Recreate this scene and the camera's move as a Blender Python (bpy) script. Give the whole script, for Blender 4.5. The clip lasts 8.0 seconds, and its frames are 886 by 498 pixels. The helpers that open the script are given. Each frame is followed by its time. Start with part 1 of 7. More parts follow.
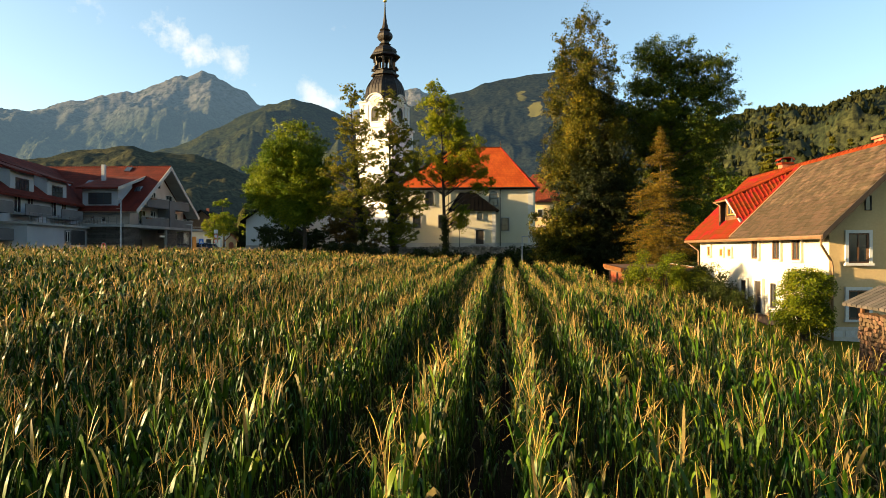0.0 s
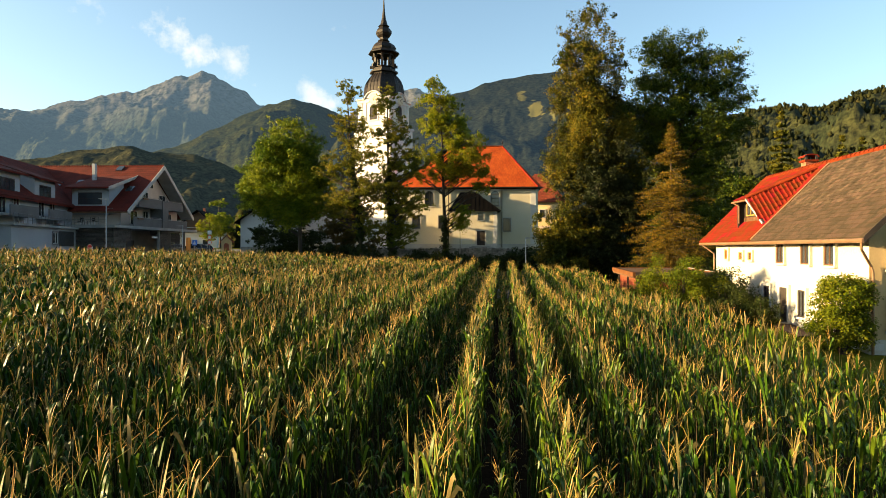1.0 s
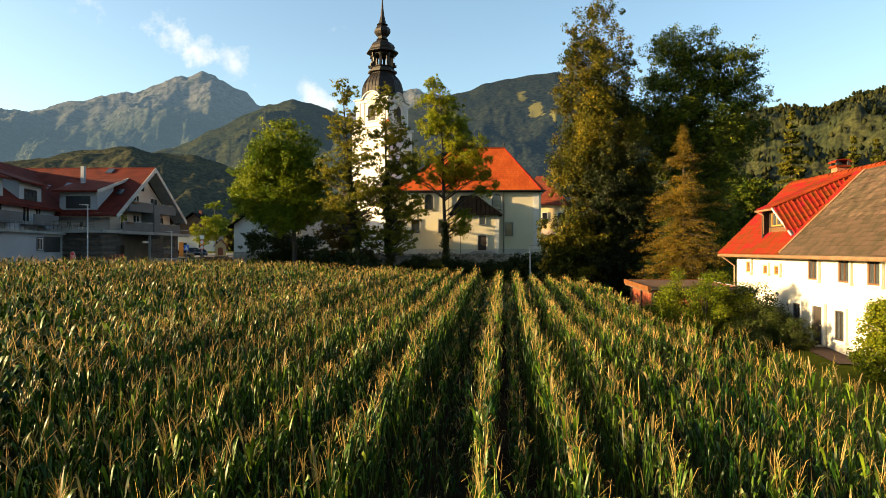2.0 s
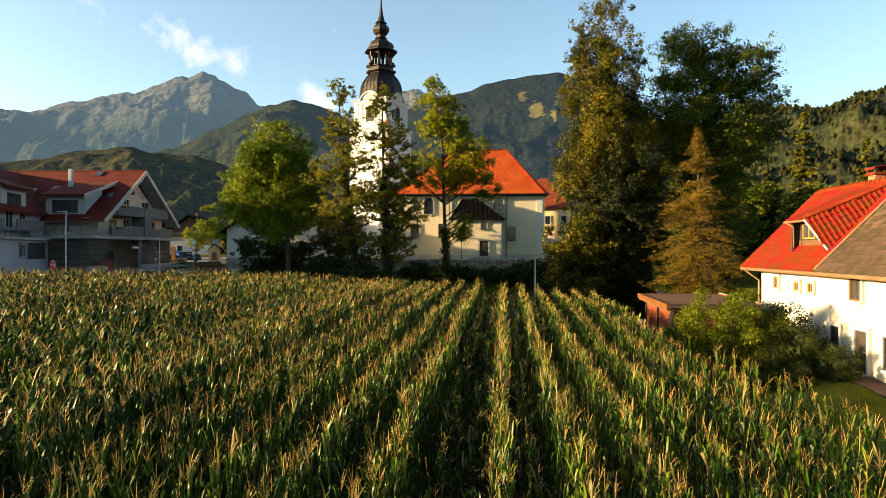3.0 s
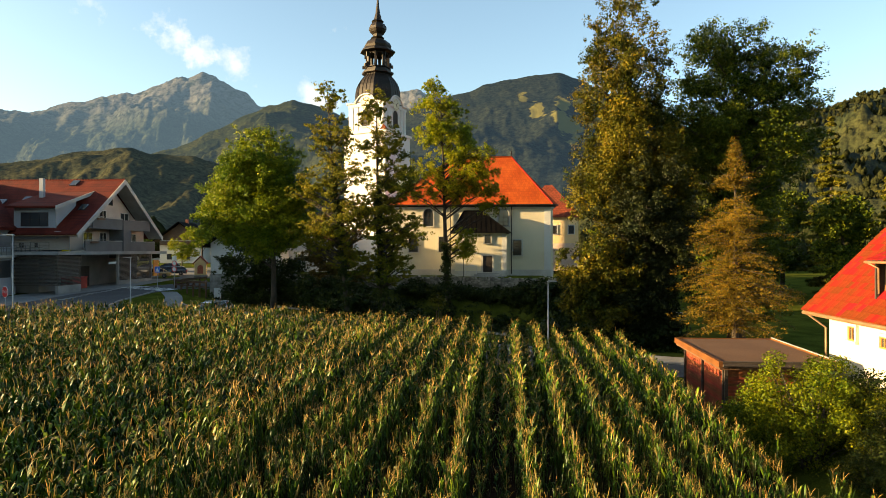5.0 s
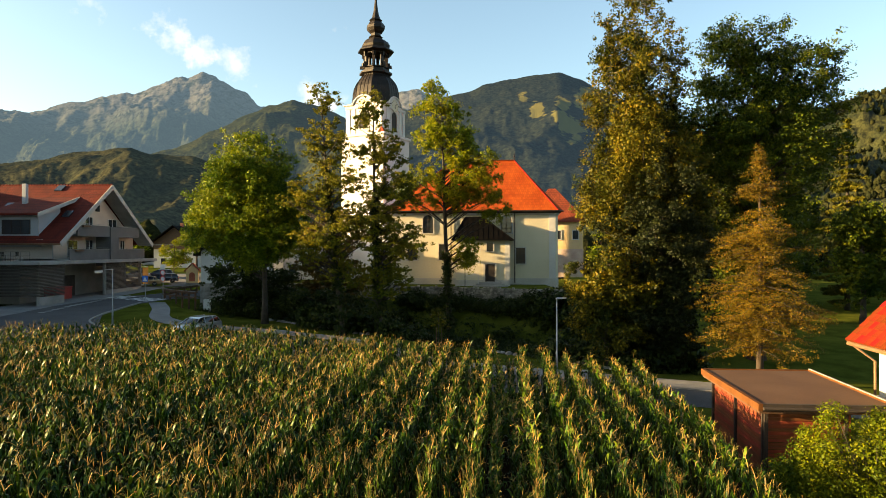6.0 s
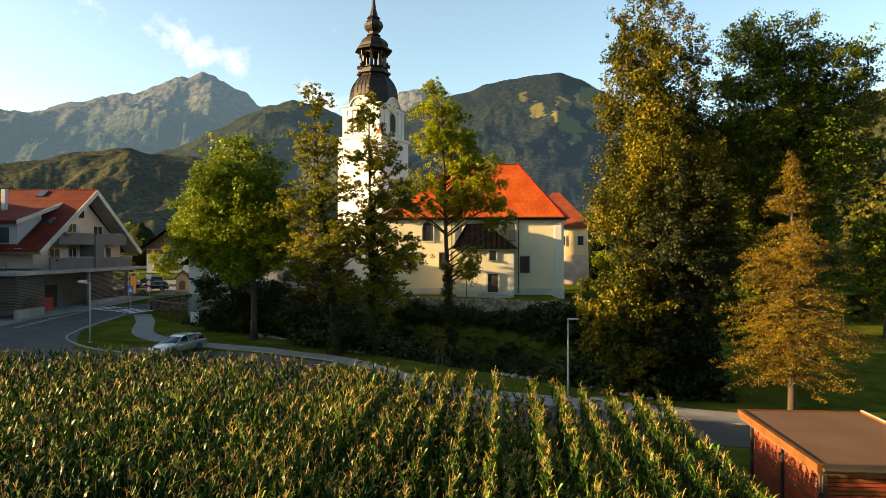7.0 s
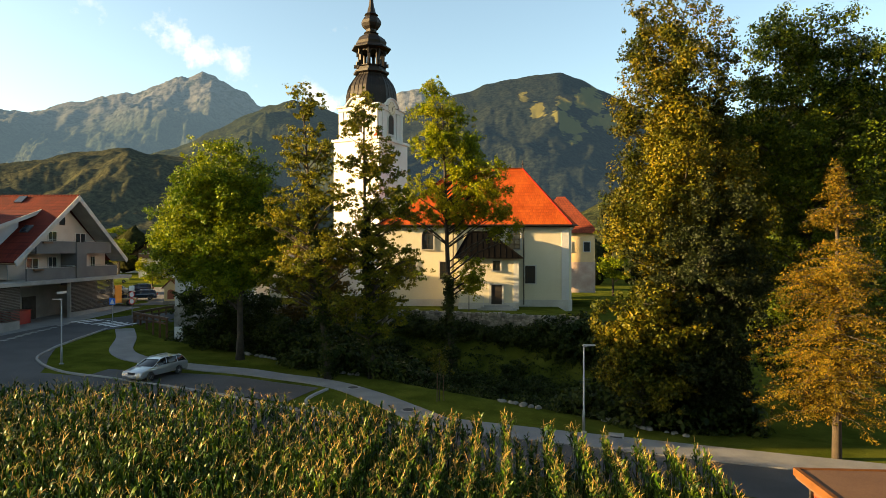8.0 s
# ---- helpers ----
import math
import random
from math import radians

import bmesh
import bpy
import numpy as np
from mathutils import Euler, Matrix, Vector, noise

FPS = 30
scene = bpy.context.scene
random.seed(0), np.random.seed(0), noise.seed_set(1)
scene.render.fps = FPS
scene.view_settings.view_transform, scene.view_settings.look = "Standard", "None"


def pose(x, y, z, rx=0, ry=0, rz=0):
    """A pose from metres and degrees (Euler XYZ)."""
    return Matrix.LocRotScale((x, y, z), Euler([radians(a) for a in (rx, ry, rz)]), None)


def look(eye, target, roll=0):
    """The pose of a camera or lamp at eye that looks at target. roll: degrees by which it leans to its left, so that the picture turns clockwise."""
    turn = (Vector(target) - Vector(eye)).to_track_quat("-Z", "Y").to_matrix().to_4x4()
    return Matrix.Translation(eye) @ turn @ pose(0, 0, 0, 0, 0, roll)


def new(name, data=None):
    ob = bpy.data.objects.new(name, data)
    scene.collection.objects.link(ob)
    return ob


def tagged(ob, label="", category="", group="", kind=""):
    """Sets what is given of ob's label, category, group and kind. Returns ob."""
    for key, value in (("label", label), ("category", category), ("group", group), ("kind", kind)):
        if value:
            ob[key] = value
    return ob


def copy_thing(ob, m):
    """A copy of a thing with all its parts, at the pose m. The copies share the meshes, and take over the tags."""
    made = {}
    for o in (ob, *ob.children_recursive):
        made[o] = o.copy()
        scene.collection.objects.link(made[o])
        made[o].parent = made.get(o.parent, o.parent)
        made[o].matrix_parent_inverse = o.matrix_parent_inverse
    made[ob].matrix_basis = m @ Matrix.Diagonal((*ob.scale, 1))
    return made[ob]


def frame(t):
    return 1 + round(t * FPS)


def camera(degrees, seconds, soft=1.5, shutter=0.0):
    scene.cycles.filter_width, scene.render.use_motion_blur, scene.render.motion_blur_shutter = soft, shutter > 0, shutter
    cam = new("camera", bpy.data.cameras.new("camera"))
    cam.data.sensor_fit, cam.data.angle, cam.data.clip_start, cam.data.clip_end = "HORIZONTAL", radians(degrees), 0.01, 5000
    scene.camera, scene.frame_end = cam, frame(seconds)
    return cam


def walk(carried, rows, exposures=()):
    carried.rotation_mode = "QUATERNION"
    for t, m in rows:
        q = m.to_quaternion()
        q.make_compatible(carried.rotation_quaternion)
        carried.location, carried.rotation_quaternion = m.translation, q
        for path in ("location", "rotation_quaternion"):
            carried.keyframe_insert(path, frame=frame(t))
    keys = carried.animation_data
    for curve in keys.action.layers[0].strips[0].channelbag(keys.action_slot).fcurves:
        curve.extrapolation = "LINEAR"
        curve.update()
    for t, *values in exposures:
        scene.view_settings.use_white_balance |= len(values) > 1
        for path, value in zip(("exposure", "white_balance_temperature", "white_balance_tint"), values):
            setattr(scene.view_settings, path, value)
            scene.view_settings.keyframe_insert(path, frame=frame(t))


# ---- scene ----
cam = camera(70.0, 8.0, 0.8)
METRES, EYE, TILT, LEAN, TURN = 32.5, 5.39, 0.0, 0.0, 0.0
ROWS = [
    (0.0, 0.0, 0.0, 0.0, 0.0, 0.0, 0.0),
    (0.5, -0.0001, 0.0465, 0.0007, 0.01, 0.01, -0.0),
    (1.0, -0.0002, 0.0974, 0.0055, 0.01, 0.01, 0.0),
    (1.5, -0.0006, 0.1517, 0.0153, 0.01, 0.02, 0.0),
    (3.0, 0.0007, 0.3229, 0.0474, 0.06, 0.07, -0.01),
    (3.5, 0.0006, 0.3814, 0.0593, 0.07, 0.08, -0.01),
    (4.0, 0.0003, 0.44, 0.0734, 0.07, 0.1, -0.02),
    (4.5, 0.0001, 0.499, 0.0888, 0.08, 0.1, -0.01),
    (6.0, -0.0013, 0.6857, 0.1345, 0.11, 0.08, 0.03),
    (6.5, -0.002, 0.7536, 0.1495, 0.12, 0.08, 0.01),
    (7.0, -0.0031, 0.8245, 0.1648, 0.11, 0.08, 0.01),
    (7.5, -0.0043, 0.8998, 0.1805, 0.12, 0.08, 0.0),
    (8.0, -0.0056, 0.9792, 0.1957, 0.12, 0.08, -0.01),
]
walk(cam, [(t, pose(0, 0, EYE, TILT, LEAN, TURN) @ pose(METRES * x, METRES * 0.7786 * y, METRES * z, 90 + pitch, roll, yaw)) for t, x, y, z, yaw, pitch, roll in ROWS],
     exposures=[(0.0, 2.30, 7300, 4), (4.0, 2.40, 7550, 4), (8.0, 2.54, 8250, 4)])

# ---- light ----
SUN_AZ = radians(186.0)            # towards the sun, counter-clockwise from +x
SUN_EL = radians(9.8)
SUN_DIR = Vector((math.cos(SUN_AZ) * math.cos(SUN_EL), math.sin(SUN_AZ) * math.cos(SUN_EL), math.sin(SUN_EL)))
sun = new("sun", bpy.data.lights.new("sun", "SUN"))
sun.data.energy, sun.data.angle, sun.data.color = 5.0, radians(0.6), (1.0, 0.72, 0.41)
sun.matrix_world = look((0, 0, 60), Vector((0, 0, 60)) - SUN_DIR)

world = bpy.data.worlds.new("world")
scene.world = world
world.use_nodes = True


def build_sky():
    nt = world.node_tree
    n, l = nt.nodes, nt.links
    n.clear()
    out, bg = n.new("ShaderNodeOutputWorld"), n.new("ShaderNodeBackground")
    sky = n.new("ShaderNodeTexSky")
    sky.sky_type, sky.sun_disc = "NISHITA", False
    sky.sun_elevation, sky.sun_rotation = SUN_EL, radians(90) - SUN_AZ
    sky.air_density, sky.dust_density, sky.ozone_density = 0.9, 1.3, 1.9
    # a few small fair-weather clouds, drawn out along the wind
    tc, nz = n.new("ShaderNodeTexCoord"), n.new("ShaderNodeTexNoise")
    nz.inputs["Scale"].default_value, nz.inputs["Detail"].default_value, nz.inputs["Roughness"].default_value = 16.0, 9.0, 0.6
    l.new(tc.outputs["Generated"], nz.inputs["Vector"])
    colour = sky.outputs[0]
    for u, v, reach, thick in ((-0.45, 0.335, 0.022, 0.5), (-0.42, 0.305, 0.030, 0.62), (-0.385, 0.285, 0.025, 0.5), (-0.335, 0.265, 0.028, 0.55), (-0.205, 0.210, 0.030, 0.5),
                               (-0.185, 0.203, 0.022, 0.5), (-0.172, 0.318, 0.02, 0.4), (-0.56, 0.36, 0.02, 0.4), (0.9, 0.5, 0.09, 0.6), (-1.6, 0.6, 0.1, 0.6)):
        d = Vector((u, 1, v + 0.03)).normalized()
        dist, mr, add, mul, mix = (n.new("ShaderNodeVectorMath"), n.new("ShaderNodeMapRange"), n.new("ShaderNodeMath"), n.new("ShaderNodeMath"), n.new("ShaderNodeMixRGB"))
        dist.operation = "DISTANCE"
        dist.inputs[1].default_value = d
        l.new(tc.outputs["Generated"], dist.inputs[0])
        add.operation, add.inputs[1].default_value = "MULTIPLY_ADD", -0.16
        l.new(nz.outputs["Fac"], add.inputs[0])
        l.new(dist.outputs["Value"], add.inputs[2])
        mr.inputs["From Min"].default_value, mr.inputs["From Max"].default_value = reach - 0.085, reach - 0.085 - 0.03
        l.new(add.outputs[0], mr.inputs["Value"])
        mul.operation, mul.inputs[1].default_value = "MULTIPLY", thick
        l.new(mr.outputs[0], mul.inputs[0])
        l.new(mul.outputs[0], mix.inputs["Fac"])
        l.new(colour, mix.inputs["Color1"])
        mix.inputs["Color2"].default_value = (3.2, 3.1, 3.0, 1)
        colour = mix.outputs[0]
    l.new(colour, bg.inputs["Color"])
    bg.inputs["Strength"].default_value = 0.082
    l.new(bg.outputs[0], out.inputs["Surface"])


build_sky()


# ---- materials ----
def rgb(c, k=1.0):
    return (c[0] * k, c[1] * k, c[2] * k, 1)


def surface(name, a, b, scale=3.0, fine=40.0, rough=0.8, bump=0.3, metal=0.0, vary=0.0, island=False, through_light=0.0, spec=0.5, dirt=0.25, coat=0.0):
    """A mottled surface: colours a to b by a coarse noise, darker dirt by a finer one, bump by the finest."""
    m = bpy.data.materials.new(name)
    m.use_nodes = True
    nt = m.node_tree
    n, l = nt.nodes, nt.links
    p = n["Principled BSDF"]
    tc = n.new("ShaderNodeTexCoord")
    big, small = n.new("ShaderNodeTexNoise"), n.new("ShaderNodeTexNoise")
    big.inputs["Scale"].default_value, big.inputs["Detail"].default_value = scale, 6
    small.inputs["Scale"].default_value, small.inputs["Detail"].default_value = fine, 4
    l.new(tc.outputs["Object"], big.inputs["Vector"])
    l.new(tc.outputs["Object"], small.inputs["Vector"])
    ramp = n.new("ShaderNodeValToRGB")
    ramp.color_ramp.elements[0].position, ramp.color_ramp.elements[1].position = 0.36, 0.64
    ramp.color_ramp.elements[0].color, ramp.color_ramp.elements[1].color = rgb(a), rgb(b)
    l.new(big.outputs["Fac"], ramp.inputs["Fac"])
    mul = n.new("ShaderNodeMixRGB")
    mul.blend_type = "MULTIPLY"
    mul.inputs["Fac"].default_value = dirt
    sr = n.new("ShaderNodeValToRGB")
    sr.color_ramp.elements[0].position, sr.color_ramp.elements[1].position = 0.3, 0.7
    sr.color_ramp.elements[0].color = (0.25, 0.25, 0.25, 1)
    l.new(small.outputs["Fac"], sr.inputs["Fac"])
    l.new(ramp.outputs[0], mul.inputs["Color1"])
    l.new(sr.outputs[0], mul.inputs["Color2"])
    colour = mul.outputs[0]
    if vary:
        src = n.new("ShaderNodeNewGeometry").outputs["Random Per Island"] if island else n.new("ShaderNodeObjectInfo").outputs["Random"]
        hsv, mr, mh = n.new("ShaderNodeHueSaturation"), n.new("ShaderNodeMapRange"), n.new("ShaderNodeMapRange")
        mr.inputs["To Min"].default_value, mr.inputs["To Max"].default_value = 1 - vary, 1 + vary
        mh.inputs["To Min"].default_value, mh.inputs["To Max"].default_value = 0.5 + 0.06 * vary, 0.5 - 0.06 * vary
        l.new(src, mr.inputs["Value"])
        l.new(src, mh.inputs["Value"])
        l.new(mr.outputs[0], hsv.inputs["Value"])
        l.new(mh.outputs[0], hsv.inputs["Hue"])
        l.new(colour, hsv.inputs["Color"])
        colour = hsv.outputs[0]
    l.new(colour, p.inputs["Base Color"])
    p.inputs["Roughness"].default_value, p.inputs["Metallic"].default_value = rough, metal
    p.inputs["Specular IOR Level"].default_value = spec
    p.inputs["Coat Weight"].default_value = coat
    if bump:
        bp = n.new("ShaderNodeBump")
        bp.inputs["Strength"].default_value, bp.inputs["Distance"].default_value = bump, 0.02
        l.new(small.outputs["Fac"], bp.inputs["Height"])
        l.new(bp.outputs[0], p.inputs["Normal"])
    if through_light:
        tr, mx = n.new("ShaderNodeBsdfTranslucent"), n.new("ShaderNodeMixShader")
        l.new(colour, tr.inputs["Color"])
        mx.inputs["Fac"].default_value = through_light
        l.new(p.outputs[0], mx.inputs[1])
        l.new(tr.outputs[0], mx.inputs[2])
        l.new(mx.outputs[0], n["Material Output"].inputs["Surface"])
    return m


def courses(name, a, b, row, col, axis_x="X", joint=0.06, rough=0.85, bump=0.8, lichen=0.3, mortar=None):
    """Tiles, shingles or boards far off: a brick texture in the thing's own metres, with mottling."""
    m = surface(name, a, b, 0.6, 25, rough, 0.2, dirt=lichen, spec=0.12)
    nt = m.node_tree
    n, l = nt.nodes, nt.links
    p = n["Principled BSDF"]
    tc, sep, cmb, br = n.new("ShaderNodeTexCoord"), n.new("ShaderNodeSeparateXYZ"), n.new("ShaderNodeCombineXYZ"), n.new("ShaderNodeTexBrick")
    l.new(tc.outputs["Object"], sep.inputs[0])
    l.new(sep.outputs[axis_x], cmb.inputs[0])
    l.new(sep.outputs["Z"], cmb.inputs[1])
    l.new(cmb.outputs[0], br.inputs["Vector"])
    br.inputs["Scale"].default_value = 1.0
    br.inputs["Brick Width"].default_value, br.inputs["Row Height"].default_value = col, row
    br.inputs["Mortar Size"].default_value = joint * row
    br.inputs["Color1"].default_value, br.inputs["Color2"].default_value = (1, 1, 1, 1), (0.72, 0.72, 0.72, 1)
    br.inputs["Mortar"].default_value = mortar or (0.25, 0.25, 0.25, 1)
    old = p.inputs["Base Color"].links[0].from_socket
    mul = n.new("ShaderNodeMixRGB")
    mul.blend_type, mul.inputs["Fac"].default_value = "MULTIPLY", 0.85
    l.new(old, mul.inputs["Color1"])
    l.new(br.outputs["Color"], mul.inputs["Color2"])
    l.new(mul.outputs[0], p.inputs["Base Color"])
    bp = n.new("ShaderNodeBump")
    bp.inputs["Strength"].default_value, bp.inputs["Distance"].default_value, bp.invert = bump, 0.03, True
    l.new(br.outputs["Fac"], bp.inputs["Height"])
    l.new(bp.outputs[0], p.inputs["Normal"])
    return m


def glass(name, tint=(0.03, 0.035, 0.04)):
    m = bpy.data.materials.new(name)
    m.use_nodes = True
    p = m.node_tree.nodes["Principled BSDF"]
    p.inputs["Base Color"].default_value = rgb(tint)
    p.inputs["Roughness"].default_value, p.inputs["Specular IOR Level"].default_value = 0.06, 0.7
    return m


M_GRASS = surface("grass_turf", (0.050, 0.064, 0.010), (0.098, 0.108, 0.018), 0.5, 14, 0.95, 0.6, dirt=0.5, spec=0.0)
M_SOIL = surface("field_soil", (0.0176, 0.0112, 0.0064), (0.032, 0.0216, 0.0128), 0.8, 12, 0.95, 0.8, dirt=0.5, spec=0.0)
M_ASPHALT = surface("asphalt", (0.040, 0.039, 0.040), (0.062, 0.060, 0.060), 0.4, 60, 0.9, 0.3, dirt=0.3)
M_PAVE = surface("paving", (0.15, 0.15, 0.148), (0.205, 0.202, 0.195), 0.7, 30, 0.85, 0.3, dirt=0.35)
M_KERB = surface("kerb_stone", (0.21, 0.205, 0.195), (0.27, 0.262, 0.25), 1.5, 30, 0.8, 0.3)
M_PAINTW = surface("road_paint", (0.6, 0.6, 0.58), (0.72, 0.72, 0.7), 2, 40, 0.7, 0.1)
M_STONE = surface("rubble_stone", (0.15, 0.14, 0.12), (0.30, 0.28, 0.245), 1.6, 18, 0.9, 0.9, vary=0.45, island=True, dirt=0.5)
M_ROCK = surface("river_rock", (0.12, 0.116, 0.1), (0.192, 0.184, 0.16), 2, 20, 0.9, 0.6, vary=0.3, island=True)
M_BARK = surface("bark", (0.022, 0.017, 0.012), (0.046, 0.035, 0.024), 3, 20, 0.95, 0.9, dirt=0.5)
M_LARCHBARK = surface("larch_bark", (0.038, 0.025, 0.015), (0.062, 0.042, 0.025), 3, 20, 0.95, 0.9, dirt=0.5)
M_CHURCH = surface("church_render", (0.50, 0.445, 0.31), (0.57, 0.51, 0.37), 0.25, 8, 0.9, 0.15, dirt=0.15)
M_CHURCHGREY = surface("plinth_render", (0.36, 0.34, 0.30), (0.44, 0.42, 0.38), 0.6, 12, 0.9, 0.2)
M_WHITE = surface("white_render", (0.46, 0.45, 0.42), (0.53, 0.52, 0.49), 0.25, 9, 0.9, 0.12, dirt=0.15)
M_HOUSE = surface("house_render", (0.40, 0.375, 0.31), (0.46, 0.435, 0.37), 0.3, 10, 0.9, 0.15, dirt=0.2)
M_GABLE = surface("gable_render", (0.39, 0.275, 0.130), (0.45, 0.325, 0.165), 0.4, 10, 0.9, 0.15, dirt=0.15)
M_APT = surface("apartment_render", (0.255, 0.27, 0.30), (0.31, 0.325, 0.35), 0.3, 10, 0.9, 0.1, dirt=0.15)
M_APTGREY = surface("balcony_render", (0.085, 0.083, 0.086), (0.115, 0.112, 0.115), 0.5, 12, 0.9, 0.12)
M_CONC = surface("concrete", (0.20, 0.20, 0.195), (0.28, 0.275, 0.265), 0.6, 14, 0.85, 0.2)
M_REDTILE = courses("red_clay_tile", (0.36, 0.055, 0.009), (0.46, 0.082, 0.014), 0.34, 0.24, mortar=(0.62, 0.6, 0.6, 1))
M_REDTILE_S = courses("weathered_red_tile", (0.216, 0.0432, 0.0216), (0.3024, 0.0648, 0.0288), 0.34, 0.24, lichen=0.6)
M_APTTILE = courses("apartment_red_tile", (0.105, 0.0150, 0.0095), (0.155, 0.0230, 0.0125), 0.36, 0.30, lichen=0.5)
M_TILEPIECE = surface("clay_tile_piece", (0.130, 0.0130, 0.0046), (0.195, 0.0235, 0.0075), 1.5, 30, 0.9, 0.3, vary=0.3, dirt=0.5, spec=0.1)
M_SLATE = surface("grey_brown_shingle", (0.050, 0.034, 0.021), (0.105, 0.072, 0.046), 2.2, 35, 0.9, 0.5, vary=0.34, dirt=0.7, spec=0.15)
M_SLATEFIELD = surface("grey_brown_shingles", (0.050, 0.034, 0.021), (0.105, 0.072, 0.046), 2.2, 35, 0.9, 0.5, vary=0.34, dirt=0.7, spec=0.15, island=True)
M_TILEFIELD = surface("clay_tiles", (0.130, 0.0130, 0.0046), (0.195, 0.0235, 0.0075), 1.5, 30, 0.9, 0.3, vary=0.32, dirt=0.5, island=True, spec=0.1)
M_COPPER = surface("dark_sheet_roof", (0.012, 0.009, 0.007), (0.022, 0.016, 0.012), 0.8, 12, 0.55, 0.2, metal=0.2, spec=0.3)
M_DARKROOF = surface("dark_tin_roof", (0.0018, 0.0016, 0.0014), (0.004, 0.0034, 0.003), 0.8, 12, 0.85, 0.2, spec=0.04)
M_WOODDARK = surface("dark_wood", (0.014, 0.009, 0.006), (0.026, 0.017, 0.011), 2, 30, 0.8, 0.5)
M_WOODGREY = surface("grey_weathered_slat", (0.036, 0.029, 0.024), (0.065, 0.053, 0.043), 2, 30, 0.9, 0.5, vary=0.35)
M_WOODBROWN = surface("brown_window_wood", (0.075, 0.032, 0.011), (0.105, 0.046, 0.017), 2, 30, 0.6, 0.3)
M_WOODRED = surface("red_stained_board", (0.16, 0.030, 0.007), (0.215, 0.043, 0.010), 2, 30, 0.7, 0.4, vary=0.3)
M_LOG = surface("log_end_grain", (0.065, 0.034, 0.015), (0.10, 0.055, 0.026), 4, 30, 0.9, 0.5, vary=0.3)
M_BRICK = surface("chimney_brick", (0.28, 0.07, 0.035), (0.364, 0.112, 0.056), 4, 40, 0.85, 0.5)
M_BARGE = surface("painted_verge_board", (0.30, 0.29, 0.28), (0.37, 0.36, 0.345), 1, 12, 0.8, 0.1)
M_GABLEPINK = surface("flats_gable_render", (0.36, 0.31, 0.28), (0.43, 0.375, 0.34), 0.4, 10, 0.9, 0.1, dirt=0.15)
M_WINORANGE = surface("lacquered_window_wood", (0.322, 0.14, 0.028), (0.392, 0.182, 0.042), 2, 30, 0.5, 0.2)
M_PANEL = surface("orange_panel", (0.62, 0.22, 0.02), (0.70, 0.26, 0.03), 2, 30, 0.5, 0.1)
M_FASCIA = surface("brown_fascia_board", (0.085, 0.031, 0.0085), (0.115, 0.043, 0.012), 2, 30, 0.8, 0.3, spec=0.15)
M_METAL = surface("zinc", (0.40, 0.40, 0.41), (0.5, 0.5, 0.51), 2, 30, 0.45, 0.1, metal=0.7)
M_GALV = surface("galvanised_pole", (0.24, 0.245, 0.25), (0.30, 0.305, 0.31), 2, 30, 0.5, 0.1, metal=0.3)
M_GUTTER = surface("brown_gutter", (0.175, 0.098, 0.049), (0.231, 0.133, 0.07), 2, 30, 0.5, 0.1, metal=0.3)
M_BLACK = surface("black_rubber", (0.015, 0.015, 0.016), (0.03, 0.03, 0.03), 4, 30, 0.8, 0.2)
M_GLASS = glass("window_glass")
M_CARGLASS = glass("tinted_car_glass", (0.006, 0.007, 0.008))
M_CARGLASS.node_tree.nodes["Principled BSDF"].inputs["Specular IOR Level"].default_value = 0.3
M_GOLD = surface("gilt", (0.7, 0.5, 0.15), (0.8, 0.6, 0.2), 3, 20, 0.35, 0.1, metal=1.0)
M_ROOFPANEL = surface("garage_roof_membrane", (0.088, 0.046, 0.026), (0.11, 0.060, 0.034), 0.5, 20, 0.85, 0.2, dirt=0.3, spec=0.2)


def leafy(name, a, b, vary=0.4, tl=0.3, rough=0.55, spec=0.2):
    return surface(name, a, b, 0.35, 6, rough, 0, vary=vary, island=True, through_light=tl, spec=spec, dirt=0.2)


L_GREEN = leafy("leaf_green", (0.021, 0.044, 0.0024), (0.070, 0.088, 0.0052), 0.6, tl=0.13, spec=0.1)
L_ASH = leafy("ash_leaf", (0.056, 0.104, 0.004), (0.152, 0.186, 0.010), 0.55, tl=0.22, spec=0.1)
L_WARM = leafy("leaf_warm_olive", (0.060, 0.080, 0.005), (0.160, 0.145, 0.011), 0.5, tl=0.25, spec=0.1)
L_YELLOW = leafy("leaf_yellow_green", (0.085, 0.128, 0.004), (0.215, 0.218, 0.010), 0.5, tl=0.28, spec=0.1)
L_SHRUB = leafy("shrub_leaf", (0.05, 0.078, 0.003), (0.14, 0.150, 0.008), 0.5, tl=0.25, spec=0.1)
L_OLIVE = leafy("leaf_olive", (0.018, 0.029, 0.0018), (0.108, 0.094, 0.0058), 0.75, tl=0.13, spec=0.1)
L_COPPER = leafy("leaf_copper", (0.0576, 0.0448, 0.00512), (0.096, 0.064, 0.00832))
L_DARK = leafy("leaf_dark", (0.014, 0.026, 0.004), (0.034, 0.046, 0.008), 0.6, tl=0.15, spec=0.1)
# near-black leaf: the shade in the linden's lower crown, put into the colour
L_LINDENSHADE = leafy("shaded_linden_leaf", (0.007, 0.013, 0.003), (0.017, 0.022, 0.005), 0.6, tl=0.05, spec=0.1)
L_LARCH = leafy("larch_gold", (0.068, 0.048, 0.005), (0.155, 0.103, 0.010), 0.5, spec=0.1)
L_PINE = leafy("needle_green", (0.032, 0.042, 0.004), (0.100, 0.090, 0.008), spec=0.1)
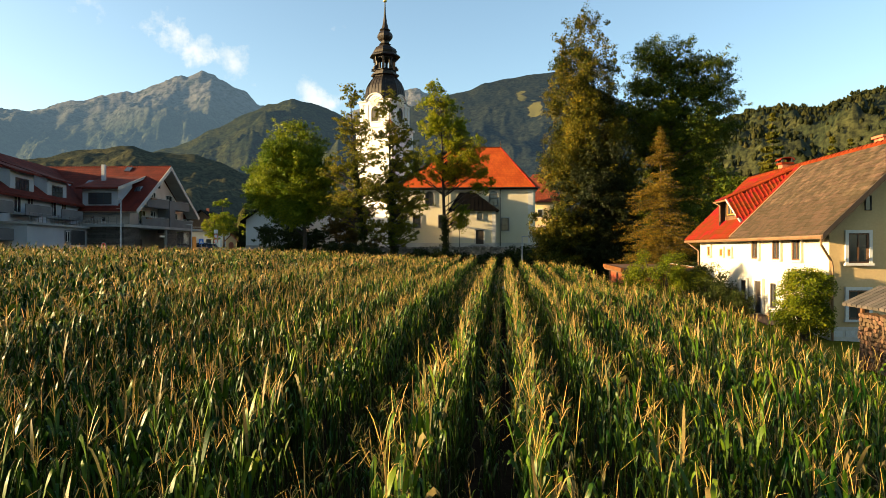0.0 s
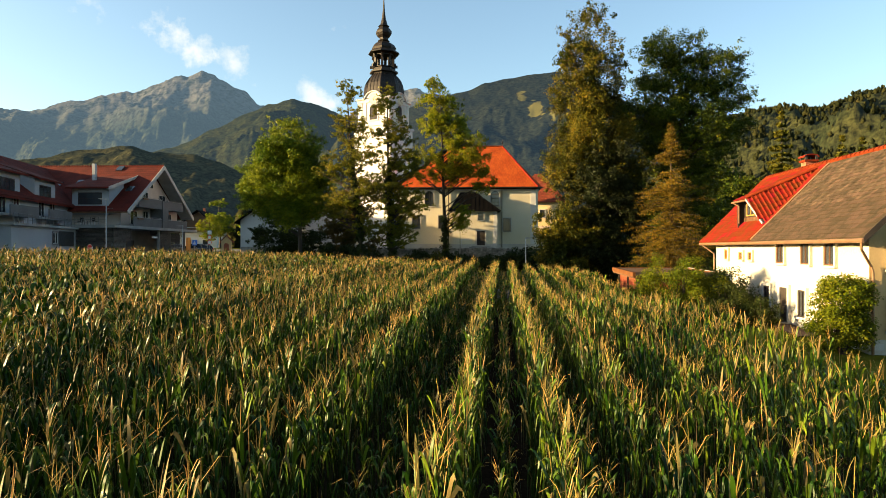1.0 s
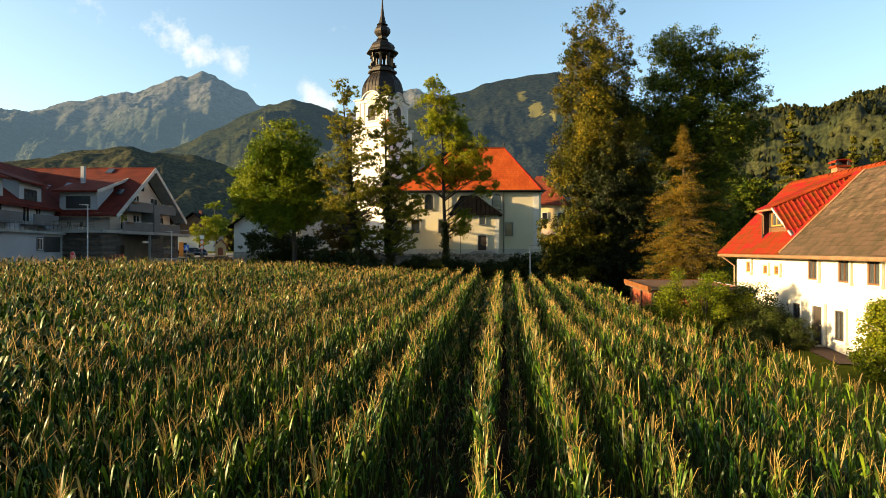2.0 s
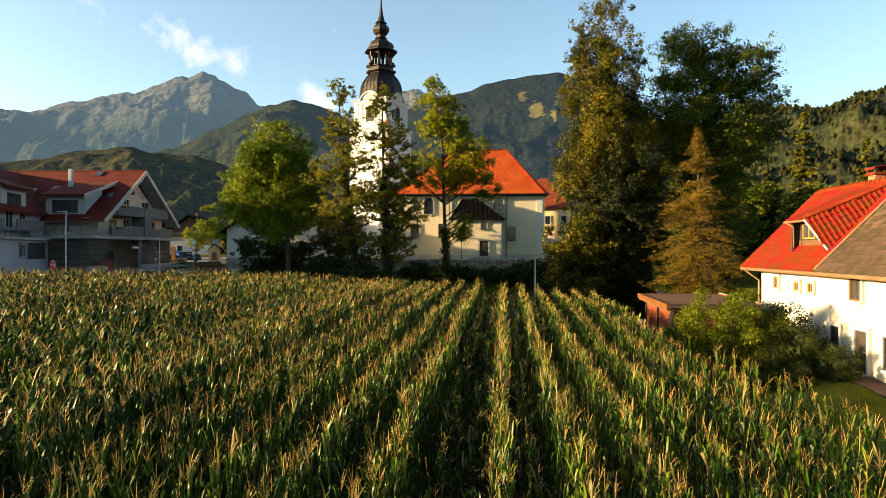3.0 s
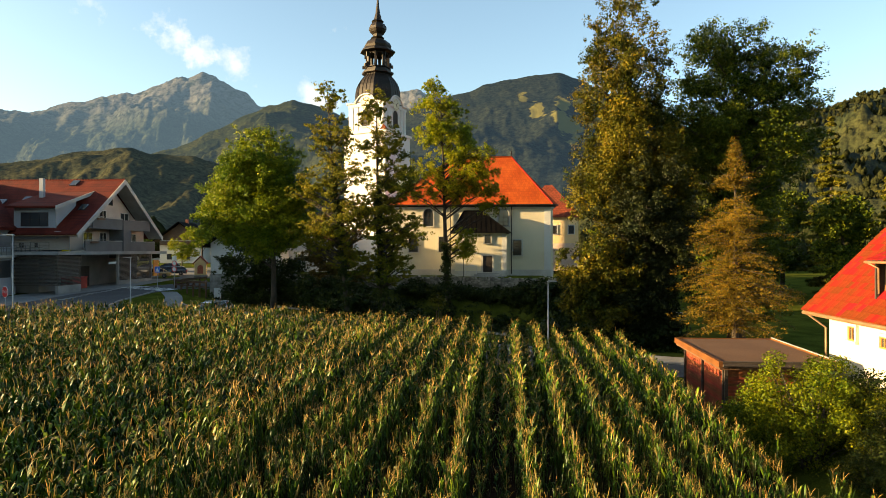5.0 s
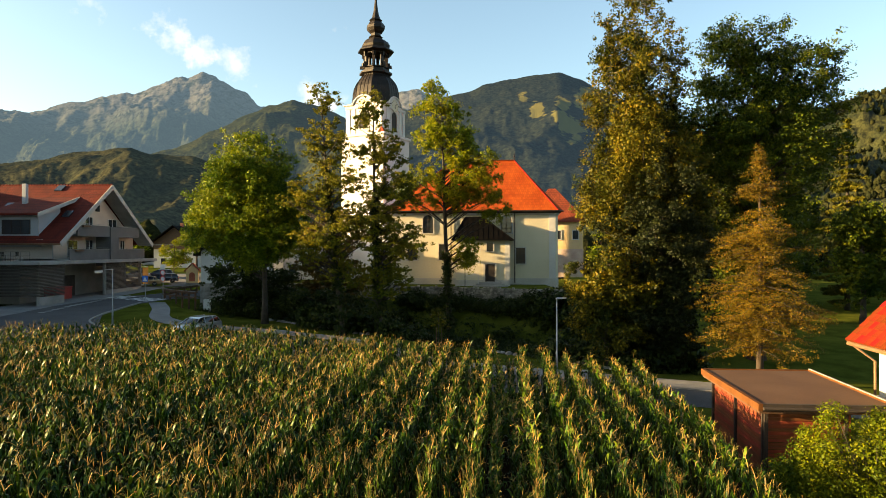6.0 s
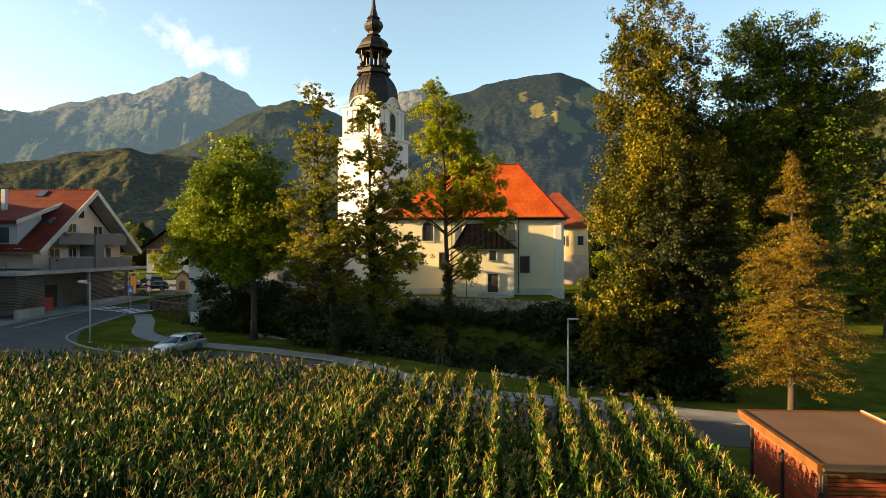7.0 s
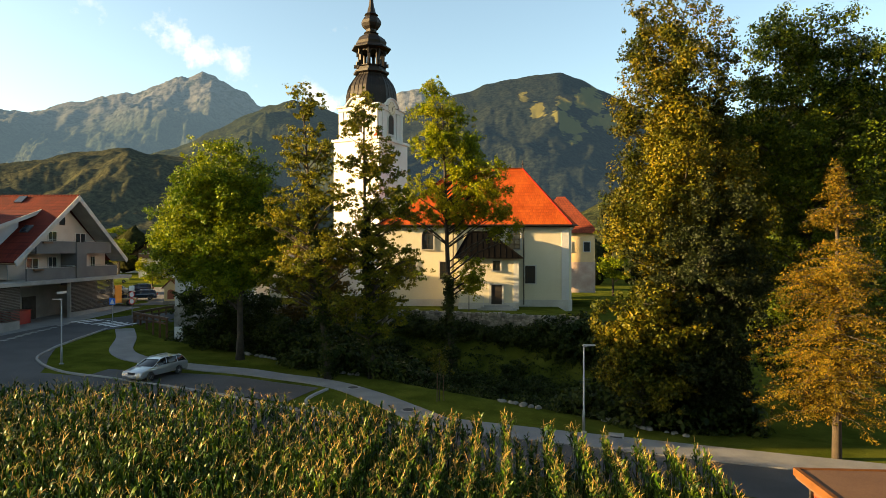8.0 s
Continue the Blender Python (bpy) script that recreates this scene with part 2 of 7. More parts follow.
L_CORN = leafy("corn_leaf", (0.007, 0.032, 0.0022), (0.054, 0.100, 0.0075), 0.7, 0.04, 0.42, 0.14)
L_STALK = leafy("corn_stalk", (0.022, 0.032, 0.0036), (0.042, 0.042, 0.0065), 0.3, 0.05, 0.5)
L_CORNDRY = leafy("corn_dry_leaf", (0.11, 0.088, 0.03), (0.16, 0.13, 0.045), 0.3, 0.2, 0.6)
L_TASSEL = leafy("corn_tassel", (0.26, 0.170, 0.040), (0.38, 0.255, 0.066), 0.5, 0.15, 0.5)


# ---- mesh building ----
class Shape:
    """Collects faces of one mesh."""

    def __init__(self, at=None):
        self.v, self.f, self.at = [], [], at or Matrix()

    def add(self, verts, faces):
        o = len(self.v)
        self.v += [tuple(self.at @ Vector(p)) for p in verts]
        self.f += [tuple(i + o for i in q) for q in faces]
        return self

    def box(self, x0, x1, y0, y1, z0, z1, m=None):
        p = [Vector((x, y, z)) for z in (z0, z1) for x, y in ((x0, y0), (x1, y0), (x1, y1), (x0, y1))]
        if m:
            p = [m @ q for q in p]
        return self.add(p, [(3, 2, 1, 0), (4, 5, 6, 7), (0, 1, 5, 4), (1, 2, 6, 5), (2, 3, 7, 6), (3, 0, 4, 7)])

    def prism(self, poly, a, b, axis="z", m=None):
        """A polygon pushed along an axis from a to b. poly is in the other two axes, in order."""
        def put(p, h):
            q = {"z": (p[0], p[1], h), "y": (p[0], h, p[1]), "x": (h, p[0], p[1])}[axis]
            return m @ Vector(q) if m else q
        n = len(poly)
        vs = [put(p, a) for p in poly] + [put(p, b) for p in poly]
        fs = [tuple(range(n))[::-1], tuple(range(n, 2 * n))] + [(i, (i + 1) % n, n + (i + 1) % n, n + i) for i in range(n)]
        return self.add(vs, fs)

    def tube(self, pts, radii, n=8, cap=True):
        pts = [Vector(p) for p in pts]
        if not hasattr(radii, "__len__"):
            radii = [radii] * len(pts)
        vs, fs = [], []
        for i, p in enumerate(pts):
            d = (pts[min(i + 1, len(pts) - 1)] - pts[max(i - 1, 0)]).normalized()
            u = d.cross(Vector((0.31, 0.95, 0.05)) if abs(d.y) < 0.9 else Vector((1, 0, 0))).normalized()
            w = d.cross(u)
            for k in range(n):
                a = 2 * math.pi * k / n
                vs.append(p + (u * math.cos(a) + w * math.sin(a)) * radii[i])
        for i in range(len(pts) - 1):
            for k in range(n):
                fs.append((i * n + k, i * n + (k + 1) % n, (i + 1) * n + (k + 1) % n, (i + 1) * n + k))
        if cap:
            fs += [tuple(range(n))[::-1], tuple((len(pts) - 1) * n + k for k in range(n))]
        return self.add(vs, fs)

    def lathe(self, profile, n=16, centre=(0, 0), turn=0.0):
        """profile: (radius, z) from the bottom up."""
        vs, fs = [], []
        for r, z in profile:
            for k in range(n):
                a = 2 * math.pi * k / n + turn
                vs.append((centre[0] + r * math.cos(a), centre[1] + r * math.sin(a), z))
        for i in range(len(profile) - 1):
            for k in range(n):
                fs.append((i * n + k, i * n + (k + 1) % n, (i + 1) * n + (k + 1) % n, (i + 1) * n + k))
        fs += [tuple(range(n))[::-1], tuple((len(profile) - 1) * n + k for k in range(n))]
        return self.add(vs, fs)

    def arch(self, x, w, z0, z1, y0, y1, k=8):
        """A round-headed slab, of width w about x, facing along y."""
        r = w / 2
        poly = [(x - r, z0), (x + r, z0)] + [(x + r * math.cos(math.pi * i / k), z1 - r + r * math.sin(math.pi * i / k)) for i in range(k + 1)]
        return self.prism(poly, y0, y1, "y")

    def mesh(self, name, smooth=False):
        me = bpy.data.meshes.new(name)
        me.from_pydata(self.v, [], self.f)
        if smooth:
            me.shade_smooth()
        me.update()
        return me


def thing(name, m, label, category, group="", kind=""):
    ob = new(name)
    ob.empty_display_size = 0.2
    ob.matrix_basis = m
    return tagged(ob, label, category, group, kind)


def part(name, shape, material, parent=None, label="", smooth=False, at=None, bevel=0.0):
    ob = new(name, shape.mesh(name, smooth))
    ob.data.materials.append(material)
    if parent:
        ob.parent = parent
    if at is not None:
        ob.matrix_basis = at
    if bevel:
        bv = ob.modifiers.new("edge", "BEVEL")
        bv.width, bv.segments, bv.limit_method = bevel, 2, "ANGLE"
    if label:
        ob["label"] = label
    return ob


def bulk(name, verts, faces, materials, index=None, smooth=False):
    """A large mesh from arrays: verts n x 3, faces n x 3 or n x 4."""
    me = bpy.data.meshes.new(name)
    k = faces.shape[1]
    me.vertices.add(len(verts))
    me.vertices.foreach_set("co", np.ascontiguousarray(verts, dtype=np.float32).ravel())
    me.loops.add(faces.size)
    me.loops.foreach_set("vertex_index", np.ascontiguousarray(faces, dtype=np.int32).ravel())
    me.polygons.add(len(faces))
    me.polygons.foreach_set("loop_start", np.arange(0, faces.size, k, dtype=np.int32))
    for m in materials:
        me.materials.append(m)
    if index is not None:
        me.polygons.foreach_set("material_index", np.ascontiguousarray(index, dtype=np.int32))
    me.update(calc_edges=True)
    if smooth:
        me.shade_smooth()
    return new(name, me)


def smooth01(t):
    t = min(1.0, max(0.0, t))
    return t * t * (3 - 2 * t)


# ---- ground ----
def bank(x):
    """Where the grass verge breaks down to the stream."""
    return 67 - 0.6 * x if x < 13 else 59.2 - 0.15 * (x - 13)


def wall_line(x):
    """The retaining wall under the churchyard."""
    return 87.0 - 0.4 * x


def base_z(x, y):
    """The valley floor: it falls a little to the right and climbs gently ahead, with a low terrace under the farmhouse."""
    terrace = smooth01((x - 10.5) / 4.5) * (1 - smooth01((y - 36) / 6)) * (1.05 + 0.035 * (min(36.0, max(10.0, y)) - 26))
    return min(1.6, max(-0.6, 0.25 - 0.033 * x)) + 0.0297 * min(140.0, max(-40.0, y)) + terrace


def ground_z(x, y):
    z = base_z(x, y)
    b, w = bank(x), wall_line(x)
    left = 1 - smooth01((-26 - x) / 6)                       # the stream runs on under the bridge
    right = 1 - smooth01((x - 11) / 8)
    if y > b and left > 0:
        down = smooth01((y - b) / 5.5) * 2.0 * (0.35 + 0.65 * right)
        up = smooth01((y - (w - 5.5)) / 5.0) * (0.8 + 2.2 * right)
        z += (-down + up) * left
    if x > 11 and y > 58:
        t = smooth01((y - 58) / 8) * smooth01((x - 11) / 6)
        z = z * (1 - t) + (0.0297 * min(140.0, y) - 0.6) * t
    return z + 0.05 * noise.noise((x * 0.3, y * 0.3, 0)) * smooth01((y - 62) / 5)


def spaced(lo, hi, step, far, n):
    inner = list(np.arange(lo, hi + step / 2, step))
    low = [lo - (lo + far) * (k / n) ** 3 for k in range(1, n + 1)][::-1]
    high = [hi + (far - hi) * (k / n) ** 3 for k in range(1, n + 1)]
    return low + inner + high


def build_ground():
    xs, ys = spaced(-60, 45, 1.0, 4600, 14), spaced(-20, 130, 1.0, 4600, 14)
    v = np.array([(x, y, ground_z(x, y)) for y in ys for x in xs])
    nx, ny = len(xs), len(ys)
    i = np.arange(nx - 1)[None, :] + nx * np.arange(ny - 1)[:, None]
    f = np.stack([i, i + 1, i + 1 + nx, i + nx], -1).reshape(-1, 4)
    tagged(bulk("ground", v, f, [M_GRASS], smooth=True), "green mown grass and meadow of the valley floor", "ground", kind="structure")


def strip(name, line, width, lift, material, label, category="road", depth=0.0, step=1.0):
    """A band that follows the ground along a line of plan points; width may change along it."""
    pts, ws = [], []
    for k in range(len(line) - 1):
        a, b = Vector(line[k][:2]), Vector(line[k + 1][:2])
        wa = line[k][2] if len(line[k]) > 2 else width
        wb = line[k + 1][2] if len(line[k + 1]) > 2 else width
        n = max(1, int((b - a).length / step))
        for j in range(n):
            pts.append(a.lerp(b, j / n)), ws.append(wa + (wb - wa) * j / n)
    pts.append(Vector(line[-1][:2])), ws.append(line[-1][2] if len(line[-1]) > 2 else width)
    for _ in range(6):
        pts = [pts[0]] + [(pts[k - 1] + pts[k] * 2 + pts[k + 1]) / 4 for k in range(1, len(pts) - 1)] + [pts[-1]]
    s = Shape()
    vs, fs = [], []
    cols = 5 if width > 1 else 2
    for k, p in enumerate(pts):
        d = (pts[min(k + 1, len(pts) - 1)] - pts[max(k - 1, 0)]).normalized()
        side = Vector((-d.y, d.x))
        for c in range(cols):
            q = p + side * ws[k] * (c / (cols - 1) - 0.5)
            vs.append((q.x, q.y, ground_z(q.x, q.y) + lift))
    for k in range(len(pts) - 1):
        for c in range(cols - 1):
            fs.append((k * cols + c + 1, k * cols + c, (k + 1) * cols + c, (k + 1) * cols + c + 1))
    if depth:
        o = len(vs)
        vs += [(x, y, z - depth) for x, y, z in vs]
        for k in range(len(pts) - 1):
            fs += [(k * cols, o + k * cols, o + (k + 1) * cols, (k + 1) * cols),
                   ((k + 1) * cols + cols - 1, o + (k + 1) * cols + cols - 1, o + k * cols + cols - 1, k * cols + cols - 1)]
    s.add(vs, fs)
    return tagged(part(name, s, material), label, category, kind="structure")


build_ground()
CORN_FAR = [(-36, 46), (-27, 51), (-22, 55.5), (-16, 56.2), (-8, 54.6), (2, 51.9), (9.5, 49.0), (11.6, 47.0)]


def corn_far(x):
    for (x0, y0), (x1, y1) in zip(CORN_FAR, CORN_FAR[1:]):
        if x <= x1:
            return y0 + (y1 - y0) * (max(x, x0) - x0) / (x1 - x0)
    return CORN_FAR[-1][1]


strip("field_soil", [(-12.8, -8, 44), (-12.0, 20, 44), (-11.2, 46, 46)], 44, 0.012, M_SOIL, "bare brown soil under the standing corn", "field")
strip("road", [(-80, 58), (-45, 61.8, 6.4), (-35, 64.0, 9.0), (-28, 64.2, 9.0), (-22, 63.0, 8.2), (-16, 61.2, 8.0), (-9, 58.9, 6.2), (2, 55.9), (12, 54.2), (22, 52.6), (60, 48)], 5.4, 0.03, M_ASPHALT,
      "dark grey asphalt lane along the corn field")
strip("forecourt", [(-43.0, 60), (-42.4, 72), (-41.9, 85), (-41.0, 104)], 6.0, 0.026, M_PAVE, "pale paved forecourt in front of the flats", "pavement")
strip("side_road", [(-34, 61, 12.0), (-34.0, 67.5, 12.4), (-35.0, 71.5, 9.8), (-36.3, 77, 7.4), (-36.6, 86, 6.4), (-33.5, 95), (-27.5, 104), (-18, 116)], 5.6, 0.036, M_ASPHALT, "dark grey asphalt street past the flats")
strip("parking_bay", [(-24.5, 69.0, 2.4), (-16.5, 67.6, 4.2), (-9.2, 65.0, 4.0)], 4.0, 0.042, M_ASPHALT, "asphalt parking bay beside the lane")
strip("footpath", [(-31.9, 87.5, 1.7), (-28.7, 81.7, 1.7), (-27.2, 77.0, 1.8), (-24.6, 73.9, 1.8), (-19.4, 71.8, 1.7), (-15.4, 71.2, 1.8), (-10.8, 69.5, 1.6),
                   (-7.0, 67.8, 1.6), (-4.1, 64.6, 1.9), (-1.0, 60.6, 2.2)], 1.8, 0.06, M_PAVE, "pale grey paved footpath through the grass", "path", 0.1)
strip("pavement", [(-1.3, 60.2, 2.2), (3.3, 58.9), (7.4, 57.9), (12, 56.8), (17.3, 55.5), (25, 53.9), (60, 49.5)], 2.2, 0.10, M_PAVE, "pale grey pavement beside the lane", "pavement", 0.14)
strip("kerb", [(-33.4, 87), (-32.6, 77.4), (-31.4, 72.9), (-29.0, 70.3), (-26.3, 68.6), (-23.6, 67.8), (-18, 65.9), (-13.9, 64.3), (-9, 61.6), (-4.9, 60.4), (-1.6, 59.2)],
      0.16, 0.13, M_KERB, "pale stone kerb round the grass", "kerb", 0.2, 0.5)
strip("kerb_island", [(-7.9, 66.6), (-8.75, 64.4), (-8.75, 63.0), (-7.7, 61.7), (-4.9, 60.75)], 0.16, 0.135, M_KERB, "curved pale kerb at the end of the parking bay", "kerb", 0.2, 0.4)


# ---- mountains ----
def along(points, u):
    """A smooth line through a few (u, v) points."""
    if u <= points[0][0]:
        return points[0][1]
    for (u0, v0), (u1, v1) in zip(points, points[1:]):
        if u <= u1:
            t = (u - u0) / (u1 - u0)
            return v0 + (v1 - v0) * (0.5 * t + 0.5 * t * t * (3 - 2 * t))
    return points[-1][1]


def mountain(name, far, near, crest, material, label, seed=0, rough=0.22, jag=0.012, n=420, rows=72, steep=1.25, wave=0.0016):
    """A range across the valley: crest gives, by the sideways slope u = x / y, the rise v = z / y of its skyline at the distance far."""
    u0, u1 = crest[0][0], crest[-1][0]
    us = [u0 + (u1 - u0) * i / (n - 1) for i in range(n)]
    tops = [(along(crest, u) + 0.0297) * far for u in us]
    vs = []
    for j in range(rows):
        t = j / (rows - 1)
        y = near + (far - near) * t
        for u, top in zip(us, tops):
            x = u * y
            r = noise.ridged_multi_fractal((x * wave, y * wave * 0.8, seed), 0.9, 2.1, 6, 1.0, 2.0)
            r2 = noise.fractal((x * wave * 5, y * wave * 5, seed + 9), 0.8, 2.1, 5)
            z = top * (t ** steep + rough * (r - 0.9) * math.sin(math.pi * t) ** 0.8 * (1 - 0.55 * t) + jag * (r2 + 0.6 * (r - 0.9)) * (0.3 + t))
            z = min(z, 0.985 * top * y / far) if t < 0.97 else z
            vs.append((x, y, max(z, -4.0) + 5.4))
    i = np.arange(n - 1)[None, :] + n * np.arange(rows - 1)[:, None]
    f = np.stack([i, i + 1, i + 1 + n, i + n], -1).reshape(-1, 4)
    return tagged(bulk(name, np.array(vs), f, [material], smooth=True), label, "mountain", kind="structure")


def hillside(name, a, b, meadows=(), grass=(0.2, 0.19, 0.05), rock=None, rock_z=0.0, grain=0.05, patch=0.008, air=(0.0, 0.0, 0.0)):
    """Forest seen from far off: tree-sized grain, larger patches of other trees, clearings at the places given (x, y,
    z, radius), bare rock high up. air is haze painted on as a faint glow.
    """
    m = bpy.data.materials.new(name)
    m.use_nodes = True
    nt = m.node_tree
    n, l = nt.nodes, nt.links
    p = n["Principled BSDF"]
    p.inputs["Roughness"].default_value, p.inputs["Specular IOR Level"].default_value = 1.0, 0.0
    tc = n.new("ShaderNodeTexCoord")

    def nz(s, detail=6, rough=0.6):
        t = n.new("ShaderNodeTexNoise")
        t.inputs["Scale"].default_value, t.inputs["Detail"].default_value, t.inputs["Roughness"].default_value = s, detail, rough
        l.new(tc.outputs["Object"], t.inputs["Vector"])
        return t.outputs["Fac"]

    def ramp(fac, lo, hi, c0, c1):
        r = n.new("ShaderNodeValToRGB")
        r.color_ramp.elements[0].position, r.color_ramp.elements[1].position = lo, hi
        r.color_ramp.elements[0].color, r.color_ramp.elements[1].color = c0, c1
        l.new(fac, r.inputs["Fac"])
        return r.outputs[0]

    def blend(fac, c1, c2, mode="MIX"):
        mx = n.new("ShaderNodeMixRGB")
        mx.blend_type = mode
        if hasattr(fac, "is_output"):
            l.new(fac, mx.inputs["Fac"])
        else:
            mx.inputs["Fac"].default_value = fac
        for sock, c in (("Color1", c1), ("Color2", c2)):
            if hasattr(c, "is_output"):
                l.new(c, mx.inputs[sock])
            else:
                mx.inputs[sock].default_value = c
        return mx.outputs[0]

    white, black = (1, 1, 1, 1), (0, 0, 0, 1)
    tree = nz(grain, 8, 0.75)
    colour = blend(ramp(nz(patch, 6, 0.6), 0.4, 0.6, black, white), rgb(a), rgb(b))
    colour = blend(0.8, colour, ramp(tree, 0.40, 0.60, (0.16, 0.17, 0.18, 1), (1.75, 1.7, 1.5, 1)), "MULTIPLY")
    edge = nz(patch * 1.6, 6, 0.65)
    if meadows:
        sep, du, dv, uv = n.new("ShaderNodeSeparateXYZ"), n.new("ShaderNodeMath"), n.new("ShaderNodeMath"), n.new("ShaderNodeCombineXYZ")
        l.new(tc.outputs["Object"], sep.inputs[0])
        for node, top in ((du, "X"), (dv, "Z")):
            node.operation = "DIVIDE"
            l.new(sep.outputs[top], node.inputs[0])
            l.new(sep.outputs["Y"], node.inputs[1])
        l.new(du.outputs[0], uv.inputs[0])
        l.new(dv.outputs[0], uv.inputs[1])
    for u, v, reach in meadows:
        dist, add, mr = n.new("ShaderNodeVectorMath"), n.new("ShaderNodeMath"), n.new("ShaderNodeMapRange")
        dist.operation, dist.inputs[1].default_value = "DISTANCE", (u, v, 0)
        l.new(uv.outputs[0], dist.inputs[0])
        add.operation, add.inputs[1].default_value = "MULTIPLY_ADD", -0.05
        l.new(edge, add.inputs[0])
        l.new(dist.outputs["Value"], add.inputs[2])
        mr.inputs["From Min"].default_value, mr.inputs["From Max"].default_value = reach - 0.025, reach - 0.028
        l.new(add.outputs[0], mr.inputs["Value"])
        colour = blend(mr.outputs[0], colour, rgb(grass))
    if rock:
        sep, mr, mul = n.new("ShaderNodeSeparateXYZ"), n.new("ShaderNodeMapRange"), n.new("ShaderNodeMath")
        l.new(tc.outputs["Object"], sep.inputs[0])
        l.new(sep.outputs["Z"], mr.inputs["Value"])
        mr.inputs["From Min"].default_value, mr.inputs["From Max"].default_value = rock_z * 0.72, rock_z * 1.05
        mul.operation = "MULTIPLY"
        l.new(mr.outputs[0], mul.inputs[0])
        l.new(ramp(nz(patch * 3, 10, 0.72), 0.38, 0.52, black, white), mul.inputs[1])
        colour = blend(mul.outputs[0], colour, ramp(nz(grain, 9, 0.75), 0.35, 0.65, rgb(rock, 0.45), rgb(rock)))
    l.new(colour, p.inputs["Base Color"])
    # haze is imitated: the whole slope emits a bluish glow
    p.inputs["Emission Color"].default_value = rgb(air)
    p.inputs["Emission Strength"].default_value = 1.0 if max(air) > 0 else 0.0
    bp = n.new("ShaderNodeBump")
    bp.inputs["Strength"].default_value, bp.inputs["Distance"].default_value = 1.0, 0.35 / grain
    l.new(tree, bp.inputs["Height"])
    l.new(bp.outputs[0], p.inputs["Normal"])
    return m


# the ranges beyond the valley are a backdrop kilometres away; their haze, and a little on the foothills, is bluish
# emission
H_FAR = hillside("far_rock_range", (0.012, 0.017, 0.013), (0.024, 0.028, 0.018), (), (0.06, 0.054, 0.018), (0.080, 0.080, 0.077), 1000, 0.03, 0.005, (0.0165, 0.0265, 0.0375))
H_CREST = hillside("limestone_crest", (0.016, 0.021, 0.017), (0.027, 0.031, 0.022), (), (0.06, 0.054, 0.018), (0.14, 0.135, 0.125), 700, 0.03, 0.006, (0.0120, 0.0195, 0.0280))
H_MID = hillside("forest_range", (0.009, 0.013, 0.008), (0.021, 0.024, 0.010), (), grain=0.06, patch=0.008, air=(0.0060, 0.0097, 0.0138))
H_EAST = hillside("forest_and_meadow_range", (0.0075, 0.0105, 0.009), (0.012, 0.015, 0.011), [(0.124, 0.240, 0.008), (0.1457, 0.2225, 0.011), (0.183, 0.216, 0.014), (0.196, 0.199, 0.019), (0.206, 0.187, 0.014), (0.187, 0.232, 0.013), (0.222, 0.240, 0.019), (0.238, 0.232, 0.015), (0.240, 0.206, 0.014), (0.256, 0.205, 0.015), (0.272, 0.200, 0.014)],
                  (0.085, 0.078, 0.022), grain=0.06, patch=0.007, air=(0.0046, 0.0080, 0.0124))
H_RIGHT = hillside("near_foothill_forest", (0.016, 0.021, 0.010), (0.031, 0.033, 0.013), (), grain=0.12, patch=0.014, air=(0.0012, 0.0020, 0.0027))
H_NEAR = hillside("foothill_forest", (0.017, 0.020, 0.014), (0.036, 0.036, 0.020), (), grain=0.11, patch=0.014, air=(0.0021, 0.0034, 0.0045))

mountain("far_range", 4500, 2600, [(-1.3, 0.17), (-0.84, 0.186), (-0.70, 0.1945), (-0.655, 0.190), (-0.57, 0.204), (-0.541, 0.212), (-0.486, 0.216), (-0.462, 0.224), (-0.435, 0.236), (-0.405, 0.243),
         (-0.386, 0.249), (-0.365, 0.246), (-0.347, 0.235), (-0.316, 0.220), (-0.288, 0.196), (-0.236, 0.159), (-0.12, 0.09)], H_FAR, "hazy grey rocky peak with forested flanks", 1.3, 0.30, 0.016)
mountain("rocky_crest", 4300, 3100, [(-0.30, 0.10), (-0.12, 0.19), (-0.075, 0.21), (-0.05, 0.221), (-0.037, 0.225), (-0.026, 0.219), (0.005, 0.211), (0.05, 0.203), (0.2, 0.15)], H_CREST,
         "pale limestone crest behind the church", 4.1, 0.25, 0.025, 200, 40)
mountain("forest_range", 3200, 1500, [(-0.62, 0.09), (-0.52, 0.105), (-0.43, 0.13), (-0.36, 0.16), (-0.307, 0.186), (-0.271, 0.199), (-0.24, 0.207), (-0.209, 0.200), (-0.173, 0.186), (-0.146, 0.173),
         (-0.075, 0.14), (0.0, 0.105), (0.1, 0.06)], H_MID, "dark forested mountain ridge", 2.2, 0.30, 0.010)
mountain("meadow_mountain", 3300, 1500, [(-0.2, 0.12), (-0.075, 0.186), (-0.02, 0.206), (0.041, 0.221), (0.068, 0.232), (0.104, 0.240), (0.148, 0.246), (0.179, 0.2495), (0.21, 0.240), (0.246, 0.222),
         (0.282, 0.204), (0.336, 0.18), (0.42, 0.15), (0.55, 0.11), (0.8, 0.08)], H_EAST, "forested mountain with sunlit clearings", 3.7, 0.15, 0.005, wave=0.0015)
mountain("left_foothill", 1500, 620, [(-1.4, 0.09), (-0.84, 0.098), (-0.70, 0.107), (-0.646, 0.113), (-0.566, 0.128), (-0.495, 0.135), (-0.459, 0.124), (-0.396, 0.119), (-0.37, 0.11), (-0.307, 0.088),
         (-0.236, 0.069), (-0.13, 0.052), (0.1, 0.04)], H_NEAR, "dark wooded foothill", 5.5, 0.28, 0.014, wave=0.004)
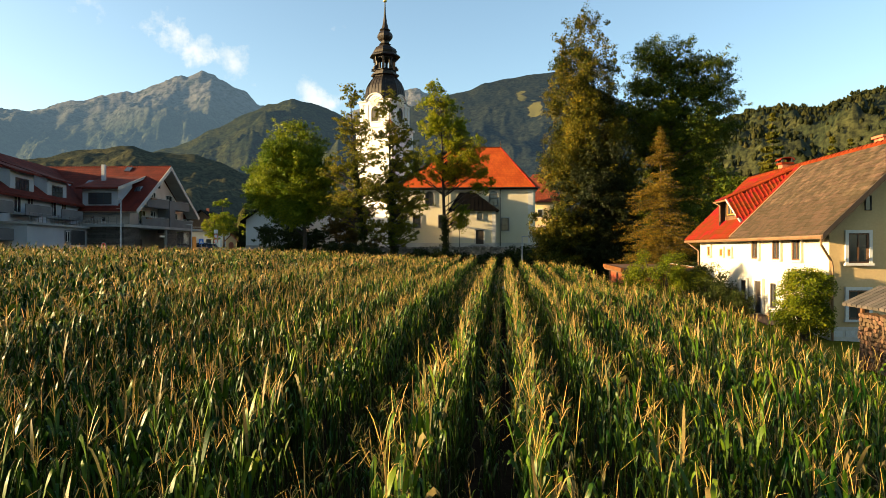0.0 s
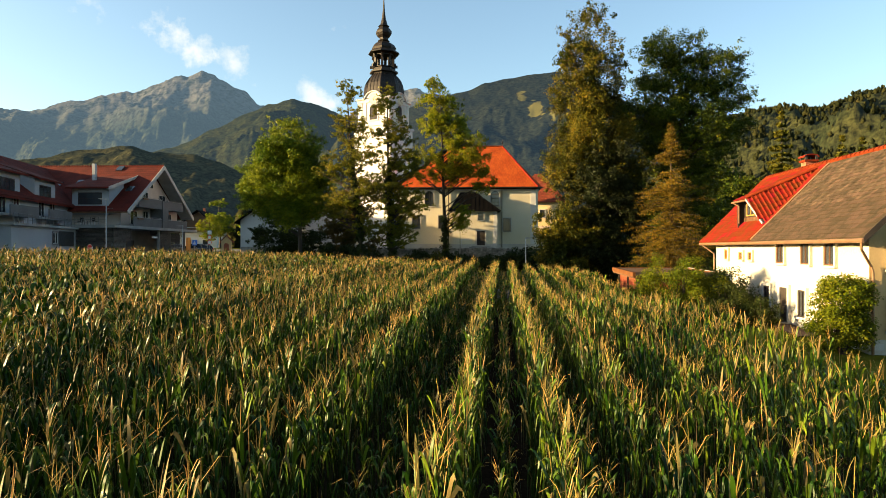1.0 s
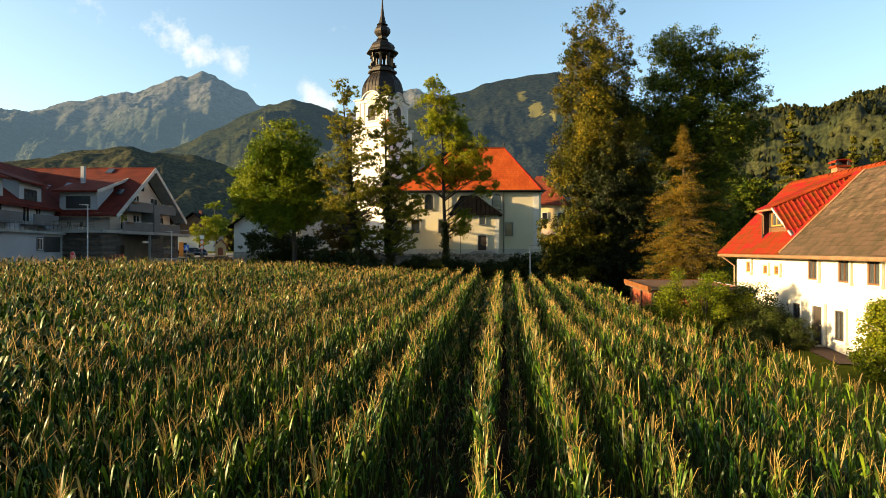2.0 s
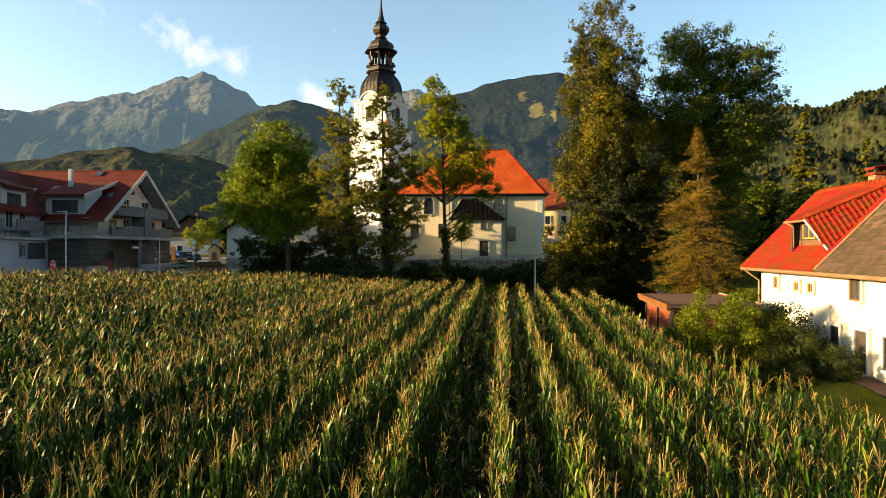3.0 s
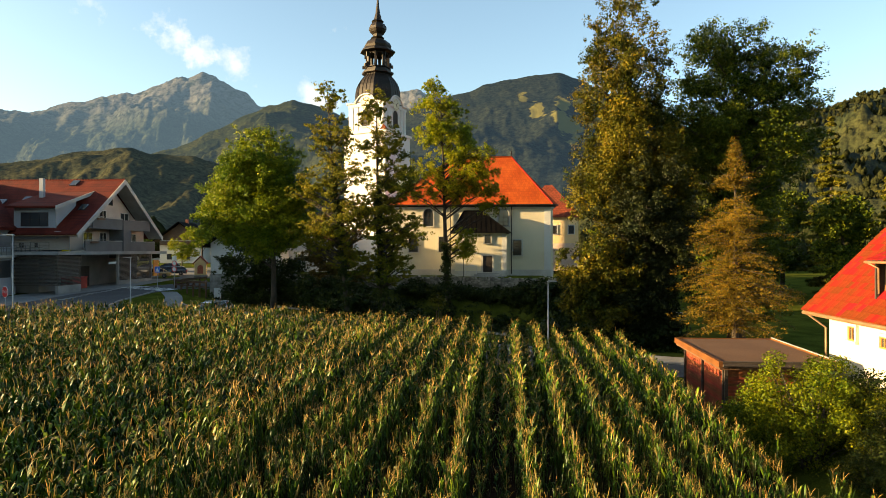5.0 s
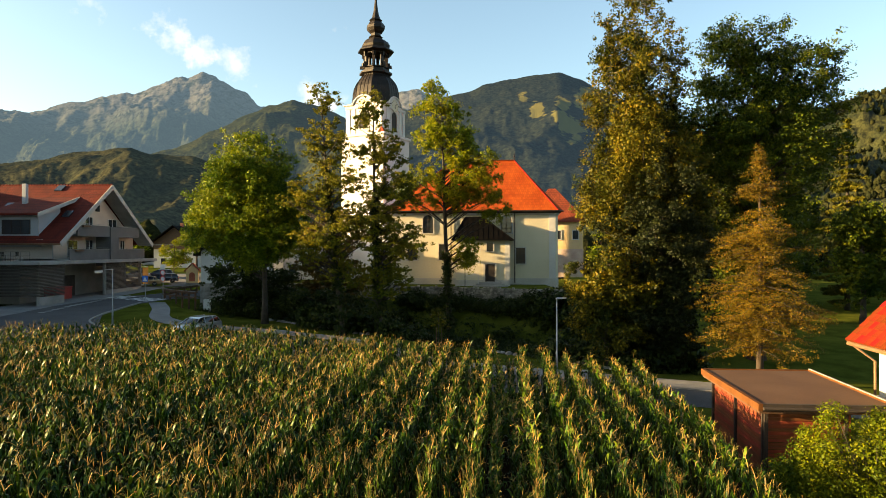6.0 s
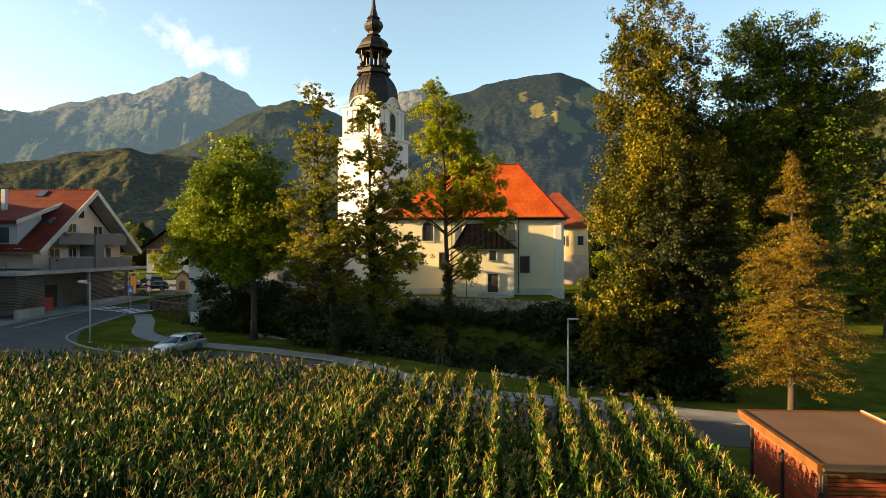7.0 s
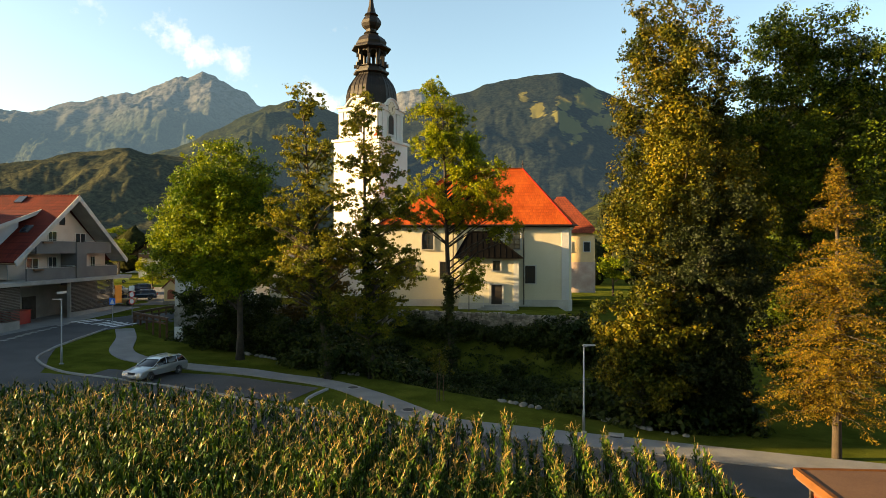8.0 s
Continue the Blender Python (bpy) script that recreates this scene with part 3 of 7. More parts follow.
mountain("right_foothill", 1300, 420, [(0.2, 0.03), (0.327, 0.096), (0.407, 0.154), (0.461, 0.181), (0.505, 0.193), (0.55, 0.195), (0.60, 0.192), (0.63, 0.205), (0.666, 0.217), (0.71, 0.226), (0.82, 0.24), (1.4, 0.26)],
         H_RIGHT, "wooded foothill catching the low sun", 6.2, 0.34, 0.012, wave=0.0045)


# ---- corn ----
def corn_template(rng, detail):
    """One maize plant at the origin as quads, with a material number for each: leaf 0, dry leaf 1, tassel 2, stalk 3."""
    v, f, mi = [], [], []

    def ribbon(pts, widths, sides, mat):
        o = len(v)
        for p, w, side in zip(pts, widths, sides):
            v.append(p - side * w), v.append(p + side * w)
        for k in range(len(pts) - 1):
            f.append((o + 2 * k, o + 2 * k + 1, o + 2 * k + 3, o + 2 * k + 2)), mi.append(mat)

    h = 2.3
    for a in (0.0, 1.57):
        ribbon([np.array((0, 0, 0.0)), np.array((0.01, 0, h))], [0.015, 0.006], [np.array((math.cos(a), math.sin(a), 0))] * 2, 3)
    plane = rng.uniform(0, math.pi)
    up = np.array((0, 0, 1.0))
    heights = [0.35 + 0.19 * k for k in range(8)][::2] + [1.72 + (0.068 if detail else 0.06) * k for k in range(8 if detail else 9)]
    for k, z in enumerate(heights):
        z += rng.uniform(-0.05, 0.05)
        a = plane + math.pi * (k % 2) + rng.normal(0, 0.6)
        d = np.array((math.cos(a), math.sin(a), 0))
        side = np.array((-math.sin(a), math.cos(a), 0))
        high = max(0.0, (z - 1.5) / 0.75)
        ln = rng.uniform(0.5, 0.85) * (1.0 - 0.45 * high)
        rise = rng.uniform(0.75, 1.2) + 0.35 * high * rng.uniform(0, 1)
        droop = rng.uniform(0.6, 1.9) * (1 - 0.25 * high)
        out = rng.uniform(0.30, 0.62) + 0.15 * high
        twist0, twist1 = rng.normal(0, 0.35), rng.normal(0, 1.2)
        broad = rng.uniform(0.7, 1.15) * (0.9 if detail else 1.35)
        seg = (5 if high else 4) if detail else 3
        pts, ws, sd = [], [], []
        for s in range(seg + 1):
            t = s / seg
            pts.append(np.array((0, 0, z)) + d * ln * (t * (1 - 0.25 * t)) * out + up * ln * (rise * t - droop * t ** 2.2))
            ws.append(broad * ((0.010 + 0.023 * math.sin(math.pi * min(1, t * 0.9 + 0.12))) * (1 - t) ** 0.4 + 0.0015))
            q = twist0 + twist1 * t
            sd.append(side * math.cos(q) + (up * 0.8 - d * 0.6) * math.sin(q))
        dry = rng.random() < (0.25 if z < 0.8 else 0.06)
        ribbon(pts, ws, sd, 1 if dry else 0)
    spikes = (rng.integers(4, 8) if detail else 4) if rng.random() < 0.8 else 1
    for k in range(spikes):
        a = rng.uniform(0, 2 * math.pi)
        lean = rng.uniform(0.05, 0.4) if k == 0 else rng.uniform(0.35, 1.5)
        ln = rng.uniform(0.18, 0.32) * (1.15 if k == 0 else 1)
        d = np.array((math.cos(a) * lean, math.sin(a) * lean, 1 - 0.3 * lean))
        p0 = np.array((0.01, 0, h - 0.04 + 0.022 * (k % 5)))
        pts = [p0, p0 + d * ln * 0.55, p0 + d * ln + np.array((0, 0, -0.35 * lean * ln))]
        sd = [np.array((-math.sin(a + 0.6), math.cos(a + 0.6), 0))] * 3
        ribbon(pts, [0.0036, 0.0046, 0.0022] if detail else [0.0062, 0.0078, 0.0042], sd, 2)
    return np.array(v), np.array(f), np.array(mi)


ROW_STEP, ROW_DIR = 0.5625, radians(5.4)
# rows that stand higher or lower than their neighbours
ROW_HEIGHT = {-11: 0.9, -10: 1.0, -9: 0.98, -8: 0.9, -7: 1.03, -6: 0.88, -5: 1.04, -4: 0.9, -3: 1.05, -2: 0.80, -1: 0.76, 0: 1.06, 1: 0.77, 2: 1.05, 3: 0.80, 4: 1.02, 5: 0.78, 6: 1.02, 7: 0.80, 8: 1.02, 9: 0.82, 10: 1.0, 11: 0.82, 12: 1.0}


def build_corn():
    rng = np.random.default_rng(11)
    fine = [corn_template(rng, True) for _ in range(14)]
    plain = [corn_template(rng, False) for _ in range(8)]
    vs, fs, ms, o = [], [], [], 0
    sx, cx = math.sin(ROW_DIR), math.cos(ROW_DIR)
    for r in range(-68, 15):
        u0 = -0.78 + r * ROW_STEP
        row_h = ROW_HEIGHT[r] if r in ROW_HEIGHT else 1.0 + rng.normal(0, 0.035)
        t = -7.0 + rng.uniform(0, 0.2)
        y_end = corn_far(u0 + 5.0)
        while t < 62:
            u = u0 + 0.05 * noise.noise((t * 0.2, r * 3.1, 0.5))
            near = 2 < t < 34 and -8.5 < u < 8
            t += (rng.uniform(0.12, 0.18) if row_h > 0.94 else rng.uniform(0.22, 0.34)) if near else rng.uniform(0.32, 0.44) if r < -16 else rng.uniform(0.15, 0.22) if y_end - t < 8 else rng.uniform(0.19, 0.27)
            x = u * cx + t * sx + rng.normal(0, 0.04)
            y = t * cx - u * sx + rng.normal(0, 0.03)
            if y > corn_far(x) + rng.normal(0, 0.25) or x < -35 or x > 6.9 + 0.06 * y + rng.normal(0, 0.12) or rng.random() < (0.04 if row_h > 0.94 else 0.32):
                continue
            tv, tf, tm = fine[rng.integers(14)] if near else plain[rng.integers(8)]
            a = rng.uniform(0, 2 * math.pi)
            ca, sa = math.cos(a), math.sin(a)
            patch = 1 + 0.08 * noise.noise((x * 0.12, y * 0.12, 3.0)) + 0.025 * noise.noise((x * 0.9, y * 0.9, 7.0))
            even = 0.2 * min(1.0, max(0.0, (t - 24) / 9))   # rows even out towards the lane
            s = (row_h + (0.97 - row_h) * even) * patch * rng.normal(1.38, 0.035) * (1.0 - 0.0022 * max(0.0, y))
            lx, ly = rng.normal(0, 0.04, 2)
            w = (1.1 if r < -16 else 1.0) if not near else rng.uniform(0.6, 0.8)
            q = np.empty_like(tv)
            q[:, 0] = (tv[:, 0] * ca - tv[:, 1] * sa) * w + lx * tv[:, 2] + x
            q[:, 1] = (tv[:, 0] * sa + tv[:, 1] * ca) * w + ly * tv[:, 2] + y
            q[:, 2] = tv[:, 2] * s + base_z(x, y)
            vs.append(q), fs.append(tf + o), ms.append(tm)
            o += len(tv)
    ob = bulk("maize", np.concatenate(vs), np.concatenate(fs), [L_CORN, L_CORNDRY, L_TASSEL, L_STALK], np.concatenate(ms))
    tagged(ob, "tall green maize in straight rows with golden tassels", "corn", kind="stuff")


build_corn()


# ---- trees ----
def unit(a):
    return a / np.maximum(np.linalg.norm(a, axis=1, keepdims=True), 1e-6)


def leaf_cloud(rng, centres, radius, per, size, flat=0.75, stretch=1.5, out=0.9):
    """Leaf quads on and in small rounded sprays: arrays of verts and faces. Leaves lie outwards and upwards on their spray, with some disorder."""
    c = np.asarray(centres)
    n = len(c) * per
    base = np.repeat(c, per, 0)
    d = unit(rng.normal(size=(n, 3)))
    rad = np.repeat(np.asarray(radius) if hasattr(radius, "__len__") else np.full(len(c), radius), per)
    p = base + d * (rad * rng.uniform(0.1, 1.0, n) ** 0.5)[:, None] * np.array((1, 1, flat))
    nrm = unit(d * out + np.array((0, 0, 0.45)) * out + unit(rng.normal(size=(n, 3))) * 0.75)
    u = rng.normal(size=(n, 3)) + np.array((0, 0, -0.5))
    u = unit(u - nrm * (u * nrm).sum(1, keepdims=True))
    w = np.cross(nrm, u)
    s = size * rng.uniform(0.6, 1.3, n)
    u, w = u * (s * stretch)[:, None], w * s[:, None]
    v = np.stack([p - u * 0.5, p + w * 0.42, p + u * 0.5, p - w * 0.42], 1).reshape(-1, 3)
    return v, np.arange(n * 4).reshape(-1, 4)


def broadleaf(name, base, height, blobs, leaf, label, seed, clumps=260, per=80, size=0.19, trunk_r=0.3, clump_r=0.75, limbs=40, lean=(0, 0), fork=0.25, shell=0.45, group="trees", ivy=0.0, grow=1.3,
              boughs=11, draw=(0.66, 0.52), flat=0.62, hang=0.0, core=0.0):
    """A tree: tapered trunk, limbs to its boughs, twigs to their sprays, and a crown of leaf sprays in the blobs (dx, dy, z, rx, rz)."""
    rng = np.random.default_rng(seed)
    z0 = ground_z(*base) - 0.15
    root = thing(name, pose(base[0], base[1], z0), label, "tree", group)
    top = height * 0.9
    tr = Shape()
    path, rad = [], []
    for k in range(9):
        t = k / 8
        path.append(Vector((lean[0] * t + 0.25 * math.sin(seed + 3 * t) * t, lean[1] * t + 0.2 * math.cos(seed + 4 * t) * t, top * t)))
        rad.append(trunk_r * (1.0 - 0.9 * t) * (1.35 if k == 0 else 1) + 0.015)
    tr.tube(path, rad, 9)
    weights = np.array([b[3] ** 2 * b[4] for b in blobs])
    pick = rng.choice(len(blobs), clumps, p=weights / weights.sum())
    cs = []
    for i in pick:
        dx, dy, z, rx, rz = blobs[i]
        d = rng.normal(size=3)
        d /= np.linalg.norm(d)
        q = rng.uniform(shell, 1.0) ** 0.7
        q *= 1 + 0.22 * noise.noise((d[0] * 2.2 + seed, d[1] * 2.2, d[2] * 2.2 + i))
        cs.append((dx + d[0] * rx * q, dy + d[1] * rx * q, z + d[2] * rz * q))
    cs = np.array(cs)
    cs = cs[cs[:, 2] > 0.4]
    # sprays gather on boughs, with gaps between
    hubs = cs[rng.permutation(len(cs))[:max(8, len(cs) // boughs)]]
    near = np.argmin(((cs[:, None, :] - hubs[None]) ** 2).sum(2), 1)
    cs = hubs[near] + (cs - hubs[near]) * np.array((draw[0], draw[0], draw[1]))
    lm = Shape()

    def foot(c):
        t = min(0.97, max(fork, (c[2] - 0.6 * math.hypot(c[0] - path[4].x, c[1] - path[4].y)) / top))
        k = t * 8
        return t, path[int(k)].lerp(path[min(8, int(k) + 1)], k - int(k))
    for i in rng.permutation(len(hubs))[:limbs]:
        end = Vector(hubs[i])
        t, a = foot(end)
        mid = a.lerp(end, 0.5) + Vector((0, 0, 0.05 * (end - a).length)) + Vector(rng.normal(0, 0.15, 3))
        r = 0.03 + 0.38 * trunk_r * (1 - t) * rng.uniform(0.6, 1)
        lm.tube([a, mid, end], [r, r * 0.65, 0.018], 5, False)
    for i in rng.permutation(len(cs))[:limbs * 3]:
        lm.tube([Vector(hubs[near[i]]), Vector(cs[i])], [0.018, 0.006], 3, False)
    part("trunk", tr, M_BARK, root, smooth=True)
    part("limb", lm, M_BARK, root, smooth=True)["kind"] = "stuff"
    sprays = 4
    ss = np.repeat(cs, sprays, 0) + rng.normal(0, 0.5, (len(cs) * sprays, 3)) * clump_r * np.array((1, 1, 0.6 + hang))
    v, f = leaf_cloud(rng, ss, clump_r * 0.58 * rng.uniform(0.5, 1.3, len(ss)), max(8, int(per * grow) // sprays), size * 0.8, flat + hang)
    inner = []
    for i in rng.choice(len(blobs), int(clumps * core), p=weights / weights.sum()):
        dx, dy, z, rx, rz = blobs[i]
        d = rng.normal(size=3)
        d *= rng.uniform(0.05, 0.62) / np.linalg.norm(d)
        inner.append((dx + d[0] * rx, dy + d[1] * rx, max(0.5, z + d[2] * rz)))
    if inner:
        v2, f2 = leaf_cloud(rng, np.array(inner), clump_r * 1.0, 30, size * 1.15, 0.9, 1.4, 0.3)
        v, f = np.concatenate([v, v2]), np.concatenate([f, f2 + len(v)])
    crown = bulk("crown", v, f, [leaf])
    crown.parent = root
    if ivy:
        zs = rng.uniform(0.3, ivy, 160)
        k = zs / top * 8
        cc = np.array([tuple(path[int(a)].lerp(path[int(a) + 1], a - int(a))) for a in np.minimum(k, 7.99)]) + rng.normal(0, trunk_r * 0.6, (160, 3))
        v, f = leaf_cloud(rng, cc, 0.4, 60, size * 0.8)
        iv = bulk("ivy", v, f, [L_DARK])
        iv.parent = root
        iv["label"] = "dark ivy round the trunk"
    return root


def conifer(name, base, height, width, leaf, bark, label, seed, tiers=26, per_branch=42, droop=0.25, size=0.16, bare=0.08, group="trees", taper=0.8, ragged=0.0):
    rng = np.random.default_rng(seed)
    z0 = ground_z(*base) - 0.15
    root = thing(name, pose(base[0], base[1], z0), label, "tree", group)
    tr, lm = Shape(), Shape()
    tr.tube([(0, 0, 0), (0.08, 0.05, height * 0.5), (0, 0, height)], [0.012 * height + 0.06, 0.007 * height + 0.04, 0.02], 8)
    cs = []
    for k in range(tiers):
        t = bare + (1 - bare) * (rng.uniform(0, 1) ** 1.25 if ragged else (k + rng.uniform(0, 1)) / tiers)
        z = height * t
        reach = width / 2 * (1 - t) ** taper * (0.75 + 0.25 * min(1, t / 0.2)) * rng.uniform(0.75, 1.15)
        for j in range(rng.integers(2, 6) if ragged else rng.integers(5, 8)):
            a = rng.uniform(0, 2 * math.pi)
            ln = max(0.25, reach * rng.uniform(0.6 - 0.3 * ragged, 1.15 + 0.3 * ragged))
            d = Vector((math.cos(a), math.sin(a), 0))
            e1 = Vector((0, 0, z)) + d * ln * 0.55 + Vector((0, 0, -droop * ln * 0.35))
            e2 = Vector((0, 0, z)) + d * ln + Vector((0, 0, -droop * ln * 0.75 + 0.12 * ln))
            if ragged:
                tilt = rng.uniform(-0.25, 0.35)
                e1.z, e2.z = z + 0.6 * tilt * ln, z + (tilt - 0.18) * ln
            lm.tube([(0, 0, z), e1, e2], [0.012 + 0.008 * ln, 0.012, 0.004], 4, False)
            m = max(2, int(ln * 3.2))
            for i in range(m):
                s = (i + 0.6) / m
                c = Vector((0, 0, z)).lerp(e1, s / 0.55) if s < 0.55 else e1.lerp(e2, (s - 0.55) / 0.45)
                cs.append(tuple(c + Vector((0, 0, -0.1))))
                if ragged:
                    # side twigs hang out to both sides of the branch
                    cs.append(tuple(c + Vector((-d.y, d.x, 0)) * rng.normal(0, 0.3) * ln * 0.6 + Vector((0, 0, rng.normal(-0.12, 0.25)))))
    part("trunk", tr, bark, root, smooth=True)
    part("limb", lm, M_BARK, root)["kind"] = "stuff"
    per = max(6, int(per_branch * 0.3))
    v, f = leaf_cloud(rng, np.array(cs), 0.34, per, size, 0.4 if ragged else 0.6, 2.0)
    crown = bulk("crown", v, f, [leaf])
    crown.parent = root
    return root


def bush(name, base, blobs, leaf, label, seed, clumps=90, per=90, size=0.10, clump_r=0.45, group="shrubs"):
    rng = np.random.default_rng(seed)
    root = thing(name, pose(base[0], base[1], ground_z(*base) - 0.05), label, "shrub", group)
    st, cs = Shape(), []
    for i in range(clumps):
        dx, dy, z, rx, rz = blobs[i % len(blobs)]
        d = rng.normal(size=3)
        d /= np.linalg.norm(d)
        q = rng.uniform(0.4, 1.0) ** 0.6 * (1 + 0.2 * noise.noise((d[0] * 3, d[1] * 3, d[2] * 3 + seed)))
        cs.append((dx + d[0] * rx * q, dy + d[1] * rx * q, max(0.15, z + d[2] * rz * q)))
    for c in cs[::6]:
        st.tube([(c[0] * 0.15, c[1] * 0.15, 0), (c[0] * 0.5, c[1] * 0.5, c[2] * 0.6), c], [0.03, 0.02, 0.006], 4, False)
    part("stem", st, M_BARK, root)["kind"] = "stuff"
    v, f = leaf_cloud(rng, np.array(cs), clump_r, per, size)
    crown = bulk("foliage", v, f, [leaf])
    crown.parent = root
    return root


broadleaf("ash_tree", (-16.4, 75), 17.4, [(-1.6, 0, 10.8, 4.8, 5.0), (-1.2, 0, 14.2, 3.5, 3.2), (-4.6, 0, 9.6, 2.9, 3.0), (1.7, -0.4, 9.6, 2.9, 3.4), (-1.0, 0, 7.2, 3.8, 2.0)], L_ASH,
                "broad green deciduous tree on the stream bank", 21, 800, 110, 0.17, 0.27, 0.80, 60, boughs=12, draw=(0.8, 0.72), hang=0.2, core=0.35)
broadleaf("ivy_clad_tree", (-8.4, 69.5), 22.4, [(-1.5, 0, 19.4, 1.6, 2.4), (-1.6, 0, 16.0, 2.6, 2.2), (-0.6, 0, 13.0, 2.8, 2.2), (-2.7, 0, 11.2, 2.8, 1.9), (0.2, 0, 9.2, 2.8, 2.1), (-2.2, 0, 7.6, 3.0, 2.0), (0.4, 0, 5.4, 2.4, 2.0)], L_WARM,
          "sparse tree with bare top branches and ivy", 22, 600, 50, 0.15, 0.2, 0.42, 110, (-1.8, 0), 0.15, 0.1, ivy=14, boughs=5, draw=(0.8, 0.75))
broadleaf("ivy_clad_tree", (-5.4, 70.5), 21.8, [(-0.8, 0, 18.6, 1.8, 2.4), (0.3, 0, 15.4, 2.5, 2.2), (1.2, 0, 12.4, 2.8, 2.0), (-0.8, 0, 10.0, 2.8, 2.0), (1.2, 0, 7.8, 3.0, 2.1), (0.2, 0, 5.0, 2.6, 2.0)], L_WARM,
          "sparse leaning tree wrapped in dark ivy", 23, 720, 58, 0.15, 0.23, 0.42, 110, (-0.8, 0), 0.15, 0.1, ivy=12, boughs=5, draw=(0.8, 0.75))
broadleaf("elder_tree", (-19.2, 81.0), 7.6, [(-1.4, 0, 4.4, 3.4, 2.6), (1.6, 0, 4.0, 3.2, 2.4), (0, 0, 2.2, 4.0, 1.8)], L_DARK, "low dark elder thicket under the ash", 44, 300, 84, 0.18, 0.14, 0.8, 20, fork=0.1)
broadleaf("elder_tree", (-11.8, 77.6), 5.6, [(-0.8, 0, 3.2, 2.6, 2.0), (1.8, 0, 2.8, 2.6, 1.8)], L_DARK, "low dark elder thicket on the stream bank", 45, 200, 84, 0.18, 0.12, 0.75, 20, fork=0.1)
broadleaf("slender_ash_tree", (0.6, 80), 26.6, [(-0.8, 0, 20.4, 3.5, 4.4), (-1.6, 0, 24.2, 1.9, 2.6), (2.6, 0, 16.4, 3.4, 3.2), (-2.9, 0, 15.0, 2.6, 2.2), (4.2, 0, 13.8, 2.2, 1.8), (1.4, 0, 18.4, 2.6, 3), (0.4, 0, 14.4, 2.6, 2.4),
          (1.3, 0, 9.4, 1.8, 2.2), (2.3, 0, 7.6, 1.7, 1.5), (0.6, 0, 7.0, 1.3, 1.4)], L_YELLOW, "tall slender yellow-green tree with a bare trunk", 24, 820, 70, 0.15, 0.30, 0.52, 100, (-1.2, 0), 0.2, 0.1, ivy=9, boughs=9, hang=0.35)
broadleaf("tall_linden_tree", (14.2, 64), 28.2, [(-0.2, 0, 24.6, 2.9, 3.8), (0.1, 0, 20.4, 3.6, 4.3), (0.5, 0, 16.0, 4.1, 4.4), (-1.5, 0, 12.6, 3.3, 3.6), (2.0, -0.6, 12.6, 3.4, 4.4)], L_OLIVE,
                   "very tall dense olive-green linden tree", 25, 900, 104, 0.155, 0.5, 0.72, 80, boughs=11, draw=(0.74, 0.66), hang=0.45, core=0.4)
# added dark tree, stands in for shade on the linden's lower half
broadleaf("yew_tree", (15.2, 61.6), 15.6, [(-0.1, 0, 12.8, 2.7, 3.2), (-1.0, 0, 9.6, 3.4, 3.4), (1.1, 0.4, 7.6, 3.4, 3.6), (-0.9, 0, 4.6, 3.4, 2.8), (0.8, 0, 3.2, 2.8, 1.8)], L_LINDENSHADE,
          "near-black foliage added for the shaded lower crown of the linden", 61, 640, 90, 0.14, 0.2, 0.6, 40, fork=0.1, boughs=10, draw=(0.7, 0.6), hang=0.35, core=0.5)
broadleaf("tall_dark_tree", (23.9, 66), 27.8, [(-1.0, 0, 23.0, 3.9, 4.2), (3.0, 0, 20.8, 3.8, 4.4), (-3.2, 0, 18.0, 3.6, 4.4), (0.6, 0, 15.4, 4.8, 4.8), (4.6, 0, 16.0, 2.6, 3.0), (0.4, 0, 9.0, 4.2, 4.8), (0, 0, 4.2, 3.6, 3.2)], L_GREEN,
                "tall spreading dark green tree", 26, 1120, 92, 0.165, 0.55, 0.9, 80, boughs=12, draw=(0.76, 0.68), hang=0.1, core=0.6)
broadleaf("lower_maple_tree", (11.0, 60.6), 8.8, [(0.2, 0.4, 6.2, 2.6, 2.5), (1.3, 0.4, 4.4, 2.6, 2.0), (-1.1, 0, 4.6, 2.2, 1.9), (0.4, 0, 2.8, 2.6, 1.5)], L_OLIVE,
          "small leafy tree in front of the tall linden", 27, 300, 85, 0.16, 0.12, 0.6, 30, fork=0.1, boughs=9, hang=0.2, core=0.5)
broadleaf("copper_leaved_tree", (-12.6, 86.5), 14.0, [(0, 0, 9.0, 3.2, 4.0), (-1.0, 0, 6.0, 3.4, 3.2), (1.6, 0, 5.6, 2.8, 3.0)], L_COPPER, "bronze-brown small tree by the churchyard wall", 41, 260, 80, 0.2, 0.2, 0.8, 40)
conifer("larch_tree", (19.4, 56.4), 14.8, 8.2, L_LARCH, M_LARCHBARK, "golden brown larch beside the lane", 28, 84, 66, 0.35, 0.062, 0.165, taper=0.7, ragged=1.0)
SPRUCE = conifer("spruce_tree", (50, 96), 24.0, 9.0, L_PINE, M_BARK, "tall yellow-green conifer at the edge of the park", 29, 34, 44, 0.35, 0.30, 0.06, taper=0.75)
for x, y, k in ((58, 90, 0.8), (64, 104, 0.9), (44, 112, 0.72), (72, 96, 0.85), (52, 124, 0.9), (38, 104, 0.6)):
    copy_thing(SPRUCE, pose(x, y, ground_z(x, y) - 0.15, 0, 0, 40 * x) @ Matrix.Scale(k, 4))
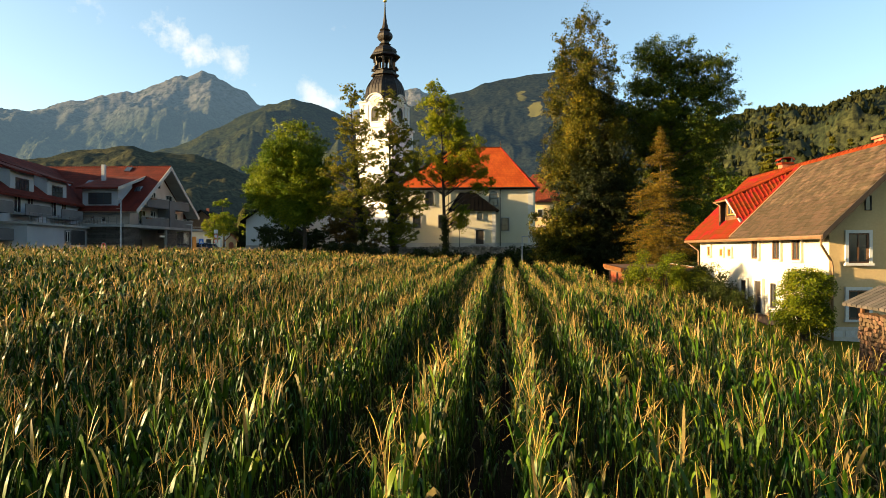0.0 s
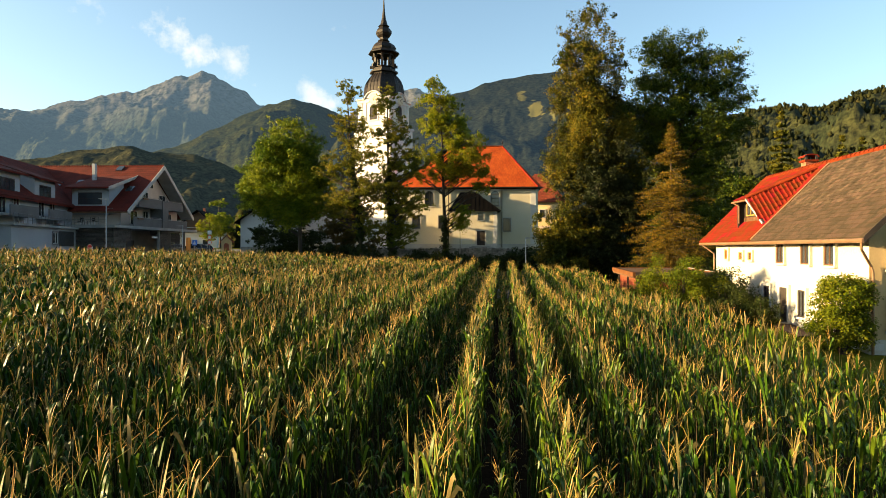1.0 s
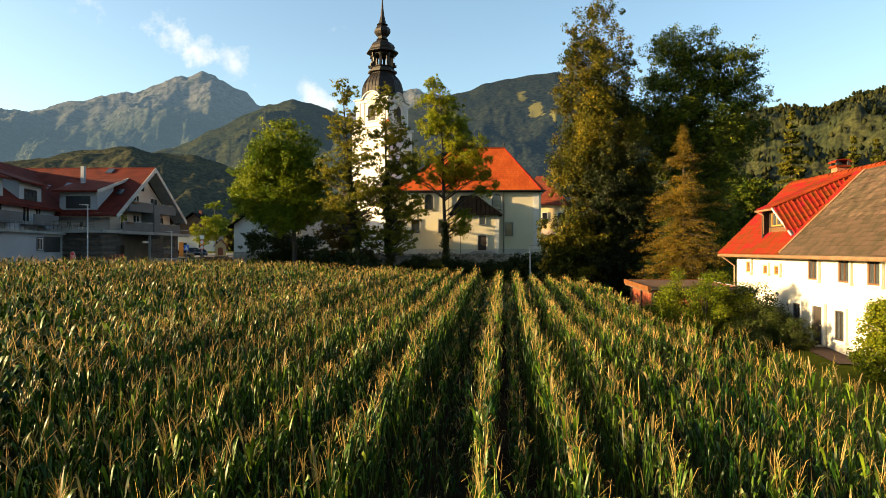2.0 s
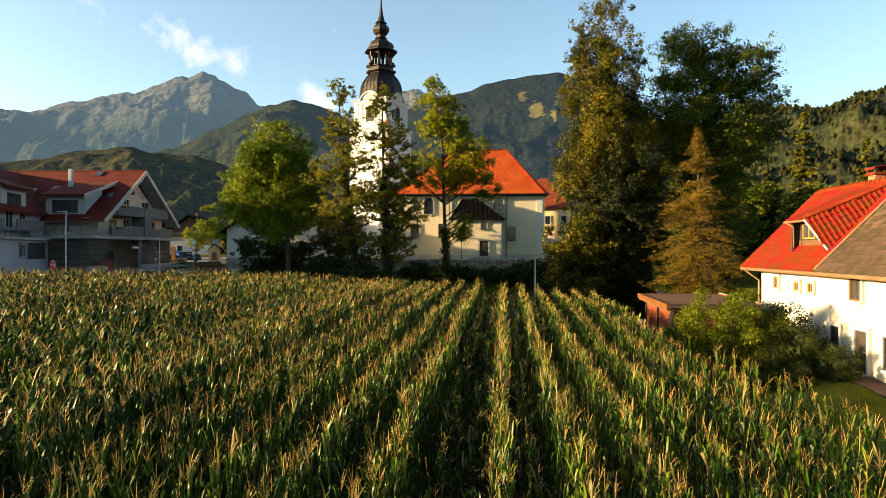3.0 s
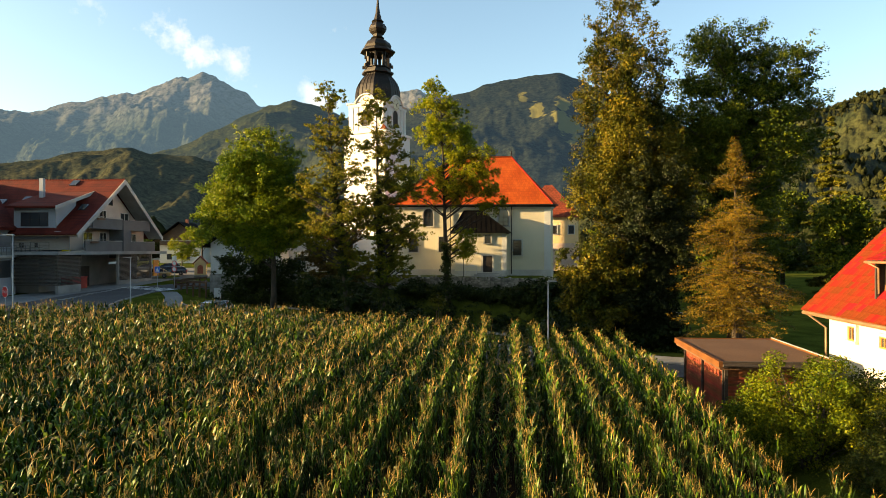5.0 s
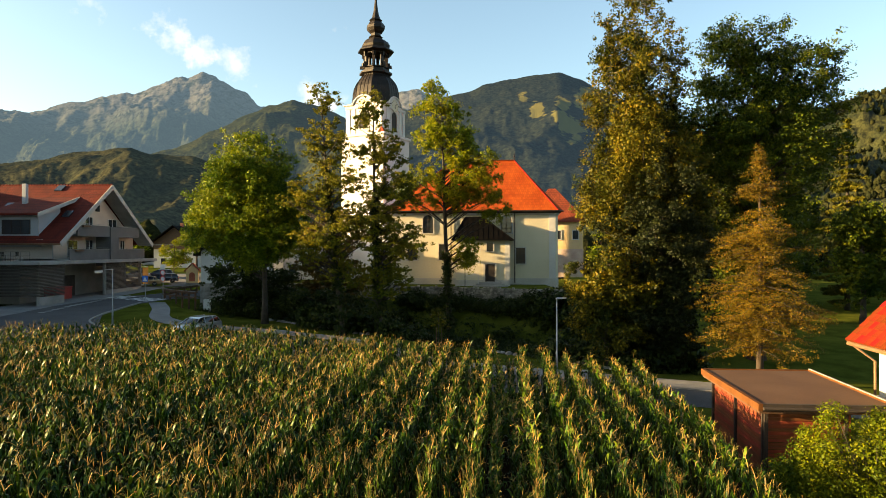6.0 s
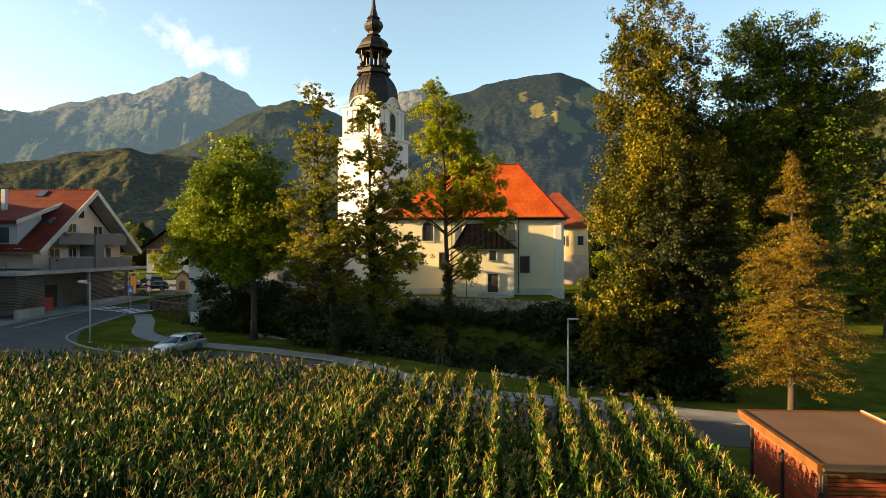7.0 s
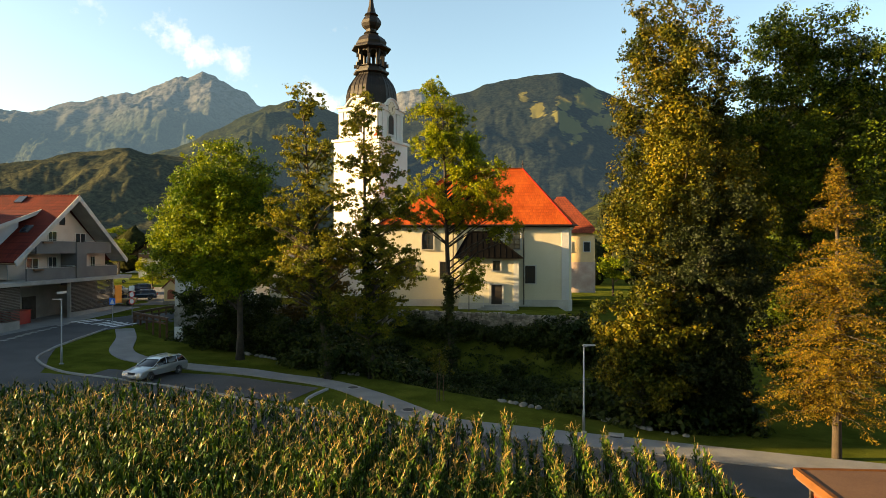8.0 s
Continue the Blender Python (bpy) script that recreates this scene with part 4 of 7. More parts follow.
PARK = broadleaf("park_tree", (44, 84), 14.6, [(-0.6, 0, 10.6, 3.0, 3.6), (1.2, 0, 9.0, 3.0, 3.4), (-1.6, 0, 6.8, 2.8, 3.0), (0.6, 0, 4.4, 2.8, 2.8)], L_GREEN,
                 "dark green leafy tree in the park", 52, 190, 60, 0.26, 0.3, 0.8, 24, group="park trees", core=1.0)
VALLEY = broadleaf("valley_tree", (-24, 118), 9.8, [(-0.4, 0, 6.6, 2.6, 2.8), (0.9, 0, 5.0, 2.4, 2.4), (-1.4, 0, 4.4, 2.2, 2.0)], L_ASH,
                   "round leafy tree between the village houses", 53, 120, 50, 0.28, 0.2, 0.75, 18, group="village trees")
for x, y, k in ((38, 94, 0.5), (57, 78, 0.5), (66, 84, 0.6), (30, 100, 0.5), (48, 104, 0.62), (78, 110, 0.8), (34, 120, 0.7), (60, 140, 0.9), (80, 76, 0.6)):
    copy_thing(PARK, pose(x, y, ground_z(x, y) - 0.2, 0, 0, 53 * x) @ Matrix.Scale(k * 1.85, 4))
for x, y, k in ((-38, 128, 0.6), (-52, 150, 0.7), (-70, 132, 0.6), (-6, 132, 0.6), (8, 138, 0.7), (30, 138, 0.6), (-60, 118, 0.45), (-90, 150, 0.8), (-46, 170, 0.7), (-75, 170, 0.7), (20, 150, 0.8)):
    copy_thing(VALLEY, pose(x, y, ground_z(x, y) - 0.2, 0, 0, 47 * x) @ Matrix.Scale(k * 1.7, 4))
bush("garden_shrub", (12.4, 35.6), [(-0.3, 0, 2.0, 1.9, 1.95), (1.4, 0.6, 1.5, 1.8, 1.6), (-1.5, 0.4, 1.1, 1.3, 1.2)], L_SHRUB, "leafy green garden shrub by the shed", 31, 300, 190, 0.062, 0.42)
DARKSHRUB = bush("garden_shrub", (15.0, 36.4), [(0, 0, 0.9, 1.5, 1.4), (-0.6, 1, 0.8, 1.4, 1.2)], L_DARK, "dark green shrub beside the house wall", 32, 140, 130, 0.075, 0.45)
for x, y, k in ((14.3, 34.0, 0.78), (13.0, 33.2, 0.62), (15.2, 32.6, 0.55)):
    copy_thing(DARKSHRUB, pose(x, y, ground_z(x, y) - 0.05, 0, 0, 70 * x) @ Matrix.Scale(k, 4))
bush("flowering_shrub", (15.1, 26.4), [(0, 0, 2.05, 1.02, 1.05), (0.1, 0.3, 1.0, 1.15, 0.9)], L_SHRUB, "round yellow-green shrub against the house", 33, 190, 130, 0.062, 0.32)
BANK = bush("bank_shrub", (-11, 76), [(0, 0, 1.1, 1.9, 1.3), (1.6, 0.3, 0.9, 1.4, 1.0), (-1.5, -0.2, 0.8, 1.3, 0.9)], L_DARK, "dark overgrown shrub on the stream bank", 34, 66, 46, 0.20, 0.58)
_r = random.Random(8)
for k in range(78):
    x = -25 + 39 * ((k * 0.618) % 1) + _r.uniform(-0.6, 0.6)
    y = _r.uniform(bank(x) + 2.0, wall_line(x) - 2.2)
    if abs(x - 0.6) < 1.2 and abs(y - 80) < 1.2:
        continue
    low = x > -3
    copy_thing(BANK, pose(x, y, ground_z(x, y) - 0.2, 0, 0, _r.uniform(0, 360)) @ Matrix.Scale(_r.uniform(0.35, 0.7) if low else _r.uniform(0.6, 1.15), 4))
for k in range(26):
    x = -4 + 17 * k / 26
    y = wall_line(x) - _r.uniform(0.7, 1.3)
    copy_thing(BANK, pose(x, y, ground_z(x, y) - 0.25, 0, 0, _r.uniform(0, 360)) @ Matrix.Scale(_r.uniform(0.5, 0.85), 4))


def build_undergrowth():
    """Brambles and ivy over the stream bank, too thick to count."""
    rng = np.random.default_rng(61)
    cs = []
    while len(cs) < 4200:
        x = rng.uniform(-26, 15)
        y = rng.uniform(bank(x) + 1.2, wall_line(x) - 0.6)
        if noise.noise((x * 0.3, y * 0.3, 4.0)) > -0.35:
            cs.append((x, y, ground_z(x, y) + rng.uniform(0.0, 0.35)))
    v, f = leaf_cloud(rng, np.array(cs), 0.42, 16, 0.13, 0.6)
    tagged(bulk("undergrowth", v, f, [L_DARK]), "dark brambles and ivy on the stream bank", "undergrowth", kind="stuff")


build_undergrowth()
for x, y, k in ((-11.4, 75.4, 1.2), (-8.6, 72.9, 1.25), (-5.8, 73.2, 1.3), (-3.2, 74.0, 1.2), (9.6, wall_line(9.6) - 0.4, 1.1), (11.4, wall_line(11.4) - 0.2, 1.3), (13.0, wall_line(13.0), 1.4), (9.4, 63.6, 1.3), (12.4, 62.4, 1.4), (16.4, 63.0, 1.3)):
    copy_thing(BANK, pose(x, y, ground_z(x, y) - 0.2, 0, 0, 71 * x) @ Matrix.Scale(k, 4))
broadleaf("small_street_tree", (-41.0, 113.0), 6.8, [(0, 0, 4.4, 2.2, 2.2), (0.6, 0, 3.6, 1.8, 1.6)], L_YELLOW, "small yellow-green street tree by the car park", 43, 90, 70, 0.16, 0.1, 0.6, 20)


# ---- church ----
def window_unit(parent, x, y, z, w, h, frame_m, name="window", bars=(1, 1), depth=0.16, arched=False, surround=None, label=""):
    """A recessed window in a wall that faces -y; (x, z) is the middle of its sill, y the wall's face."""
    s = Shape()
    win = thing(name, pose(x, y, z), "", "")
    win.parent = parent
    for key in ("label", "category"):
        if key in win:
            del win[key]
    if label:
        win["label"] = label
    pane, fr = Shape(), Shape()
    b = min(0.07, w * 0.1)
    if arched:
        pane.arch(0, w, 0, h, -0.004, 0.03)
        r = w / 2
        for k in range(8):
            a0, a1 = math.pi * k / 8, math.pi * (k + 1) / 8
            fr.prism([(r * math.cos(a0), h - r + r * math.sin(a0)), (r * math.cos(a1), h - r + r * math.sin(a1)),
                      ((r - b) * math.cos(a1), h - r + (r - b) * math.sin(a1)), ((r - b) * math.cos(a0), h - r + (r - b) * math.sin(a0))], -0.05, 0.0, "y")
        fr.box(-w / 2, -w / 2 + b, -0.05, 0, 0, h - r), fr.box(w / 2 - b, w / 2, -0.05, 0, 0, h - r)
    else:
        pane.box(-w / 2, w / 2, -0.004, 0.03, 0, h)
        fr.box(-w / 2, -w / 2 + b, -0.05, 0, 0, h), fr.box(w / 2 - b, w / 2, -0.05, 0, 0, h), fr.box(-w / 2 + b, w / 2 - b, -0.05, 0, h - b, h)
    fr.box(-w / 2 + b, w / 2 - b, -0.05, 0, 0, b)
    for k in range(bars[0]):
        xx = -w / 2 + w * (k + 1) / (bars[0] + 1)
        fr.box(xx - b * 0.35, xx + b * 0.35, -0.045, 0, b, h - b)
    for k in range(bars[1]):
        zz = h * (k + 1) / (bars[1] + 1)
        fr.box(-w / 2 + b, w / 2 - b, -0.04, 0, zz - b * 0.3, zz + b * 0.3)
    part("pane", pane, M_GLASS, win)
    part("window_frame", fr, frame_m, win)
    if surround:
        sr, e = Shape(), 0.13
        if arched:
            r = w / 2
            sr.box(-r - e, -r, -0.09, 0, -0.02, h - r), sr.box(r, r + e, -0.09, 0, -0.02, h - r)
            for k in range(8):
                a0, a1 = math.pi * k / 8, math.pi * (k + 1) / 8
                sr.prism([((r + e) * math.cos(a0), h - r + (r + e) * math.sin(a0)), ((r + e) * math.cos(a1), h - r + (r + e) * math.sin(a1)),
                          (r * math.cos(a1), h - r + r * math.sin(a1)), (r * math.cos(a0), h - r + r * math.sin(a0))], -0.09, 0, "y")
        else:
            sr.box(-w / 2 - e, -w / 2, -0.09, 0, 0, h), sr.box(w / 2, w / 2 + e, -0.09, 0, 0, h), sr.box(-w / 2 - e, w / 2 + e, -0.09, 0, h, h + e)
        sr.box(-w / 2 - e - 0.04, w / 2 + e + 0.04, -0.14, 0, -0.1, -0.002)
        part("window_surround", sr, surround, win)
    return win


CHURCH_Z = 5.7


def build_church():
    ch = thing("church", pose(-6.4, 94.6, CHURCH_Z, 0, 0, -3.0), "cream rendered baroque church with an orange tiled hipped roof", "church")
    L, D, H = 18.2, 12.0, 8.7
    # nave with slightly rounded east corners
    E = L + 1.9
    plan = [(-0.4, 0), (E - 0.3, 0), (E, 0.3), (E, D - 0.3), (E - 0.3, D), (-0.4, D)]

    def grown(e):
        return [(-0.4 - e, -e), (E - 0.3 + e * 0.4, -e), (E + e, 0.3 - e * 0.4), (E + e, D - 0.3 + e * 0.4), (E - 0.3 + e * 0.4, D + e), (-0.4 - e, D + e)]
    part("wall", Shape().prism(plan, -0.6, H), M_CHURCH, ch)
    part("plinth", Shape().prism(grown(0.07), -0.6, 0.62), M_CHURCHGREY, ch)
    for k, (e, z0, z1) in enumerate(((0.18, H - 0.42, H - 0.2), (0.36, H - 0.2, H + 0.06))):
        part("cornice", Shape().prism(grown(e), z0, z1), M_WOODDARK if k else M_CHURCHGREY, ch)
    e = 0.62
    ridge_z, rx0, rx1 = 15.6, 7.4, 15.2
    eaves = grown(e)
    pts = [(x, y, H) for x, y in eaves] + [(rx0, D / 2, ridge_z), (rx1, D / 2, ridge_z)]
    roof = Shape()
    roof.add([(x, y, z + 0.06) for x, y, z in pts], [(0, 1, 7, 6), (1, 2, 7), (2, 3, 7), (3, 4, 7), (4, 5, 6, 7), (5, 0, 6), (5, 4, 3, 2, 1, 0)])
    part("roof", roof, M_REDTILE, ch, "orange-red clay tiled hipped roof")
    for p, q in ((pts[1], pts[7]), (pts[3], pts[7]), (pts[0], pts[6]), (pts[6], pts[7])):
        part("ridge_tile", Shape().tube([Vector(p) + Vector((0, 0, 0.1)), Vector(q) + Vector((0, 0, 0.1))], 0.10, 6), M_TILEPIECE, ch)
    fin = Shape()
    fin.lathe([(0.06, ridge_z), (0.06, ridge_z + 0.5), (0.16, ridge_z + 0.62), (0.06, ridge_z + 0.8), (0.02, ridge_z + 1.1)], 8, (rx1, D / 2))
    part("finial", fin, M_COPPER, ch)
    gut = Shape()
    gut.tube([(-1.0, -e - 0.05, H + 0.02), (E - 0.1, -e - 0.05, H + 0.02), (E + e + 0.05, 0.1, H + 0.02)], 0.09, 6)
    part("gutter", gut, M_COPPER, ch)
    for x in (14.9, 7.2):
        part("downpipe", Shape().tube([(x, -e, H), (x, -0.12, H - 0.5), (x, -0.12, 0.1)], 0.06, 6), M_COPPER, ch)
    # pilaster at the bright corner
    part("corner_pilaster", Shape().box(E - 1.1, E - 0.32, -0.08, 0.3, 0.63, H - 0.43), M_WHITE, ch, "white corner strip")
    # windows
    for x in (4.4, 13.9):
        window_unit(ch, x, -0.02, 6.1, 1.25, 2.2, M_WOODDARK, bars=(1, 3), arched=True, surround=M_CHURCHGREY, label="dark round-headed church window")
    for x in (2.5, 6.3):
        window_unit(ch, x, -0.02, 2.85, 1.15, 1.9, M_WOODDARK, bars=(2, 3), surround=M_CHURCHGREY)
    window_unit(ch, 15.6, -0.02, 2.4, 1.1, 1.9, M_WOODDARK, bars=(3, 4), surround=M_CHURCHGREY, label="dark grated window")
    # sacristy
    ax0, ax1, ad, ah = 7.9, 14.1, 3.4, 5.15
    part("sacristy_wall", Shape().box(ax0, ax1, -ad, -0.002, -0.6, ah), M_CHURCH, ch)
    part("sacristy_plinth", Shape().box(ax0 - 0.06, ax1 + 0.06, -ad - 0.06, -0.08, -0.6, 0.55), M_CHURCHGREY, ch)
    part("sacristy_corner", Shape().box(ax1 - 0.5, ax1 + 0.03, -ad - 0.03, -ad + 0.5, 0.55, ah - 0.1), M_WHITE, ch, "white corner strip")
    o = 0.5
    ra, rb, rz, ry = ax0 + 1.0, ax1 - 2.9, ah + 2.75, -0.9
    rp = [(ax0 - o, -ad - o, ah), (ax1 + o, -ad - o, ah), (ax1 + o, -0.01, ah), (ax0 - o, -0.01, ah), (ra, ry, rz), (rb, ry, rz), (ra, -0.01, rz + 0.2), (rb, -0.01, rz + 0.2)]
    part("sacristy_roof", Shape().add(rp, [(0, 1, 5, 4), (1, 2, 7, 5), (0, 4, 6, 3), (4, 5, 7, 6), (3, 6, 7, 2), (3, 2, 1, 0)]), M_DARKROOF, ch, "black seamed tin roof")
    for k in range(1, 12):
        x = ax0 - o + (ax1 - ax0 + 2 * o) * k / 12
        t = min(1.0, (x - ax0 + o) / (ra - ax0 + o), (ax1 + o - x) / (ax1 + o - rb))
        part("roof_seam", Shape().tube([(x, -ad - o, ah + 0.02), (x, -ad - o + t * (ry + ad + o), ah + t * (rz - ah) + 0.02)], 0.022, 4), M_DARKROOF, ch)
    part("hip_cap", Shape().tube([(ax1 + o, -ad - o, ah + 0.03), (rb, ry, rz + 0.03), (ra, ry, rz + 0.03), (ax0 - o, -ad - o, ah + 0.03)], 0.05, 5), M_DARKROOF, ch)
    window_unit(ch, 11.85, -ad - 0.02, 3.9, 0.75, 1.0, M_WOODDARK, bars=(1, 1), surround=M_CHURCHGREY)
    dr = thing("sacristy_door", pose(11.85, -ad - 0.02, 0.4), "", "")
    dr.parent = ch
    del_tags(dr)
    part("door_leaf", Shape().box(-0.55, 0.55, -0.06, 0.05, 0, 2.0), M_WOODDARK, dr, "dark brown door")
    fr = Shape()
    fr.box(-0.75, -0.55, -0.12, 0, 0, 2.15), fr.box(0.55, 0.75, -0.12, 0, 0, 2.15), fr.box(-0.55, 0.55, -0.12, 0, 2.0, 2.15)
    part("door_frame", fr, M_CHURCHGREY, dr)
    st = Shape()
    for k in range(3):
        st.box(-1.3 + 11.85 - 0.35 * k, 1.3 + 11.85 + 0.35 * k, -ad - 0.75 - 0.32 * k, -ad - 0.07, -0.3, 0.33 - 0.16 * k)
    part("step", st, M_CONC, ch)
    part("handrail", Shape().tube([(9.2, -ad - 1.6, 0.3), (9.2, -ad - 1.6, 1.1), (10.5, -ad - 0.8, 1.3), (10.5, -ad - 0.8, 0.2)], 0.025, 5), M_METAL, ch)


def del_tags(ob):
    for key in ("label", "category"):
        if key in ob:
            del ob[key]


def build_tower():
    W = 6.3
    tw = thing("church_tower", pose(-10.3, 112.3, CHURCH_Z + 0.5, 0, 0, -27), "white baroque bell tower with a dark onion spire", "church tower")
    h, zb = W / 2, 20.1
    part("lower_shaft", Shape().box(-h - 0.5, h + 0.5, -h - 0.5, h + 0.5, -1.5, zb), M_WHITE, tw)
    mid = Shape()
    mid.box(-h - 0.72, h + 0.72, -h - 0.72, h + 0.72, zb, zb + 0.35)
    part("string_course", mid, M_WHITE, tw)
    top = 24.8
    part("belfry", Shape().box(-h, h, -h, h, zb + 0.35, top), M_WHITE, tw)
    for sx in (-1, 1):
        for off in (0.06, 1.0):
            x = sx * (h - off - 0.35)
            for k in range(4):
                m = Matrix.Rotation(math.pi / 2 * k, 4, "Z")
                part("pilaster", Shape().box(x - 0.33, x + 0.33, -h - 0.1, -h, zb + 0.35, top - 0.5, m), M_WHITE, tw)
    for k in range(4):
        m = Matrix.Rotation(math.pi / 2 * k, 4, "Z")
        side = thing("belfry_side", m, "", "")
        side.parent = tw
        del_tags(side)
        lou = Shape()
        for j in range(8):
            lou.box(-0.7, 0.7, -h - 0.06, -h + 0.02, 21.5 + 0.25 * j, 21.5 + 0.25 * j + 0.07)
        # the wall is solid: the dark inside is a black arched slab
        part("opening", Shape().arch(0, 1.5, 21.3, 23.9, -h - 0.012, -h + 0.02, 10), M_BLACK, side, "flat black arch for the shade inside a bell opening")
        sur = Shape()
        r, e = 0.75, 0.16
        sur.box(-r - e, -r, -h - 0.12, -h, 21.2, 23.15), sur.box(r, r + e, -h - 0.12, -h, 21.2, 23.15), sur.box(-r - e - 0.1, r + e + 0.1, -h - 0.2, -h, 21.05, 21.2)
        for j in range(8):
            a0, a1 = math.pi * j / 8, math.pi * (j + 1) / 8
            sur.prism([((r + e) * math.cos(a0), 23.15 + (r + e) * math.sin(a0)), ((r + e) * math.cos(a1), 23.15 + (r + e) * math.sin(a1)),
                       (r * math.cos(a1), 23.15 + r * math.sin(a1)), (r * math.cos(a0), 23.15 + r * math.sin(a0))], -h - 0.12, -h, "y")
        part("opening_surround", sur, M_WHITE, side)
        part("louvre", lou, M_WOODDARK, side)
        # clock gable: the cornice swings up over the dial
        cor, fac, g = Shape(), Shape(), h + 0.16
        poly = [(-h, top - 0.55), (h, top - 0.55), (h, top), (1.75, top), (1.55, top + 0.45), (1.1, top + 0.9), (0.55, top + 1.15), (0, top + 1.22), (-0.55, top + 1.15), (-1.1, top + 0.9), (-1.55, top + 0.45), (-1.75, top), (-h, top)]
        fac.prism(poly, -g - 0.03, -h + 0.3, "y")
        part("clock_gable", fac, M_WHITE, side)
        edge = [(-h - 0.25, top + 0.02), (-1.8, top + 0.02), (-1.55, top + 0.5), (-1.1, top + 0.95), (-0.55, top + 1.2), (0, top + 1.28), (0.55, top + 1.2), (1.1, top + 0.95), (1.55, top + 0.5), (1.8, top + 0.02), (h + 0.25, top + 0.02)]
        cor.tube([(x, -g - 0.12, z) for x, z in edge], 0.13, 6)
        part("cornice", cor, M_WHITE, side)
        dial = Shape()
        dial.prism([(0.92 * math.cos(2 * math.pi * j / 24), top - 0.02 + 0.92 * math.sin(2 * math.pi * j / 24)) for j in range(24)], -g - 0.07, -g - 0.02, "y")
        clock = part("clock_dial", dial, M_CHURCH, side, "pale round clock dial")
        for j in range(12):
            q = Matrix.Translation((0, 0, top - 0.02)) @ Matrix.Rotation(math.pi / 6 * j, 4, "Y")
            part("hour_mark", Shape().box(-0.03, 0.03, -g - 0.085, -g - 0.07, 0.7, 0.86, q), M_WOODDARK, clock)
        for a, ln in ((0.9, 0.62), (2.7, 0.42)):
            q = Matrix.Translation((0, 0, top - 0.02)) @ Matrix.Rotation(a, 4, "Y")
            part("clock_pointer", Shape().box(-0.035, 0.035, -g - 0.1 - 0.02 * (ln > 0.5), -g - 0.072 - 0.02 * (ln > 0.5), -0.1, ln, q), M_WOODDARK, clock)
    # small tiled weathering at the shaft corner
    part("corner_roof", Shape().add([(h - 0.5, -h - 0.5, zb + 0.36), (h + 0.72, -h - 0.72, zb + 0.36), (h + 0.5, -h + 0.7, zb + 0.36), (h - 0.1, -h - 0.02, zb + 1.3)],
                                    [(0, 1, 3), (1, 2, 3), (2, 0, 3), (2, 1, 0)]), M_REDTILE_S, tw, "small red tiled corner roof")
    # spire: bell roof, open lantern, onion, needle
    q = math.sqrt(2)
    bell = [(1.10 * h, top + 0.1), (1.13 * h, top + 0.3), (1.12 * h, top + 1.4), (1.10 * h, top + 2.1), (1.05 * h, top + 2.9), (0.95 * h, top + 3.6), (0.81 * h, top + 4.2), (0.67 * h, top + 4.65), (0.65 * h, top + 4.9)]
    part("bell_roof", Shape().lathe(bell, 8, turn=math.pi / 8), M_COPPER, tw, "dark sheet-metal bell roof")
    part("tower_cap", Shape().box(-h - 0.2, h + 0.2, -h - 0.2, h + 0.2, top + 0.06, top + 0.2), M_COPPER, tw)
    ribs = Shape()
    for side in range(8):
        m = Matrix.Rotation(math.pi / 4 * side, 4, "Z")
        for j in range(5):
            u = -0.38 + 0.19 * j
            ribs.tube([m @ Vector((u * r, -r * math.cos(math.pi / 8) - 0.02, z)) for r, z in bell], 0.04, 4)
    part("roof_rib", ribs, M_COPPER, tw)
    lz = top + 4.9
    floor_ = Shape()
    floor_.lathe([(2.25, lz), (2.5, lz + 0.1), (2.5, lz + 0.35), (1.9, lz + 0.5), (1.85, lz + 0.9), (2.05, lz + 1.0), (2.05, lz + 1.1)], 8, turn=math.pi / 8)
    part("lantern_base", floor_, M_COPPER, tw)
    for k in range(8):
        a = math.pi / 4 * k + math.pi / 8
        col = Shape()
        x, y = 1.65 * math.cos(a), 1.65 * math.sin(a)
        m = Matrix.Translation((x, y, 0)) @ Matrix.Rotation(a, 4, "Z")
        col.box(-0.2, 0.2, -0.2, 0.2, lz + 1.1, lz + 3.3, m)
        col.box(0.1, 0.75, -0.12, 0.12, lz + 1.0, lz + 1.45, m), col.box(0.1, 0.5, -0.1, 0.1, lz + 1.45, lz + 1.8, m), col.box(0.1, 0.42, -0.1, 0.1, lz + 2.6, lz + 3.3, m)
        part("lantern_column", col, M_COPPER, tw)
    up = Shape()
    for k in range(8):
        a = math.pi / 4 * k
        m = Matrix.Rotation(a + math.pi / 2, 4, "Z")
        w = 0.63
        poly = [(-w, lz + 3.3), (-w, lz + 2.75)] + [(-0.45 * math.cos(math.pi * j / 6), lz + 2.75 + 0.42 * math.sin(math.pi * j / 6)) for j in range(7)] + [(w, lz + 2.75), (w, lz + 3.3)]
        up.prism(poly, -1.66, -1.45, "y", m)
    part("lantern_arch", up, M_COPPER, tw)
    cap = [(2.0, lz + 3.3), (2.75, lz + 3.45), (2.7, lz + 3.75), (2.3, lz + 4.1), (2.05, lz + 4.4), (2.15, lz + 4.9), (1.9, lz + 5.6), (1.35, lz + 6.2), (0.95, lz + 6.6), (1.25, lz + 6.85), (0.85, lz + 7.1), (0.9, lz + 7.6),
           (1.35, lz + 8.1), (1.62, lz + 8.7), (1.6, lz + 9.3), (1.3, lz + 9.9), (0.85, lz + 10.35), (1.15, lz + 10.6), (0.75, lz + 11.0), (0.42, lz + 11.7), (0.22, lz + 12.6), (0.12, lz + 13.6), (0.1, lz + 14.0)]
